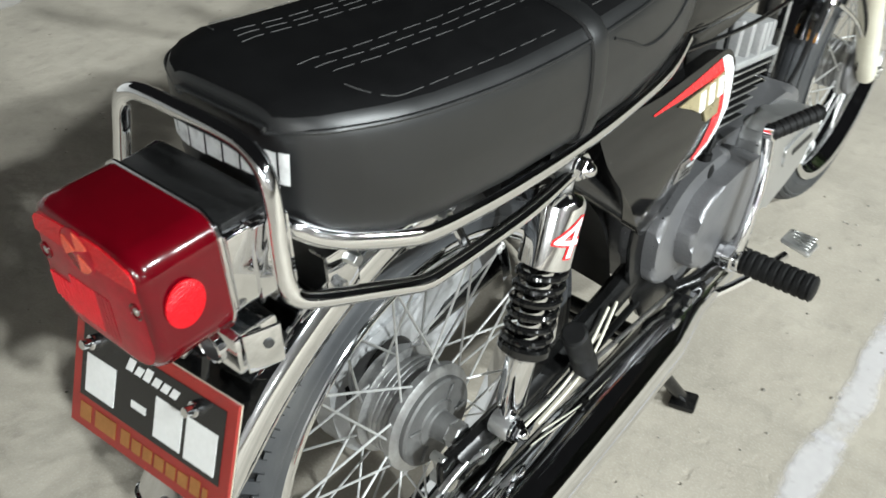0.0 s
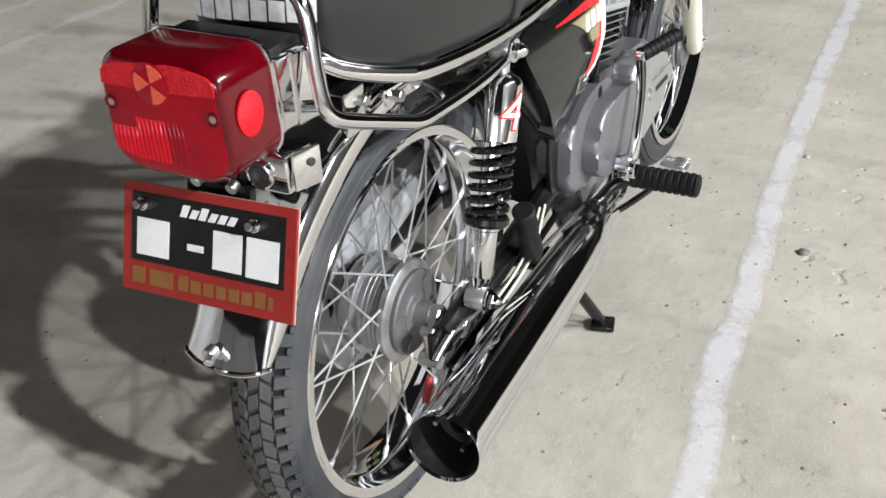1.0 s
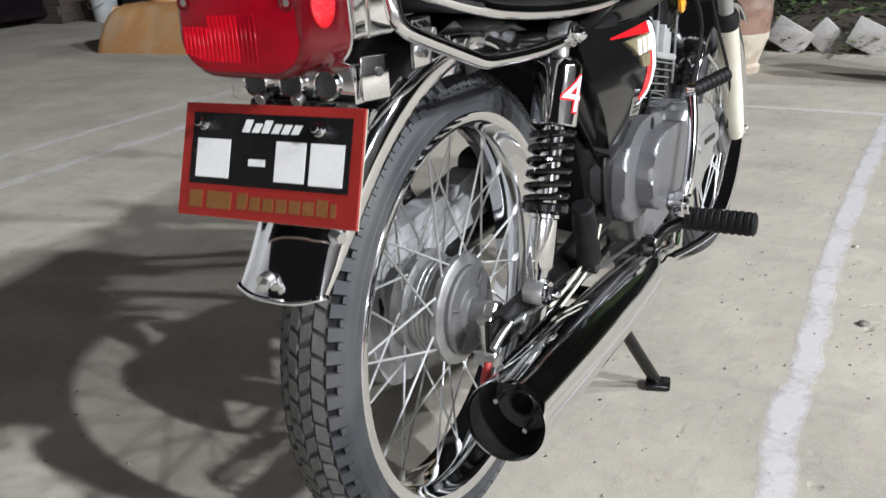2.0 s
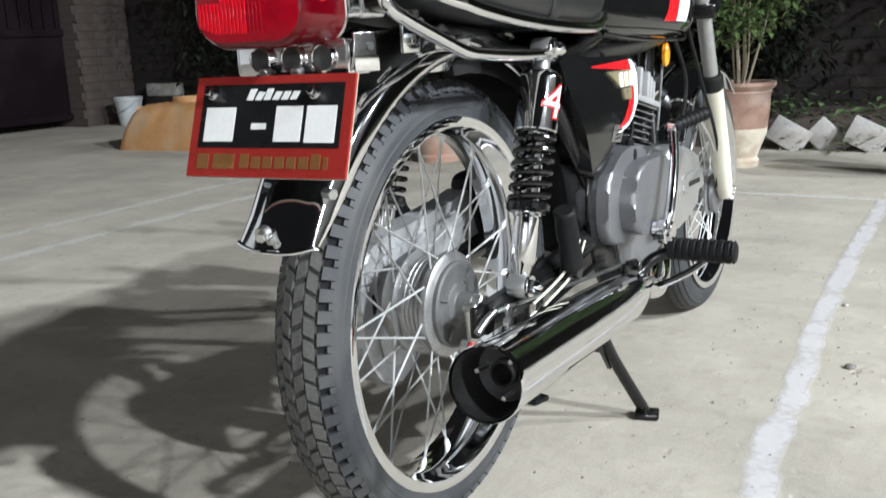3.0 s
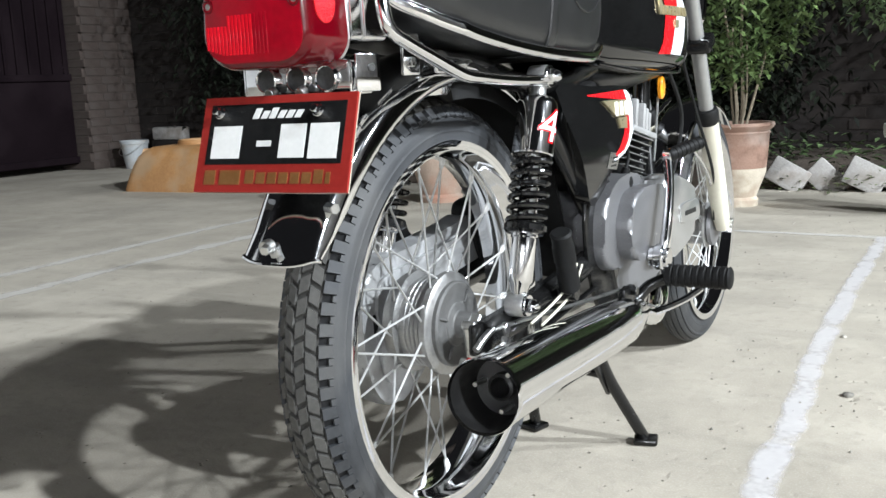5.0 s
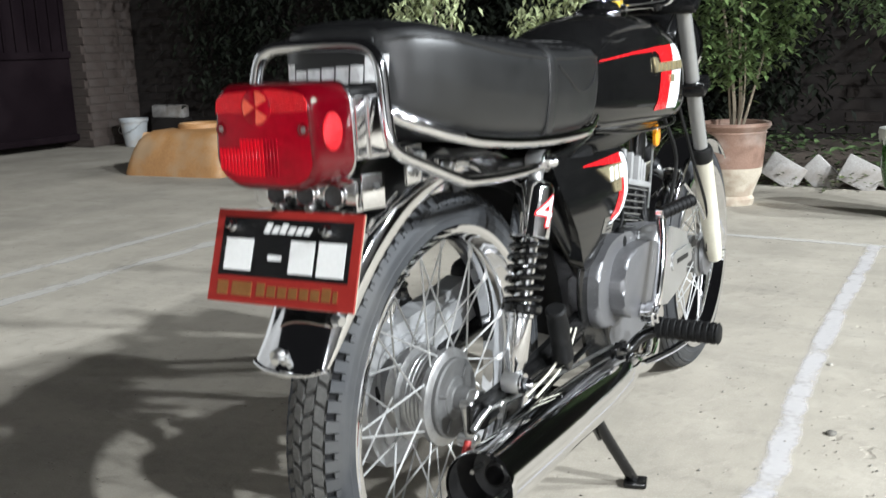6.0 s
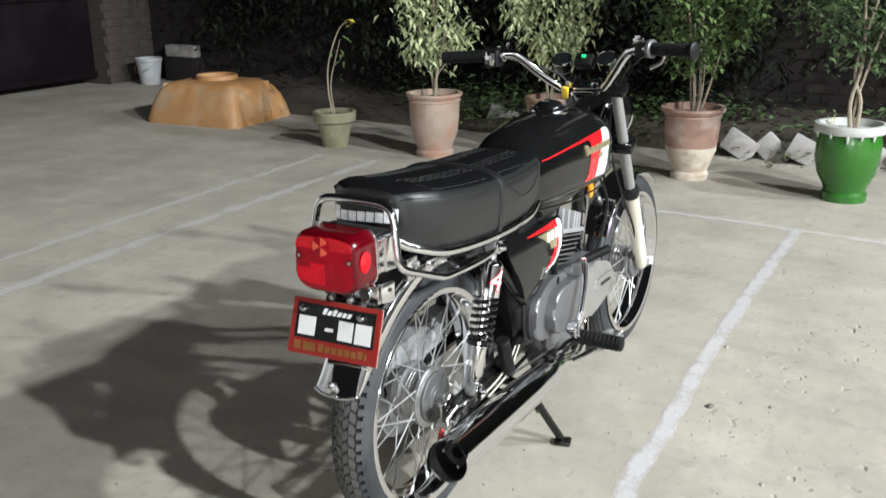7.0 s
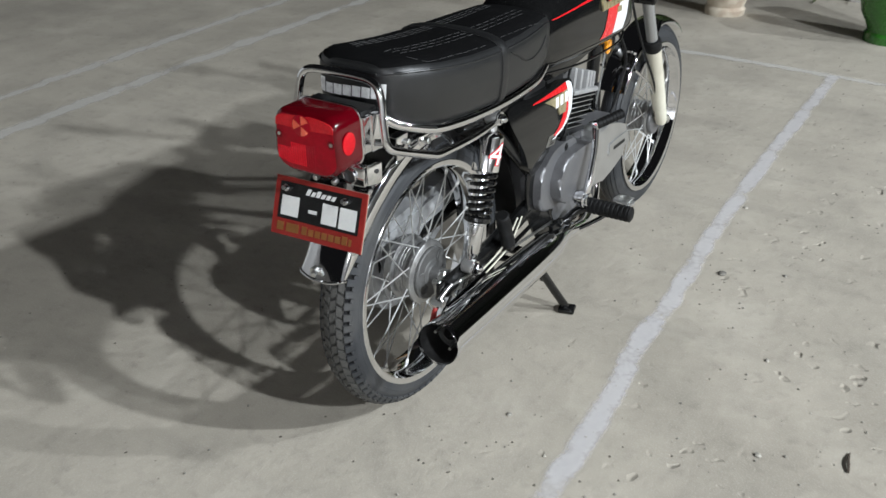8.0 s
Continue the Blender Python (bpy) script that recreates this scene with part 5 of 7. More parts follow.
# bracket under the lamp with three open tubes and side ears
bm = block(bmesh.new(), (0.006, -0.246, 0.654), (0.138, 0.042, 0.036), 0.004)
block(bm, (0.0835, -0.2480, 0.6580), (0.030, 0.0035, 0.038), 0.0016, pose(0, 0, 0, 0, 0, 70))
slab(bm, [(-0.264, 0.640), (-0.264, 0.676), (-0.258, 0.682), (-0.222, 0.684), (-0.214, 0.676), (-0.214, 0.646), (-0.222, 0.636), (-0.258, 0.634)], -0.067, -0.062, 0.001)
brk = part("lamp_bracket", bm, CHROME, bike, "chrome bracket with empty indicator sockets")
for x in (-0.030, 0.010, 0.048):
    bm = lathe(bmesh.new(), (x, -0.262, 0.654), (0, -1, 0), [(0, 0.014), (0.010, 0.014), (0.011, 0.0125), (0.010, 0.0115), (-0.002, 0.011)], 24)
    part("socket", bm, CHROME, brk)
    # dark disc in the tube, the shade of its hollow put into colour
    bm = lathe(bmesh.new(), (x, -0.2665, 0.654), (0, -1, 0), [(0, 0), (0, 0.0114), (0.001, 0.0114), (0.001, 0)], 20)
    part("socket_shade_disc", bm, NEAR_BLACK, brk, "dark disc for the shade inside the socket")
# hole drawn as a dark plug, its shade put into the colour
bm = rod(bmesh.new(), (0.0855, -0.2450, 0.663), (0.0880, -0.2459, 0.663), 0.0042, 14)
part("ear_hole_plug", bm, NEAR_BLACK, brk)
part("plate_bracket", block(bmesh.new(), (0.0, -0.272, 0.6265), (0.075, 0.010, 0.026), 0.003, pose(0, 0, 0, -16)), BLACK_FRAME, bike)
for x in (-0.018, 0.022):
    part("bracket_screw", rod(bmesh.new(), (x, -0.274, 0.643), (x, -0.283, 0.640), 0.0055, 12), STEEL, bike)

# ---- number plate, drawn with plain bars
P_TL, P_TR, P_BL = V((-0.088, -0.300, 0.6385)), V((0.100, -0.290, 0.640)), V((-0.082, -0.3375, 0.544))
pu, pv = P_TR - P_TL, P_BL - P_TL
pn = pv.cross(pu).normalized()
if pn.y > 0:
    pn = -pn


def plate_sheet(bm, u0, v0, u1, v1, lift, thick, bevel=0.0, lean=0.0):
    c = [P_TL + pu * u + pv * v for u, v in ((u0 + lean, v0), (u1 + lean, v0), (u1, v1), (u0, v1))]
    a = [bm.verts.new(p + pn * lift) for p in c]
    b = [bm.verts.new(p + pn * (lift - thick)) for p in c]
    bm.faces.new(a), bm.faces.new(b[::-1])
    for k in range(4):
        bm.faces.new((a[k], b[k], b[(k + 1) % 4], a[(k + 1) % 4]))
    return bm


plate = part("number_plate", plate_sheet(bmesh.new(), 0, 0, 1, 1, 0.0, 0.003), PLATE_RED, bike, "red-bordered black number plate")
part("plate_rim", plate_sheet(bmesh.new(), -0.001, -0.002, 1.0025, 1.0025, -0.003, 0.0012), PALE_EDGE, plate)
part("plate_backing", plate_sheet(bmesh.new(), 0.004, 0.008, 0.996, 0.992, -0.0048, 0.0012), BLACK_FRAME, plate, "black backing sheet")
part("plate_field", plate_sheet(bmesh.new(), 0.055, 0.085, 0.945, 0.715, 0.0007, 0.0006), PLATE_BLACK, plate, "black plate field")
for u0, v0, u1, v1, lean in ((0.090, 0.315, 0.285, 0.655, 0.0), (0.395, 0.475, 0.490, 0.535, 0.0), (0.545, 0.310, 0.710, 0.655, 0.0), (0.735, 0.310, 0.915, 0.665, 0.0)):
    part("plate_bar", plate_sheet(bmesh.new(), u0, v0, u1, v1, 0.0013, 0.0005, lean=lean), PLATE_WHITE, plate, "plain white bar")
for k in range(6):
    h = 0.135 if k in (0, 2) else 0.165
    part("plate_bar", plate_sheet(bmesh.new(), 0.345 + 0.055 * k, h, 0.385 + 0.055 * k, 0.245, 0.0013, 0.0005, lean=0.022), PLATE_WHITE, plate, "small white bar")
for k in range(8):
    part("plate_bar", plate_sheet(bmesh.new(), 0.345 + 0.074 * k, 0.80 if k not in (0, 6) else 0.775, 0.403 + 0.074 * k - (0.03 if k == 7 else 0), 0.915, 0.0008, 0.0005), PLATE_GOLD, plate, "small gilt bar")
for u0, u1 in ((0.065, 0.14), (0.17, 0.31)):
    part("plate_bar", plate_sheet(bmesh.new(), u0, 0.775, u1, 0.925, 0.0008, 0.0005), PLATE_GOLD, plate, "small gilt bar")
for u, v in ((0.135, 0.185), (0.785, 0.195)):
    o = P_TL + pu * u + pv * v
    bm = rod(bmesh.new(), o, o + pn * 0.006, 0.0065, 12)
    rod(bm, o + pn * 0.004, o + pn * 0.014, 0.0042, 10)
    part("plate_screw", bm, CHROME, plate)
# ---- grab rail
half_rail = [(0.0, -0.217, 0.812), (0.050, -0.217, 0.811), (0.071, -0.218, 0.806), (0.082, -0.219, 0.794), (0.088, -0.221, 0.770), (0.093, -0.225, 0.738), (0.098, -0.227, 0.712), (0.102, -0.222, 0.698), (0.107, -0.205, 0.688), (0.115, -0.160, 0.670), (0.1215, -0.124, 0.656), (0.1245, -0.109, 0.6515), (0.126, -0.090, 0.6495), (0.126, -0.02, 0.645), (0.125, 0.045, 0.643), (0.120, 0.110, 0.643)]
rail = [(-0.004 - x, y, z) for x, y, z in half_rail[:0:-1]] + [(x - 0.004, y, z) for x, y, z in half_rail]
tube("grab_rail", rail, 0.0074, CHROME, bike, "bent chrome tube grab rail", 6, 14)
# ---- brackets and bolts in the gap under the seat
for s in (1, -1):
    bm = block(bmesh.new(), (s * 0.080, -0.160, 0.676), (0.004, 0.034, 0.044), 0.0015)
    block(bm, (s * 0.072, -0.160, 0.697), (0.020, 0.034, 0.004), 0.0015)
    stay = part("seat_bracket", bm, CHROME, bike, "chrome bracket under the seat")
    for y, z in ((-0.168, 0.668), (-0.151, 0.684)):
        part("bracket_bolt", rod(bmesh.new(), (s * 0.081, y, z), (s * 0.090, y, z), 0.0055, 6), STEEL, stay)
    bm = slab(bmesh.new(), [(-0.105, 0.676), (-0.020, 0.672), (-0.012, 0.660), (-0.030, 0.652), (-0.100, 0.656)], s * 0.074, s * 0.080, 0.002)
    stay = part("seat_bracket", bm, CHROME, bike, "chrome plate under the seat")
    for y in (-0.086, -0.040):
        part("bracket_bolt", rod(bmesh.new(), (s * 0.079, y, 0.664), (s * 0.090, y, 0.664), 0.0065, 6), STEEL, stay)
    tube("rail_mount", [(s * 0.084, -0.040, 0.664), (s * 0.105, -0.045, 0.658), (s * 0.121, -0.052, 0.648)], 0.005, CHROME, bike, "", 3, 8)
# ---- seat
SEAT = [(-0.2, 0.0415, 0.824, 0.735, 0.0), (-0.197, 0.0595, 0.8295, 0.732, 0.001), (-0.190, 0.0765, 0.8315, 0.728, 0.003), (-0.179, 0.0895, 0.832, 0.722, 0.005), (-0.163, 0.1005, 0.832, 0.716, 0.007), (-0.135, 0.1125, 0.829, 0.706, 0.009), (-0.09, 0.1175, 0.821, 0.695, 0.01),
        (0.0, 0.1205, 0.809, 0.684, 0.012), (0.1, 0.1195, 0.801, 0.676, 0.013), (0.2, 0.1145, 0.798, 0.672, 0.013), (0.28, 0.1055, 0.798, 0.67, 0.012), (0.34, 0.0945, 0.798, 0.676, 0.011), (0.372, 0.0855, 0.792, 0.69, 0.008), (0.385, 0.0675, 0.776, 0.706, 0.003)]


def seat_at(y):
    ys = [s[0] for s in SEAT]
    return [float(np.interp(y, ys, [s[k] for s in SEAT])) for k in range(1, 5)]


def seat_point(y, a, grow=0.0):
    """A point on the seat's section at angle a."""
    w, zt, zb, crown = seat_at(y)
    n = 6.5
    c, s = math.cos(a), math.sin(a)
    q = (abs(c) ** n + abs(s) ** n) ** (-1 / n)
    zc, h = (zt + zb) / 2, (zt - zb) / 2
    x = (w + grow) * c * q
    taper = 1 - 0.06 * max(0, -s * q)
    return V((x * taper, y, zc + (h + grow) * s * q + (crown * (1 - (c * q) ** 2) if s > 0 else 0)))


bm = bmesh.new()
stations = sorted(set([s[0] for s in SEAT] + [-0.16, -0.11, -0.04, 0.05, 0.15, 0.24, 0.31]))
K = 56
ring_faces(bm, [[seat_point(y, 2 * math.pi * k / K) for k in range(K)] for y in stations])
seat = part("seat", bm, VINYL, bike, "black vinyl dual seat with piping", 60)
seat.data.materials.append(VINYL_TOP)
for i, f in enumerate(seat.data.polygons):
    if i < (len(stations) - 1) * K and 7 <= i % K < 21 and i >= K:
        f.material_index = 1


def piping_angle(y, z):
    w, zt, zb, crown = seat_at(y)
    zc, h = (zt + zb) / 2, (zt - zb) / 2
    s = (z - zc) / h
    c = max(0.0, 1 - abs(s) ** 6.5) ** (1 / 6.5)
    return c * w * (1 - 0.06 * max(0, -s))


def seat_line(dz, lift):
    """A line along the flank at a height below the top edge, right side from front to rear then back along the left."""
    ys = [0.36, 0.33, 0.28, 0.2, 0.1, 0.0, -0.08, -0.13, -0.165, -0.185, -0.199]
    right = [V((piping_angle(y, seat_at(y)[1] - dz) + lift, y, seat_at(y)[1] - dz)) for y in ys]
    back = [V((x, -0.2005 - lift, seat_at(-0.200)[1] - dz * 0.5)) for x in (0.045, 0.0, -0.045)]
    return right + back + [V((-p.x, p.y, p.z)) for p in right[::-1]]


seat.location.x = 0.0125
part("piping", sweep(bmesh.new(), seat_line(0.014, 0.0006), 0.0022, 8, 5), VINYL, seat, "raised black seam piping")
trim = []
for y, x in ((0.36, 0.088), (0.3, 0.1), (0.2, 0.109), (0.1, 0.1135), (0.0, 0.1145), (-0.07, 0.1135), (-0.100, 0.1125), (-0.114, 0.1110), (-0.124, 0.1075), (-0.145, 0.0995), (-0.170, 0.0890), (-0.190, 0.0750)):
    trim.append(V((x, y, seat_at(y)[2] + 0.002)))
trim += [V((0.060, -0.204, 0.742)), V((0.03, -0.2055, 0.742))]
trim += [V((-p.x, p.y, p.z)) for p in trim[::-1]]
part("chrome_trim", sweep(bmesh.new(), trim, 0.0042, 12, 6, 1.9), CHROME, seat, "chrome bead along the seat base")
bm = bmesh.new()
ring_faces(bm, [[seat_point(0.118 + dy, 2 * math.pi * k / K, g) for k in range(K)] for dy, g in ((-0.013, 0.0005), (-0.012, 0.003), (-0.005, 0.0042), (0.005, 0.0042), (0.012, 0.003), (0.013, 0.0005))], caps=False)
part("strap", bm, VINYL, seat, "black vinyl pillion strap")
bm = bmesh.new()
fold = [V((piping_angle(y, z) + 0.0004, y, z)) for y, z in ((0.145, 0.775), (0.18, 0.758), (0.21, 0.742), (0.25, 0.735), (0.30, 0.742), (0.335, 0.760))]
part("side_seam", sweep(bm, fold, 0.0016, 6, 6), VINYL, seat)
# dashed stitching on the top
bm = bmesh.new()


def seat_top(x, y):
    w, zt, zb, crown = seat_at(y)
    c = min(0.98, abs(x) / w)
    s = (1 - c ** 6.5) ** (1 / 6.5)
    return V((x, y, (zt + zb) / 2 + (zt - zb) / 2 * s + crown * (1 - c * c) + 0.0004))


rows = []
for s in (1, -1):
    rows.append([(s * 0.100, y) for y in np.arange(-0.115, 0.10, 0.007)])
    rows.append([(s * 0.094, y) for y in np.arange(0.14, 0.34, 0.007)])
    rows.append([(s * (0.100 - 0.035 * (1 - math.cos(a))), -0.115 - 0.030 * math.sin(a)) for a in np.arange(0, 1.6, 0.2)])
    for k in range(3):
        rows.append([(s * (0.030 + 0.012 * k), y) for y in np.arange(-0.150 + 0.006 * k, 0.33, 0.007)])
for path in rows:
    for i in range(0, len(path) - 3, 4):
        sweep(bm, [seat_top(*path[i + j]) for j in range(4)], 0.00032, 4, 1)
part("stitching", bm, THREAD, seat, "pale dashed stitching")["kind"] = "stuff"
# white maker's mark across the rear of the seat, as plain slanted blocks
bm = bmesh.new()
for k in range(8):
    x0 = -0.0845 + 0.0199 * k
    w2 = 0.0176 if k != 7 else 0.0085
    hgt = 0.027 if k in (0, 6, 7) else 0.019
    z0 = 0.764 + 0.0012 * k
    p = [(x0, z0), (x0 + w2, z0), (x0 + w2 + 0.002, z0 + hgt), (x0 + 0.002, z0 + hgt)]

    def wrap(x, z):
        # the rear face, then round its corner
        ya = float(np.interp(abs(x), [r[1] for r in SEAT[:7]], [r[0] for r in SEAT[:7]]))
        return (x, ya - 0.0016, z)
    bm = bmesh.new()
    low = [bm.verts.new(wrap(p[0][0] + (p[1][0] - p[0][0]) * u / 4, p[0][1])) for u in range(5)]
    top = [bm.verts.new(wrap(p[3][0] + (p[2][0] - p[3][0]) * u / 4, p[3][1])) for u in range(5)]
    for u in range(4):
        bm.faces.new((low[u], low[u + 1], top[u + 1], top[u]))
    part("printed_mark", bm, WHITE_PRINT, seat, "worn white printed block")
# ---- fuel tank
TANK = [(0.350, 0.080, 0.795, 0.672), (0.372, 0.090, 0.815, 0.662), (0.42, 0.098, 0.835, 0.655), (0.50, 0.105, 0.850, 0.650), (0.60, 0.109, 0.857, 0.646), (0.70, 0.110, 0.855, 0.644), (0.78, 0.109, 0.845, 0.645), (0.825, 0.103, 0.828, 0.648), (0.852, 0.088, 0.806, 0.658), (0.866, 0.055, 0.780, 0.68)]


def tank_at(y):
    ys = [s[0] for s in TANK]
    return [float(np.interp(y, ys, [s[k] for s in TANK])) for k in (1, 2, 3)]


def tank_x(y, z):
    w, zt, zb = tank_at(y)
    zc = zb + 0.42 * (zt - zb)
    h = zt - zc if z > zc else zc - zb
    n = 2.4 if z > zc else 4.5
    return w * max(0.0, 1 - min(1.0, abs((z - zc) / h)) ** n) ** (1 / n)


bm = bmesh.new()
rings = []
for y in sorted(set([s[0] for s in TANK] + [0.395, 0.46, 0.55, 0.65, 0.735, 0.805, 0.84])):
    w, zt, zb = tank_at(y)
    zc = zb + 0.42 * (zt - zb)
    ring = []
    for k in range(56):
        a = 2 * math.pi * k / 56
        c, s = math.cos(a), math.sin(a)
        n = 2.4 if s > 0 else 4.5
        q = (abs(c) ** n + abs(s) ** n) ** (-1 / n)
        ring.append((w * c * q, y, zc + ((zt - zc) if s > 0 else (zc - zb)) * s * q))
    rings.append(ring)
ring_faces(bm, rings)
tank = part("fuel_tank", bm, BLACK_GLOSS, bike, "gloss black fuel tank with red and white stripes", 60)
part("red_stripe", decal(bmesh.new(), [(0.400, 0.7735), (0.520, 0.7815), (0.640, 0.7850), (0.655, 0.778), (0.660, 0.762), (0.653, 0.730), (0.643, 0.700), (0.624, 0.679), (0.692, 0.679), (0.703, 0.710), (0.718, 0.740), (0.738, 0.775), (0.744, 0.796), (0.640, 0.7925), (0.520, 0.7855), (0.400, 0.7755)], tank_x, step=0.004), RED_PAINT, tank, "red stripe")
part("white_stripe", decal(bmesh.new(), [(0.745, 0.796), (0.739, 0.775), (0.719, 0.740), (0.704, 0.710), (0.693, 0.679), (0.756, 0.677), (0.770, 0.705), (0.778, 0.742), (0.800, 0.770), (0.804, 0.784), (0.792, 0.793), (0.770, 0.7965)], tank_x, step=0.004), WHITE_DECAL, tank, "white stripe")


def raised(outline, lift, thick):
    """A thin plate standing proud of the tank's flank."""
    bm = decal(bmesh.new(), outline, tank_x, lift, 0.006, False)
    bmesh.ops.solidify(bm, geom=bm.faces[:], thickness=thick)
    return bm


part("tank_badge", raised([(0.616, 0.7475), (0.786, 0.7490), (0.789, 0.7660), (0.640, 0.7640), (0.636, 0.7740), (0.614, 0.7745)], 0.0030, 0.0025), GOLD, tank, "gilt raised badge of plain shapes")
for k in range(8):
    y0 = 0.618 + 0.0213 * k
    top_z = 0.7715 if k == 0 else (0.7650 if k == 6 else 0.7625)
    part("badge_block", raised(rect(y0, 0.7500, y0 + (0.0165 if k < 7 else 0.012), top_z), 0.0048, 0.0018), GOLD, tank)
part("tank_badge", raised(rect(0.708, 0.727, 0.732, 0.741), 0.0030, 0.0025), GOLD, tank, "small square gilt badge")
bm = lathe(bmesh.new(), (0, 0.635, 0.852), (0, -0.03, 1), [(-0.004, 0), (-0.004, 0.049), (0.003, 0.050), (0.009, 0.047), (0.012, 0.042), (0.011, 0.036), (0.009, 0)], 48)
cap = part("fuel_cap", bm, CHROME, tank, "chrome-rimmed black fuel cap")
bm = lathe(bmesh.new(), (0, 0.635, 0.860), (0, -0.03, 1), [(0, 0.0375), (0.006, 0.036), (0.014, 0.030), (0.018, 0.018), (0.019, 0)], 40)
part("cap_dome", bm, BLACK_GLOSS, cap, "gloss black dome")
part("cap_lock", block(bmesh.new(), (0, 0.622, 0.880), (0.016, 0.022, 0.006), 0.002), CHROME, cap)
tube("tank_seam", [(0.092, 0.372, 0.664), (0.106, 0.5, 0.652), (0.111, 0.62, 0.648), (0.103, 0.76, 0.647), (0.08, 0.83, 0.662)], 0.0028, BLACK_GLOSS, tank)

# ---- side covers
cover = smooth_outline([(0.200, 0.628), (0.33, 0.630), (0.462, 0.628), (0.496, 0.619), (0.503, 0.596), (0.484, 0.552), (0.450, 0.528), (0.385, 0.503), (0.335, 0.462), (0.300, 0.452), (0.255, 0.520)], 4)


def cover_x(y, z):
    """Flank of a side cover: convex from top to bottom and towards its ends."""
    return 0.0965 + 0.05 * (0.54 - z) + 0.012 * (1 - ((z - 0.545) / 0.09) ** 2) + 0.004 * (1 - ((y - 0.35) / 0.15) ** 2)


def shell(outline, side, lift, thick, step=0.006):
    """A curved plate of an outline of (y, z) lying on a side cover's flank."""
    bm = decal(bmesh.new(), outline, cover_x, lift, step, not thick)
    bmesh.ops.recalc_face_normals(bm, faces=bm.faces)
    if bm.faces and sum(f.normal.x for f in bm.faces) < 0:
        bmesh.ops.reverse_faces(bm, faces=bm.faces)
    if thick:
        bmesh.ops.solidify(bm, geom=bm.faces[:], thickness=thick)
    if side < 0:
        bmesh.ops.scale(bm, vec=(-1, 1, 1), verts=bm.verts)
    return bm


for s in (1, -1):
    sc = part("side_cover", shell(cover, s, 0.0, 0.024), BLACK_GLOSS, bike, "gloss black plastic side cover", 50)
    if s > 0:
        part("red_stripe", shell([(0.300, 0.6155), (0.445, 0.6060), (0.452, 0.600), (0.446, 0.578), (0.432, 0.552), (0.408, 0.532), (0.386, 0.522), (0.392, 0.518), (0.430, 0.526), (0.452, 0.541), (0.464, 0.560), (0.470, 0.600), (0.466, 0.6215), (0.300, 0.6175)], s, 0.0008, 0, 0.004), RED_PAINT, sc, "red stripe")
        part("white_stripe", shell([(0.467, 0.6215), (0.471, 0.600), (0.465, 0.560), (0.453, 0.541), (0.431, 0.526), (0.380, 0.5155), (0.385, 0.511), (0.432, 0.5205), (0.455, 0.531), (0.481, 0.553), (0.497, 0.597), (0.493, 0.613), (0.482, 0.620)], s, 0.0008, 0, 0.004), WHITE_DECAL, sc, "white stripe")
        part("cover_badge", shell([(0.350, 0.6070), (0.467, 0.6060), (0.463, 0.580), (0.398, 0.580), (0.380, 0.592)], s, 0.0030, 0.0025), GOLD, sc, "gilt wing badge of plain shapes")
        part("cover_badge", shell([(0.408, 0.5785), (0.452, 0.5785), (0.448, 0.560), (0.410, 0.562)], s, 0.0026, 0.0025), GOLD, sc)
        for k in range(3):
            part("badge_bar", shell(rect(0.394 + 0.024 * k, 0.582, 0.411 + 0.024 * k, 0.6035, 0.003), s, 0.0042, 0.0012), WHITE_DECAL, sc, "pale raised bar on the badge")
        part("sticker", shell([(0.364, 0.527), (0.408, 0.522), (0.394, 0.497), (0.350, 0.503)], s, 0.0008, 0), STEEL, sc, "small silver sticker")
        for k in range(3):
            part("sticker_bar", shell(rect(0.364 + 0.004 * k, 0.504 + 0.006 * k, 0.390 + 0.004 * k, 0.5065 + 0.006 * k), s, 0.0014, 0), BLACK_PLASTIC, sc)


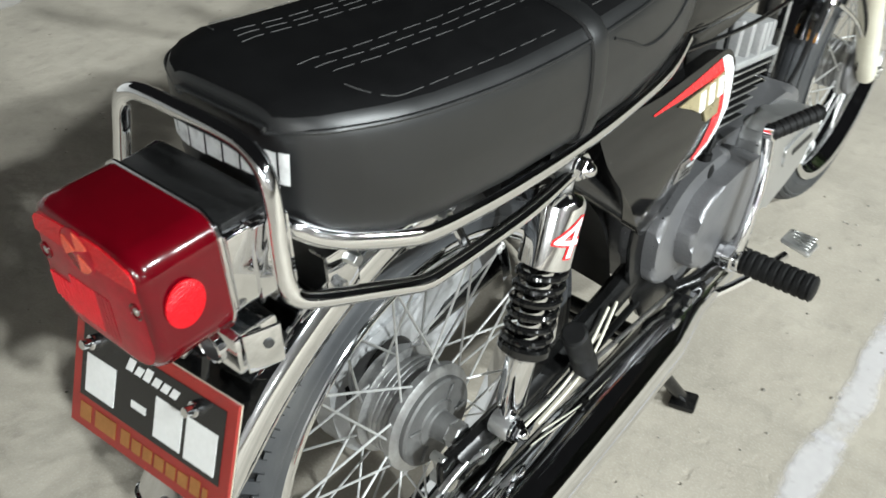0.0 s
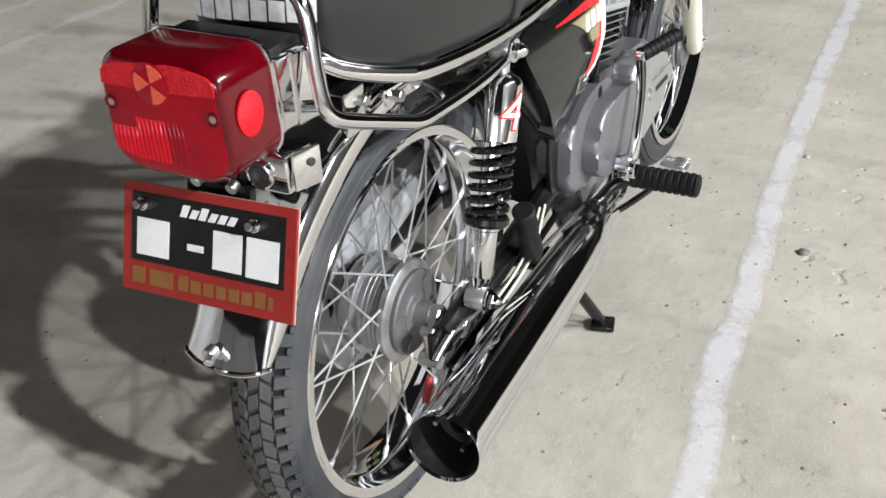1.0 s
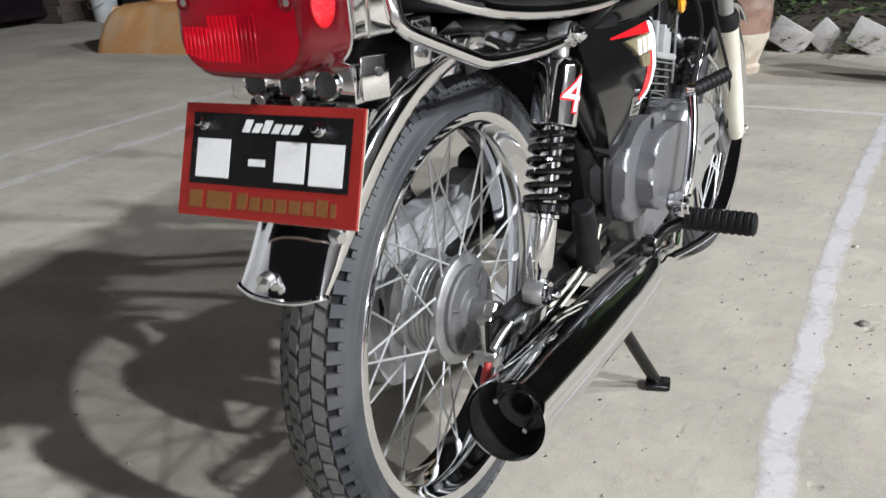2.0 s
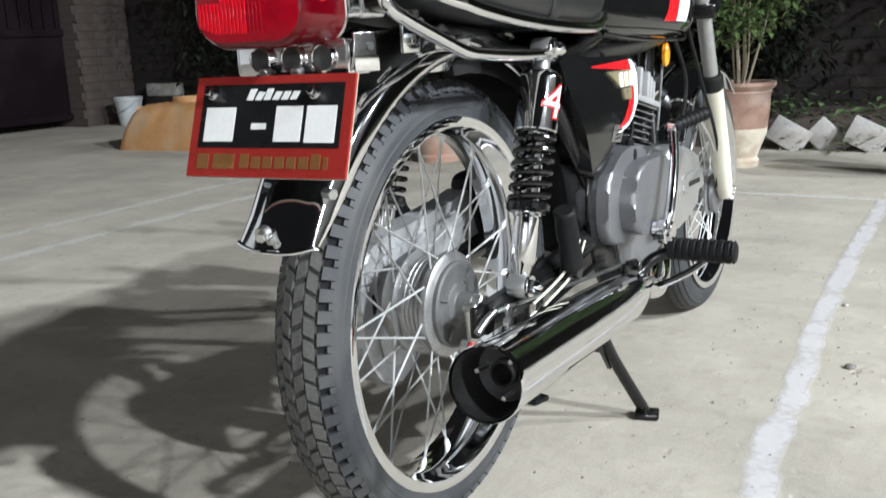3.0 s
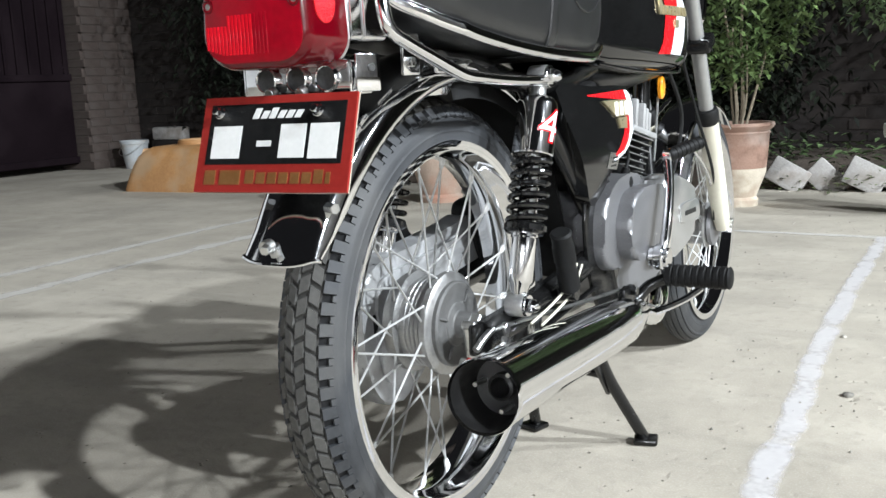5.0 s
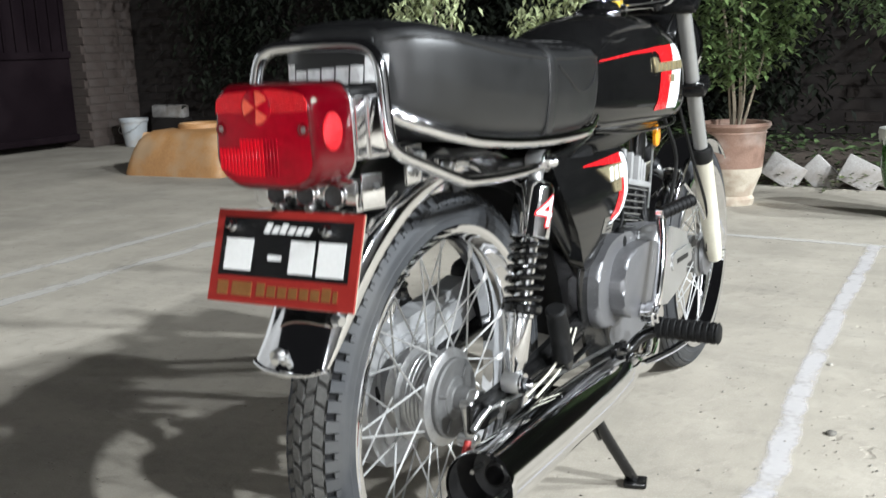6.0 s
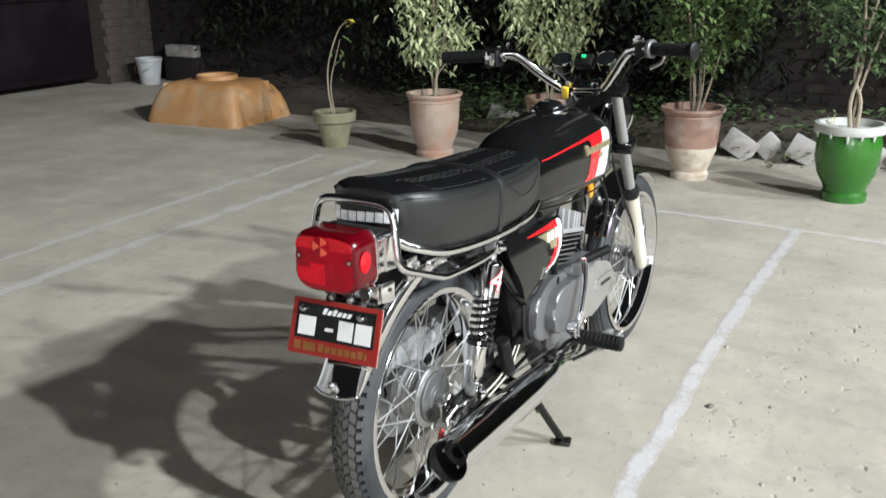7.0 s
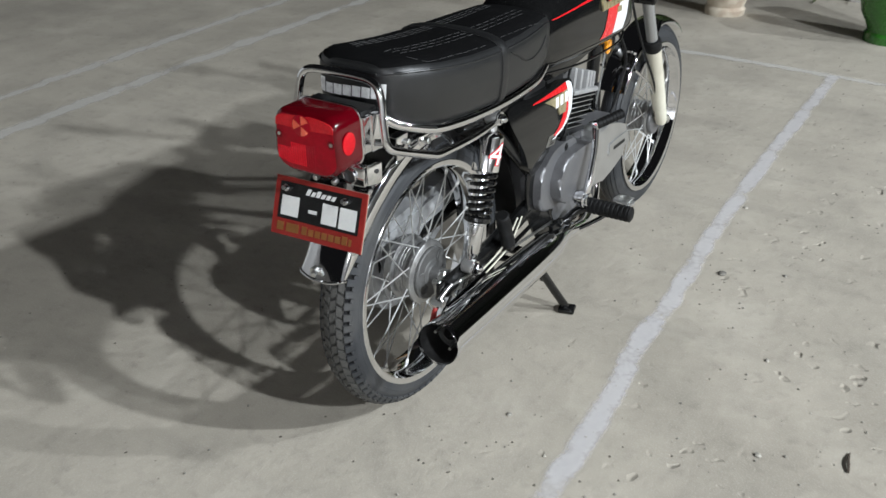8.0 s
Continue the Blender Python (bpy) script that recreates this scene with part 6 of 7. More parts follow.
# ---- shock absorbers
def shock(s):
    top, low = V((s * 0.106, 0.122, 0.647)), V((s * 0.110, 0.026, 0.358))
    ax = (low - top).normalized()
    L = (low - top).length
    at = lambda d: top + ax * d
    bm = lathe(bmesh.new(), at(0.026), ax, [(0, 0.012), (0.004, 0.022), (0.010, 0.0265), (0.014, 0.0275), (0.080, 0.0275), (0.0815, 0.026), (0.078, 0.0245), (0.02, 0.024)], 40)
    body = part("shock_absorber", bm, CHROME, bike, "chrome-shrouded rear shock absorber with black spring")
    part("spring", helix(bmesh.new(), at(0.106), at(0.203), 0.0240, 0.0042, 6.6), BLACK_GLOSS, body, "black coil spring")
    bm = lathe(bmesh.new(), at(0.10), ax, [(0, 0.0), (0, 0.013), (0.105, 0.013), (0.105, 0.0)], 24)
    part("damper_rod", bm, CHROME, body)
    bm = lathe(bmesh.new(), at(0.198), ax, [(0, 0.012), (0, 0.026), (0.003, 0.0285), (0.010, 0.0285), (0.014, 0.024), (0.014, 0.016)], 32)
    part("spring_seat", bm, BLACK_GLOSS, body)
    bm = lathe(bmesh.new(), at(0.100), ax, [(0, 0.012), (0, 0.024), (0.003, 0.026), (0.006, 0.026), (0.008, 0.022), (0.008, 0.016)], 32)
    part("spring_collar", bm, BLACK_GLOSS, body)
    bm = lathe(bmesh.new(), at(0.208), ax, [(0, 0.012), (0.002, 0.0185), (0.008, 0.0185), (0.010, 0.0165), (0.066, 0.0165), (0.070, 0.014), (0.080, 0.011), (0.088, 0.008)], 28)
    part("damper_tube", bm, CHROME, body, "bright damper tube")
    for p in (top, low):
        bm = lathe(bmesh.new(), p - V((s * 0.013, 0, 0)), (s, 0, 0), [(0, 0.006), (0, 0.0145), (0.003, 0.0155), (0.022, 0.0155), (0.025, 0.0145), (0.025, 0.006)], 28)
        if p is top:
            rod(bm, at(0.008), at(0.030), 0.010, 16)
        part("mounting_eye", bm, ALU_BRIGHT, body)
    for p in (top, low):
        bm = rod(bmesh.new(), p + V((s * 0.010, 0, 0)), p + V((s * 0.016, 0, 0)), 0.0145, 24)
        rod(bm, p + V((s * 0.014, 0, 0)), p + V((s * 0.023, 0, 0)), 0.0105, 6)
        lathe(bm, p + V((s * 0.022, 0, 0)), (s, 0, 0), [(0, 0.0085), (0.004, 0.0075), (0.008, 0.004), (0.009, 0)], 18)
        part("dome_nut", bm, CHROME, body)
    return body, at, ax


right_shock, shock_at, shock_ax = shock(1)
shock(-1)


def numeral(char, size, offset, lift, material, name):
    """A numeral wrapped on the shroud."""
    cu = bpy.data.curves.new("numeral", "FONT")
    cu.body, cu.size, cu.align_x, cu.align_y, cu.offset = char, size, "CENTER", "CENTER", offset
    cu.resolution_u, cu.shear = 4, 0.15
    ob = bpy.data.objects.new("numeral", cu)
    scene.collection.objects.link(ob)
    me = bpy.data.meshes.new_from_object(ob)
    bpy.data.objects.remove(ob)
    bm = bmesh.new()
    bm.from_mesh(me)
    bpy.data.meshes.remove(me)
    bmesh.ops.triangulate(bm, faces=bm.faces)
    bmesh.ops.subdivide_edges(bm, edges=[e for e in bm.edges if e.calc_length() > 0.008], cuts=2)
    up = -shock_ax
    ref = V((0.883, -0.469, 0))
    ref = (ref - up * ref.dot(up)).normalized()
    tan = up.cross(ref)
    o = shock_at(0.072)
    for v in bm.verts:
        a = v.co.x / 0.0275
        v.co = o + up * v.co.y + (0.0275 + lift) * (math.cos(a) * ref + math.sin(a) * tan)
    return part(name, bm, material, right_shock)


numeral("4", 0.062, 0.0022, 0.0006, RED_PAINT, "numeral_outline")
numeral("4", 0.062, 0.0, 0.0011, WHITE_DECAL, "numeral")

# ---- silencer and exhaust pipe
TIP, FRONT = V((0.168, -0.187, 0.307)), V((0.128, 0.43, 0.256))
ax = (FRONT - TIP).normalized()
LEN = (FRONT - TIP).length
bm = lathe(bmesh.new(), TIP, ax, [(0.004, 0.0405), (0.0, 0.0425), (0.003, 0.0435), (0.012, 0.0432), (0.03, 0.0420), (0.20, 0.0412), (0.40, 0.0395), (LEN - 0.10, 0.0380), (LEN - 0.03, 0.0285), (LEN, 0.022), (LEN + 0.02, 0.020)], 56)
silencer = part("silencer", bm, CHROME, bike, "long polished chrome silencer")
bm = lathe(bmesh.new(), TIP, ax, [(0.004, 0.0406), (0.030, 0.0370), (0.060, 0.034), (0.062, 0.016), (0.050, 0.0155), (0.048, 0.012), (0.09, 0.011), (0.09, 0)], 40)
part("outlet", bm, OUTLET, silencer, "sooty black outlet")
bm = bmesh.new()
u0 = V((1, 0, 0)).cross(ax).normalized()
w0 = ax.cross(u0)
for q in (40, 160, 280):
    o = TIP + ax * 0.035 + 0.0245 * (math.cos(radians(q)) * u0 + math.sin(radians(q)) * w0)
    part("baffle_screw", rod(bmesh.new(), o + ax * 0.028, o - ax * 0.002, 0.003, 8), STEEL, silencer)
pipe = [FRONT, FRONT + V((-0.006, 0.06, -0.014)), V((0.105, 0.60, 0.215)), V((0.075, 0.72, 0.225)), V((0.05, 0.775, 0.30)), V((0.045, 0.790, 0.38)), V((0.03, 0.775, 0.43)), V((0.01, 0.71, 0.452))]
tube("exhaust_pipe", pipe, 0.019, CHROME, bike, "chrome exhaust pipe", 8, 18)
bm = block(bmesh.new(), (0.126, 0.395, 0.292), (0.012, 0.05, 0.03), 0.003)
rod(bm, (0.118, 0.40, 0.300), (0.142, 0.40, 0.300), 0.008, 6)
part("silencer_bracket", bm, BLACK_FRAME, bike)

# ---- rear brake rod with a red sleeve
tube("brake_rod", [(0.112, 0.40, 0.30), (0.110, 0.2, 0.318), (0.106, 0.02, 0.335), (0.100, -0.03, 0.336)], 0.0032, STEEL, bike, "", 5, 8)
tube("brake_spring", [(0.100, -0.028, 0.338), (0.098, -0.050, 0.330), (0.096, -0.066, 0.320)], 0.0048, STEEL, bike, "", 4, 10)
part("adjuster_sleeve", sweep(bmesh.new(), [(0.1035, -0.094, 0.318), (0.104, -0.101, 0.306), (0.104, -0.109, 0.290)], [0.0045, 0.0058, 0.0045], 10, 5), RED_SLEEVE, bike, "red rubber brake adjuster sleeve")
tube("torque_rod", [(0.094, -0.03, 0.285), (0.098, 0.12, 0.30), (0.092, 0.34, 0.315)], 0.006, BLACK_FRAME, bike, "", 4, 8, 0.5)
tube("cable", [(0.112, 0.06, 0.325), (0.118, 0.12, 0.340), (0.114, 0.18, 0.352), (0.10, 0.25, 0.37)], 0.0019, FORK_CREAM, bike, "pale cable", 6, 8)
tube("cable", [(0.118, 0.08, 0.318), (0.122, 0.15, 0.335), (0.116, 0.20, 0.345), (0.10, 0.27, 0.365)], 0.0019, FORK_CREAM, bike, "pale cable", 6, 8)

# ---- engine
eng = part("engine", slab(bmesh.new(), smooth_outline([(0.36, 0.46), (0.44, 0.475), (0.60, 0.46), (0.80, 0.44), (0.835, 0.385), (0.80, 0.32), (0.66, 0.265), (0.48, 0.255), (0.385, 0.30), (0.35, 0.38)], 4), -0.10, 0.085, 0.014, 3), ALU, bike, "grey cast aluminium engine casing")
out = smooth_outline([(0.385, 0.425), (0.425, 0.460), (0.530, 0.460), (0.575, 0.440), (0.578, 0.385), (0.545, 0.352), (0.470, 0.340), (0.405, 0.352), (0.382, 0.385)], 4)
part("clutch_cover", slab(bmesh.new(), out, 0.080, 0.140, 0.0085, 3), ALU, eng, "rounded clutch cover")
bm = slab(bmesh.new(), smooth_outline([(0.60, 0.458), (0.70, 0.452), (0.80, 0.415), (0.815, 0.375), (0.78, 0.340), (0.68, 0.315), (0.60, 0.320)], 4), 0.080, 0.128, 0.016, 4)
part("front_cover", bm, ALU_BRIGHT, eng, "bright bevelled generator cover")
part("cover_badge", slab(bmesh.new(), smooth_outline([(0.681, 0.403), (0.740, 0.404), (0.797, 0.402), (0.803, 0.383), (0.806, 0.366), (0.740, 0.366), (0.681, 0.370), (0.681, 0.387)], 2), 0.124, 0.1315, 0.0015), ALU_BRIGHT, eng, "raised bright badge plate")
part("badge_bar", slab(bmesh.new(), [(0.705, 0.389), (0.775, 0.388), (0.777, 0.379), (0.706, 0.380)], 0.1312, 0.1324, 0), BLACK_PLASTIC, eng, "dark bar of worn lettering")
part("sump_cover", slab(bmesh.new(), smooth_outline([(0.332, 0.400), (0.345, 0.448), (0.395, 0.480), (0.470, 0.484), (0.520, 0.465), (0.500, 0.370), (0.400, 0.335), (0.345, 0.352)], 4), 0.06, 0.114, 0.0085, 3), ALU, eng)
bm = lathe(bmesh.new(), (0.098, 0.455, 0.462), (0.25, 0, 1), [(0, 0), (0, 0.017), (0.012, 0.0165), (0.020, 0.013), (0.024, 0.008), (0.034, 0.006), (0.034, 0)], 20)
part("cable_boot", bm, GRIP, eng, "black rubber cable boot")
tube("clutch_cable", [(0.105, 0.455, 0.492), (0.104, 0.470, 0.512), (0.085, 0.510, 0.540), (0.060, 0.560, 0.590), (0.040, 0.640, 0.640)], 0.0032, GRIP, eng)
# cylinder with fins, leaning forward, and finned head
lean = radians(11)
cax = V((0, math.sin(lean), math.cos(lean)))
cax2 = V((0, math.cos(lean), -math.sin(lean)))
c0 = V((0.0, 0.588, 0.458))
T = Matrix((V((1, 0, 0)).to_4d(), cax2.to_4d(), cax.to_4d(), (0, 0, 0, 1))).transposed()
T[3][3] = 1
for i in range(3):
    T[3][i] = 0
part("cylinder", block(bmesh.new(), c0 + cax * 0.04 + cax2 * 0.006, (0.108, 0.086, 0.092), 0.01, T), GRIP, eng, "black cylinder core between the fins")
for k in range(7):
    o = c0 + cax * (0.012 + 0.0118 * k) + cax2 * (0.0062 * k - 0.011)
    deep = 0.098 + 0.0053 * k
    part("cylinder_fin", block(bmesh.new(), o, (0.148, deep, 0.0034), 0.0008, T, 1), GRIP, eng, "black fin with a bright worn edge")
    part("fin_edge", block(bmesh.new(), o, (0.1505, deep + 0.0025, 0.0020), 0.0004, T, 1), ALU_BRIGHT, eng)
o = c0 + cax * 0.094 + cax2 * 0.042
part("cylinder_head", block(bmesh.new(), o, (0.148, 0.145, 0.012), 0.004, T), HEAD_ALU, eng, "finned cylinder head")
part("head_core", block(bmesh.new(), o + cax * 0.020, (0.100, 0.110, 0.026), 0.008, T), GRIP, eng)
for k in range(5):
    q = -0.058 + 0.029 * k
    part("head_fin", block(bmesh.new(), o + cax * (0.026 - 0.14 * q) + cax2 * q, (0.146 - 0.3 * abs(q), 0.0125, 0.050), 0.0025, T, 2), HEAD_ALU, eng)
bm = rod(bmesh.new(), o + cax * 0.02, o + cax * 0.075, 0.010, 12)
part("spark_plug_cap", bm, BLACK_PLASTIC, eng)
tube("ignition_lead", [o + cax * 0.072, o + cax * 0.095 + V((0.01, 0.02, 0)), V((0.03, 0.72, 0.645)), V((0.02, 0.66, 0.66))], 0.0035, BLACK_PLASTIC, eng)
bm = rod(bmesh.new(), (0.03, 0.47, 0.505), (0.03, 0.56, 0.50), 0.024, 18)
rod(bm, (0.055, 0.485, 0.49), (0.095, 0.485, 0.475), 0.017, 14)
rod(bm, (0.03, 0.505, 0.47), (0.03, 0.505, 0.56), 0.019, 16)
part("carburettor", bm, BLACK_PLASTIC, eng)
bm = rod(bmesh.new(), (0.088, 0.44, 0.455), (0.125, 0.42, 0.44), 0.007, 8)
part("oil_pump_nipple", bm, BLACK_PLASTIC, eng)
tube("oil_hose", [(0.10, 0.43, 0.45), (0.098, 0.40, 0.47), (0.09, 0.36, 0.50), (0.08, 0.33, 0.54)], 0.005, BLACK_PLASTIC, eng)

# ---- kick starter
bm = rod(bmesh.new(), (0.140, 0.470, 0.345), (0.174, 0.470, 0.345), 0.017, 20)
rod(bm, (0.150, 0.470, 0.345), (0.166, 0.470, 0.345), 0.022, 20)
sweep(bm, [(0.163, 0.470, 0.350), (0.166, 0.480, 0.39), (0.162, 0.510, 0.455), (0.152, 0.530, 0.505)], [0.0105, 0.0085, 0.0075, 0.0085], 10, 6)
rod(bm, (0.146, 0.532, 0.506), (0.160, 0.532, 0.508), 0.012, 14)
kick = part("kick_starter", bm, CHROME, bike, "steel kick starter lever")


def ribbed(p0, p1, r, ribs, name, parent, label):
    d = V(p1) - V(p0)
    prof = [(0, 0), (0, r * 0.8), (0.003, r)]
    for k in range(ribs):
        a, b = 0.006 + (d.length - 0.010) * k / ribs, 0.006 + (d.length - 0.010) * (k + 1) / ribs
        prof += [(a, r), (a + (b - a) * 0.55, r), (a + (b - a) * 0.66, r * 0.92), (b - (b - a) * 0.10, r * 0.92)]
    prof += [(d.length - 0.003, r), (d.length, r * 0.8), (d.length, 0)]
    return part(name, lathe(bmesh.new(), p0, d, prof, 20), GRIP, parent, label)


ribbed((0.152, 0.530, 0.507), (0.192, 0.592, 0.526), 0.0115, 7, "pedal_rubber", kick, "ribbed black rubber")

# ---- foot pegs, brake pedal, stand
for s in (1, -1):
    bm = sweep(bmesh.new(), [(s * 0.085, 0.44, 0.262), (s * 0.105, 0.49, 0.262), (s * 0.125, 0.515, 0.285), (s * 0.165, 0.525, 0.303)], 0.0105, 10, 6)
    peg = part("footpeg_arm", bm, BLACK_FRAME, bike)
    p = ribbed((s * 0.150, 0.525, 0.303), (s * 0.262, 0.525, 0.304), 0.0195, 9, "footpeg_rubber", peg, "ribbed black footpeg rubber")
    bm = rod(bmesh.new(), (s * 0.108, 0.165, 0.345), (s * 0.135, 0.165, 0.345), 0.011, 12)
    sweep(bm, [(s * 0.085, 0.22, 0.34), (s * 0.10, 0.19, 0.338), (s * 0.122, 0.168, 0.345)], 0.010, 10, 4)
    pp = part("pillion_peg_bracket", bm, BLACK_FRAME, bike)
    ribbed((s * 0.125, 0.163, 0.352), (s * 0.132, 0.118, 0.440), 0.0155, 2, "pillion_peg_rubber", pp, "folded black pillion footpeg")
bm = sweep(bmesh.new(), [(0.110, 0.45, 0.255), (0.130, 0.50, 0.24), (0.160, 0.58, 0.245), (0.180, 0.635, 0.258)], 0.0065, 8, 6)
pedal = part("brake_pedal", bm, CHROME, bike, "chrome brake pedal")
part("pedal_pad", block(bmesh.new(), (0.187, 0.664, 0.266), (0.048, 0.045, 0.010), 0.004, pose(0, 0, 0, -10, 12, 0)), ALU_BRIGHT, pedal)
bm = bmesh.new()
for k in range(5):
    block(bm, (0.187, 0.648 + 0.008 * k, 0.272), (0.040, 0.004, 0.004), 0.001, segs=1)
part("pad_rib", bm, STEEL, pedal)
stand = part("centre_stand", rod(bmesh.new(), (-0.085, 0.40, 0.200), (0.085, 0.40, 0.200), 0.012, 12), BLACK_FRAME, bike, "black tubular centre stand, lowered")
for s, fx, fy in ((1, 0.116, 0.512), (-1, -0.092, 0.50)):
    bm = sweep(bmesh.new(), [(s * 0.068, 0.405, 0.195), (s * 0.078, 0.44, 0.13), (fx * 0.98, fy - 0.005, 0.012)], 0.0105, 10, 5)
    part("stand_leg", bm, BLACK_FRAME, stand)
    part("stand_foot", block(bmesh.new(), (fx + s * 0.002, fy - 0.004, 0.006), (0.042, 0.040, 0.011), 0.004, pose(0, 0, 0, 0, 0, 15 * s)), BLACK_FRAME, stand)
tube("stand_brace", [(0.082, 0.435, 0.140), (0.0, 0.43, 0.150), (-0.082, 0.435, 0.140)], 0.009, BLACK_FRAME, stand, "", 3)
part("stand_web", slab(bmesh.new(), [(0.37, 0.19), (0.43, 0.19), (0.46, 0.12), (0.45, 0.10)], 0.066, 0.074, 0.002), BLACK_FRAME, stand)

# ---- front fork and mudguard
FA = V((0, 0.455, -0.890)).normalized()


def fork_at(s, d):
    return V((s * 0.070, 0.920, 0.878)) + FA * d


for s in (1, -1):
    leg = part("fork_leg", lathe(bmesh.new(), fork_at(s, 0.0), FA, [(0, 0), (0, 0.016), (0.37, 0.016), (0.37, 0)], 24), STANCHION, bike, "cream grey fork stanchion")
    bm = lathe(bmesh.new(), fork_at(s, 0.375), FA, [(0, 0.016), (0, 0.0225), (0.02, 0.0230), (0.18, 0.0220), (0.27, 0.0195), (0.30, 0.016), (0.30, 0)], 28)
    part("fork_slider", bm, FORK_CREAM, leg, "cream painted fork slider")
    bm = lathe(bmesh.new(), fork_at(s, 0.350), FA, [(0, 0.016), (0.002, 0.022), (0.010, 0.0255), (0.030, 0.0255), (0.036, 0.0235), (0.036, 0.016)], 28)
    part("dust_seal", bm, BLACK_PLASTIC, leg)
    bm = rod(bmesh.new(), fork_at(s, 0.66) + V((0, 0.02, 0)), fork_at(s, 0.66) + V((s * 0.022, 0.02, 0)), 0.008, 12)
    part("axle_lug", bm, STEEL, leg)
    bm = lathe(bmesh.new(), fork_at(s, -0.006), FA, [(0, 0), (0, 0.014), (0.004, 0.016), (0.012, 0.016)], 20)
    part("fork_cap", bm, CHROME, leg)
    tube("mudguard_stay", [fork_at(s, 0.40) + V((-s * 0.01, 0, 0)), V((s * 0.06, 1.13, 0.55)), V((s * 0.048, 1.20, 0.585))], 0.005, CHROME)
    tube("mudguard_stay", [fork_at(s, 0.62) + V((-s * 0.004, 0.0, 0)), V((s * 0.062, 1.12, 0.42)), V((s * 0.05, 1.02, 0.49))], 0.004, CHROME)
bm = block(bmesh.new(), fork_at(0, 0.005), (0.205, 0.052, 0.022), 0.007, Matrix.Rotation(radians(27), 4, "X"))
part("top_yoke", bm, BLACK_FRAME, bike)
bm = block(bmesh.new(), fork_at(0, 0.195), (0.205, 0.055, 0.030), 0.008, Matrix.Rotation(radians(27), 4, "X"))
part("lower_yoke", bm, BLACK_FRAME, bike)
for s in (1, -1):
    o = fork_at(s, 0.195)
    part("clamp_bolt", rod(bmesh.new(), o + V((s * 0.012, -0.018, 0)), o + V((s * 0.030, -0.018, 0)), 0.0075, 10), CHROME, bike)
part("front_mudguard", arch((0, 1.238, 0.281), 0.304, 0.042, -40, 60, 0.016, corner=0.014, crown=0.006), CHROME, bike, "chrome front mudguard", 50)
bm = rod(bmesh.new(), (-0.09, 1.238, 0.281), (0.09, 1.238, 0.281), 0.007, 10)
part("front_axle", bm, STEEL, bike)
bm = lathe(bmesh.new(), (0, 1.238, 0.281), (1, 0, 0), [(0.038, 0.046), (0.042, 0.050), (0.050, 0.048), (0.054, 0.030), (0.060, 0.014), (0.06, 0)], 36)
part("front_brake_panel", bm, ALU, bike)
tube("brake_cable", [(0.058, 1.20, 0.30), (0.072, 1.13, 0.42), (0.062, 1.03, 0.56), (0.045, 0.96, 0.72), (0.06, 0.95, 0.86), (0.13, 0.86, 0.955)], 0.0035, BLACK_PLASTIC, bike, "black control cable", 8, 8)
tube("speedometer_cable", [(-0.055, 1.21, 0.31), (-0.07, 1.10, 0.46), (-0.05, 1.0, 0.66), (-0.06, 0.98, 0.90)], 0.0035, BLACK_PLASTIC, bike, "", 8, 8)
for s in (1, -1):
    bm = lathe(bmesh.new(), (s * 0.055, 0.800, 0.618), (s, 0.12, 0), [(0, 0), (0, 0.017), (0.006, 0.018), (0.010, 0.014), (0.011, 0)], 24)
    bmesh.ops.transform(bm, matrix=Matrix.Translation((0, 0, 0.618)) @ Matrix.Diagonal((1, 0.99, 1.25, 1)) @ Matrix.Translation((0, 0, -0.618)), verts=bm.verts)
    part("amber_reflector", bm, AMBER, bike, "oval amber side reflector")
tube("cable", [(0.05, 0.80, 0.60), (0.055, 0.77, 0.53), (0.06, 0.74, 0.48)], 0.0025, STEEL, bike, "", 4, 8)
tube("cable", [(0.055, 0.84, 0.66), (0.068, 0.90, 0.56), (0.06, 0.87, 0.45), (0.055, 0.82, 0.40)], 0.004, BLACK_PLASTIC, bike, "", 6, 8)

# ---- handlebar, gauges, controls
bar = [(-0.362, 0.735, 0.958), (-0.24, 0.765, 0.966), (-0.200, 0.775, 0.972), (-0.168, 0.792, 0.968), (-0.118, 0.840, 0.915), (-0.082, 0.872, 0.884), (-0.058, 0.880, 0.876), (0.036, 0.880, 0.880), (0.060, 0.874, 0.892), (0.092, 0.845, 0.930), (0.138, 0.800, 0.982), (0.168, 0.785, 0.998), (0.205, 0.772, 1.003), (0.325, 0.738, 1.006)]
tube("handlebar", bar, 0.0120, CHROME, bike, "wide bent chrome handlebar", 8, 14)
ribbed((-0.250, 0.763, 0.966), (-0.368, 0.733, 0.958), 0.0165, 16, "left_grip", bike, "black rubber grip")
ribbed((0.212, 0.770, 1.003), (0.332, 0.736, 1.006), 0.0165, 16, "right_grip", bike, "black rubber throttle grip")
bm = lathe(bmesh.new(), (0.329, 0.737, 1.006), (0.96, -0.27, 0.02), [(0, 0.019), (0.002, 0.0215), (0.006, 0.0215), (0.009, 0.016), (0.010, 0)], 24)
part("bar_end", bm, BLACK_PLASTIC, bike, "black bar end plug")
bm = lathe(bmesh.new(), (0.208, 0.771, 1.003), (0.96, -0.27, 0.02), [(0, 0.012), (0, 0.021), (0.003, 0.0235), (0.011, 0.0235), (0.014, 0.020), (0.014, 0.012)], 28)
part("throttle_collar", bm, ALU, bike, "bright metal throttle collar")
bm = block(bmesh.new(), (-0.226, 0.772, 0.962), (0.044, 0.042, 0.046), 0.008, pose(0, 0, 0, 0, 4, -12))
block(bm, (-0.235, 0.752, 0.945), (0.016, 0.016, 0.02), 0.003)
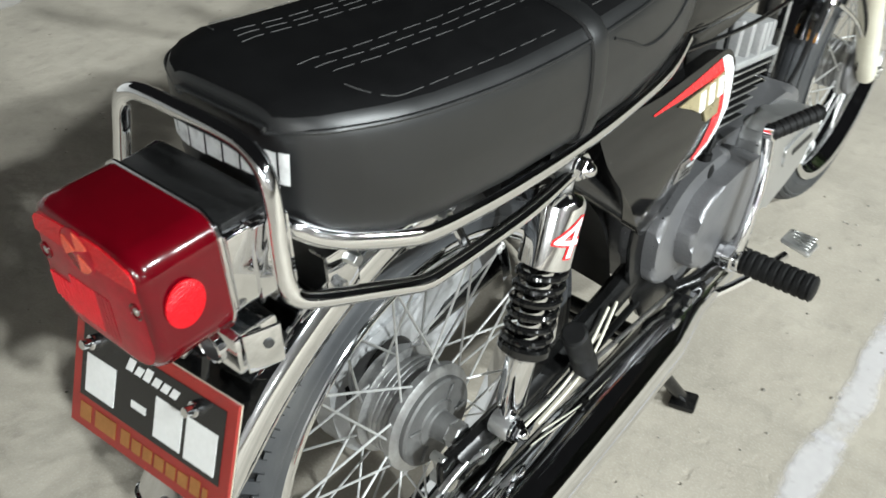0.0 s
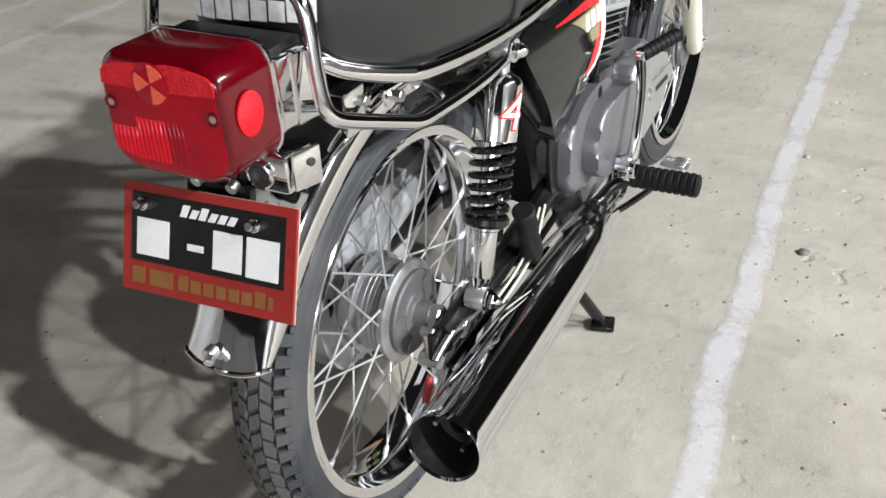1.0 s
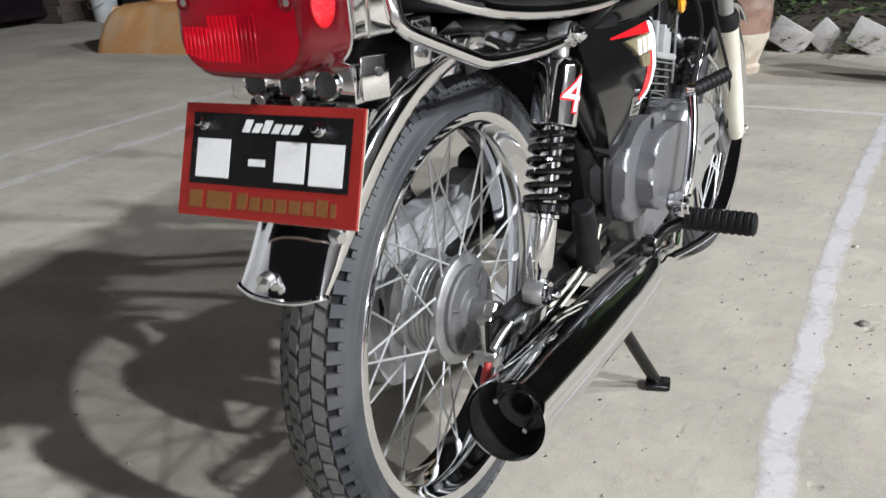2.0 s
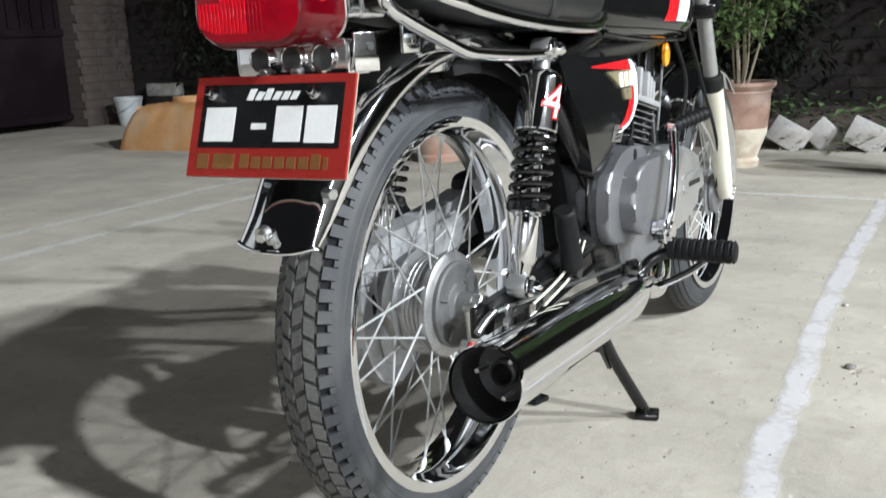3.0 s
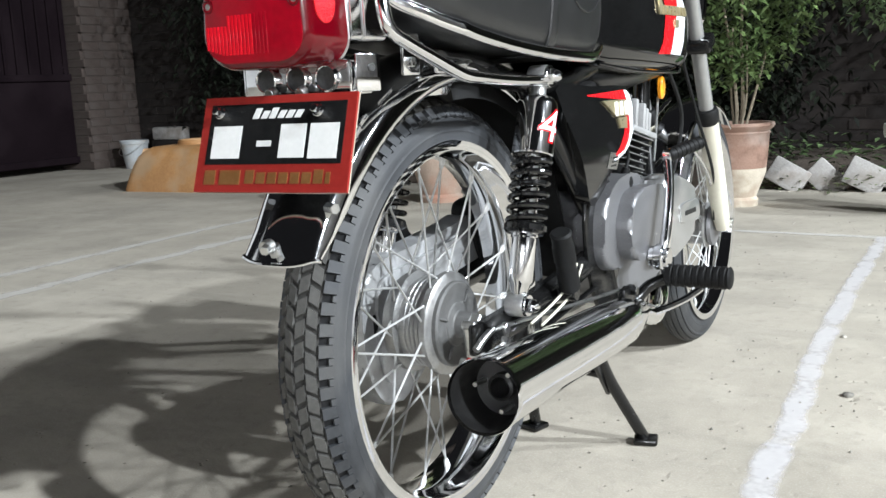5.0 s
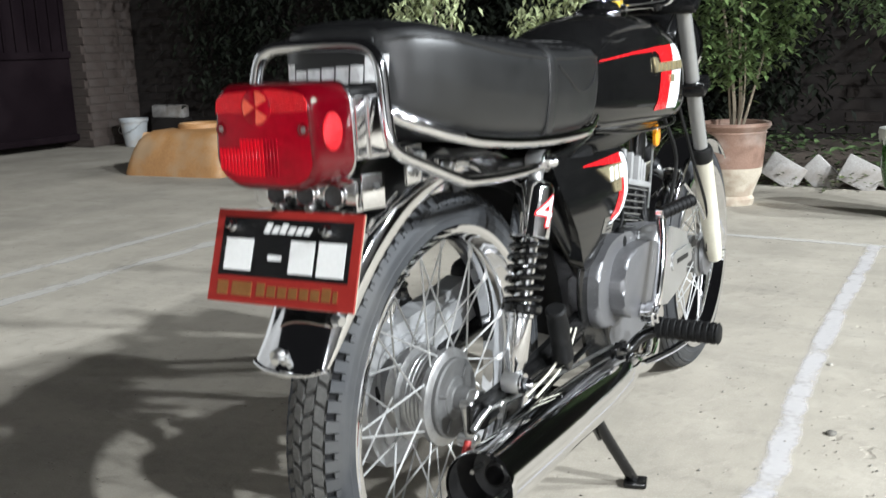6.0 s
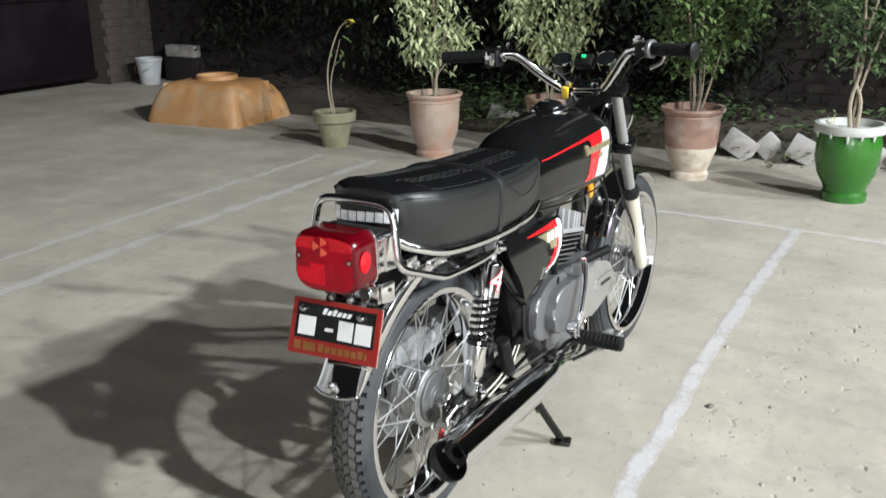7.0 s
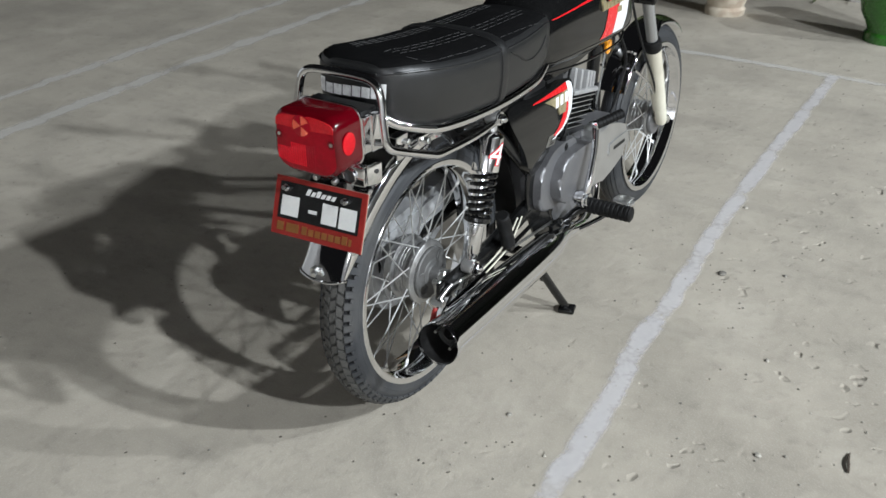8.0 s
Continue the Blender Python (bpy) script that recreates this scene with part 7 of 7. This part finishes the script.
sw = part("switch_block", bm, BLACK_PLASTIC, bike, "black switch block with worn metal")
for p0, p1, r in (((-0.232, 0.748, 0.972), (-0.228, 0.74, 0.975), 0.006), ((-0.236, 0.752, 0.950), (-0.236, 0.742, 0.950), 0.005), ((-0.218, 0.752, 0.962), (-0.218, 0.744, 0.962), 0.005)):
    part("switch", rod(bmesh.new(), p0, p1, r, 10), CHROME, sw)
part("switch_plate", block(bmesh.new(), (-0.228, 0.7475, 0.960), (0.030, 0.005, 0.034), 0.0015, pose(0, 0, 0, 0, 4, -12)), CHROME, sw, "worn chrome switch plate")
part("bar_band", lathe(bmesh.new(), (-0.207, 0.7745, 0.970), (0.95, 0.28, 0.12), [(0, 0.011), (0, 0.0175), (0.002, 0.019), (0.010, 0.019), (0.012, 0.0175), (0.012, 0.011)], 24), CHROME, sw)
part("band_screw", rod(bmesh.new(), (-0.205, 0.758, 0.990), (-0.205, 0.752, 0.996), 0.005, 8), CHROME, sw)
part("switch_lever", sweep(bmesh.new(), [(-0.205, 0.785, 0.968), (-0.203, 0.80, 0.985), (-0.200, 0.805, 1.0)], 0.004, 8, 3), CHROME, sw)
bm = block(bmesh.new(), (0.188, 0.783, 0.999), (0.034, 0.036, 0.040), 0.009, pose(0, 0, 0, 0, -2, -14))
part("throttle_housing", bm, BLACK_PLASTIC, bike)
bm = block(bmesh.new(), (0.176, 0.796, 1.020), (0.030, 0.026, 0.016), 0.005, pose(0, 0, 0, 0, -2, -14))
rod(bm, (0.172, 0.79, 1.024), (0.172, 0.79, 1.034), 0.008, 14)
part("lever_perch", bm, CHROME, bike)
for s, pts in ((1, [(0.185, 0.800, 1.000), (0.205, 0.822, 1.004), (0.225, 0.83, 0.995), (0.222, 0.84, 0.965), (0.190, 0.845, 0.946)]), (-1, [(-0.215, 0.79, 0.965), (-0.24, 0.82, 0.965), (-0.30, 0.81, 0.957), (-0.36, 0.79, 0.948)])):
    tube("brake_lever" if s > 0 else "clutch_lever", pts, [0.007, 0.006, 0.006, 0.005, 0.0065], ALU_BRIGHT, bike, "bright alloy lever", 6, 8, 0.7) if s > 0 else tube("clutch_lever", pts, 0.006, ALU_BRIGHT, bike, "bright alloy lever", 6, 8, 0.7)
tube("control_cable", [(-0.205, 0.80, 0.958), (-0.15, 0.88, 0.930), (-0.08, 0.925, 0.89), (-0.03, 0.91, 0.78)], 0.003, BLACK_PLASTIC, bike, "", 7, 8)
tube("control_cable", [(0.18, 0.81, 0.985), (0.14, 0.88, 0.955), (0.07, 0.93, 0.90), (0.03, 0.90, 0.78)], 0.003, BLACK_PLASTIC, bike, "", 7, 8)
for x, z in ((-0.108, 0.944), (0.026, 0.953)):
    gx = V((x, 0.958, z))
    n = V((0.0, -0.62, 0.78)).normalized()
    bm = lathe(bmesh.new(), gx - n * 0.045, n, [(0.004, 0), (0.004, 0.020), (0.014, 0.027), (0.040, 0.0285), (0.045, 0.030), (0.047, 0.0285), (0.046, 0.026)], 36)
    g = part("gauge", bm, BLACK_GLOSS, bike, "round black instrument")
    part("gauge_glass", lathe(bmesh.new(), gx, n, [(0, 0), (0.0005, 0.026), (0.001, 0.026), (0.002, 0.018), (0.002, 0)], 32), GAUGE, g)
    part("bezel", lathe(bmesh.new(), gx, n, [(-0.001, 0.0285), (0.001, 0.0300), (0.003, 0.0290), (0.003, 0.0270), (0.001, 0.0262)], 36), CHROME, g, "thin chrome bezel")
bm = block(bmesh.new(), (-0.038, 0.962, 0.940), (0.055, 0.04, 0.035), 0.008, pose(0, 0, 0, 52))
panel = part("warning_panel", bm, BLACK_PLASTIC, bike)
NEUTRAL = bpy.data.materials.new("green_pilot_light")
n, l, p = nodes_of(NEUTRAL)
p.inputs["Base Color"].default_value = (0.01, 0.35, 0.08, 1)
p.inputs["Emission Color"].default_value = (0.02, 1.0, 0.25, 1)
p.inputs["Emission Strength"].default_value = 1.2
part("pilot_light", block(bmesh.new(), (-0.037, 0.949, 0.957), (0.013, 0.008, 0.006), 0.002, pose(0, 0, 0, 52)), NEUTRAL, panel, "glowing green neutral light")
bm = lathe(bmesh.new(), (-0.02, 0.955, 0.80), (0, 1, -0.12), [(0, 0), (0, 0.05), (0.03, 0.075), (0.08, 0.088), (0.11, 0.090), (0.115, 0.085)], 36)
lampcase = part("headlamp_shell", bm, BLACK_GLOSS, bike, "gloss black headlamp shell")
lathe_rim = lathe(bmesh.new(), V((-0.02, 0.955, 0.80)) + V((0, 1, -0.12)).normalized() * 0.108, (0, 1, -0.12), [(0, 0.092), (0.012, 0.093), (0.016, 0.086), (0.018, 0.05), (0.02, 0)], 36)
part("headlamp_rim", lathe_rim, CHROME, lampcase)
for x in (-0.045, 0.03):
    part("bar_clamp", block(bmesh.new(), (x, 0.885, 0.885), (0.022, 0.034, 0.040), 0.006, Matrix.Rotation(radians(20), 4, "X")), CHROME, bike)
bm = lathe(bmesh.new(), (-0.046, 0.868, 0.862), (0, -0.55, 0.85), [(0, 0), (0, 0.016), (0.012, 0.016), (0.014, 0.012), (0.014, 0)], 20)
key = part("ignition_switch", bm, CHROME, bike)
part("key_tag", block(bmesh.new(), (-0.046, 0.845, 0.868), (0.018, 0.010, 0.034), 0.003, pose(0, 0, 0, 20, 8, 0)), YELLOW, key, "yellow key tag")


# ---------------------------------------------------------------- bricks of the boundary wall, last
def lay_bricks():
    """Single bricks beside the gate, the rest of the wall joined."""
    rng = random.Random(77)
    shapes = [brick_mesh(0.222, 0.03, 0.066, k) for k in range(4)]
    halves = [brick_mesh(0.030, 0.215, 0.066, 10 + k, PILLAR_BRICK) for k in range(3)]
    fronts = [brick_mesh(0.222, 0.03, 0.066, 20 + k, PILLAR_BRICK) for k in range(3)]
    loose = 0
    for row in range(28):
        z = 0.045 + 0.077 * row
        for i in range(9):
            x = -6.50 + 0.232 * i + (0.116 if row % 2 else 0)
            ob = new("brick", rng.choice(shapes))
            ob.parent = back_wall
            ob.location = (x, BACK_Y + 0.011 + rng.uniform(-0.003, 0.003), z)
            loose += 1
    verts, faces = [], []
    for row in range(43):
        z = 0.045 + 0.077 * row
        for i in range(62):
            x = -6.50 + 0.232 * i + (0.116 if row % 2 else 0)
            if row < 28 and i < 9:
                continue
            y = BACK_Y - 0.004 + rng.uniform(-0.004, 0.004)
            b = len(verts)
            w, h = 0.111, 0.033
            verts += [(x - w, y + 0.02, z - h), (x + w, y + 0.02, z - h), (x + w, y + 0.02, z + h), (x - w, y + 0.02, z + h)]
            w, h = w - 0.004, h - 0.004
            verts += [(x - w, y, z - h), (x + w, y, z - h), (x + w, y, z + h), (x - w, y, z + h)]
            faces += [(b + 4, b + 5, b + 6, b + 7)] + [(b + k, b + (k + 1) % 4, b + 4 + (k + 1) % 4, b + 4 + k) for k in range(4)]
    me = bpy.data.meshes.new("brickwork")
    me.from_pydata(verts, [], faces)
    me.materials.append(SHADED_BRICK)
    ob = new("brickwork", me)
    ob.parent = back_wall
    ob["kind"] = "stuff"
    for row in range(30):
        z = 0.045 + 0.077 * row
        for i in range(3):
            ob = new("brick", rng.choice(halves))
            ob.parent = pillar
            ob.location = (LEFT_X + 0.092 + rng.uniform(-0.004, 0.004), 5.085 + 0.225 * i + (0.05 if row % 2 else 0), z)
    for row in range(30):
        z = 0.045 + 0.077 * row
        for i in range(2):
            ob = new("brick", rng.choice(fronts))
            ob.parent = pillar
            ob.location = (LEFT_X - 0.19 + 0.228 * i + (-0.04 if row % 2 else 0), 4.991, z)


lay_bricks()
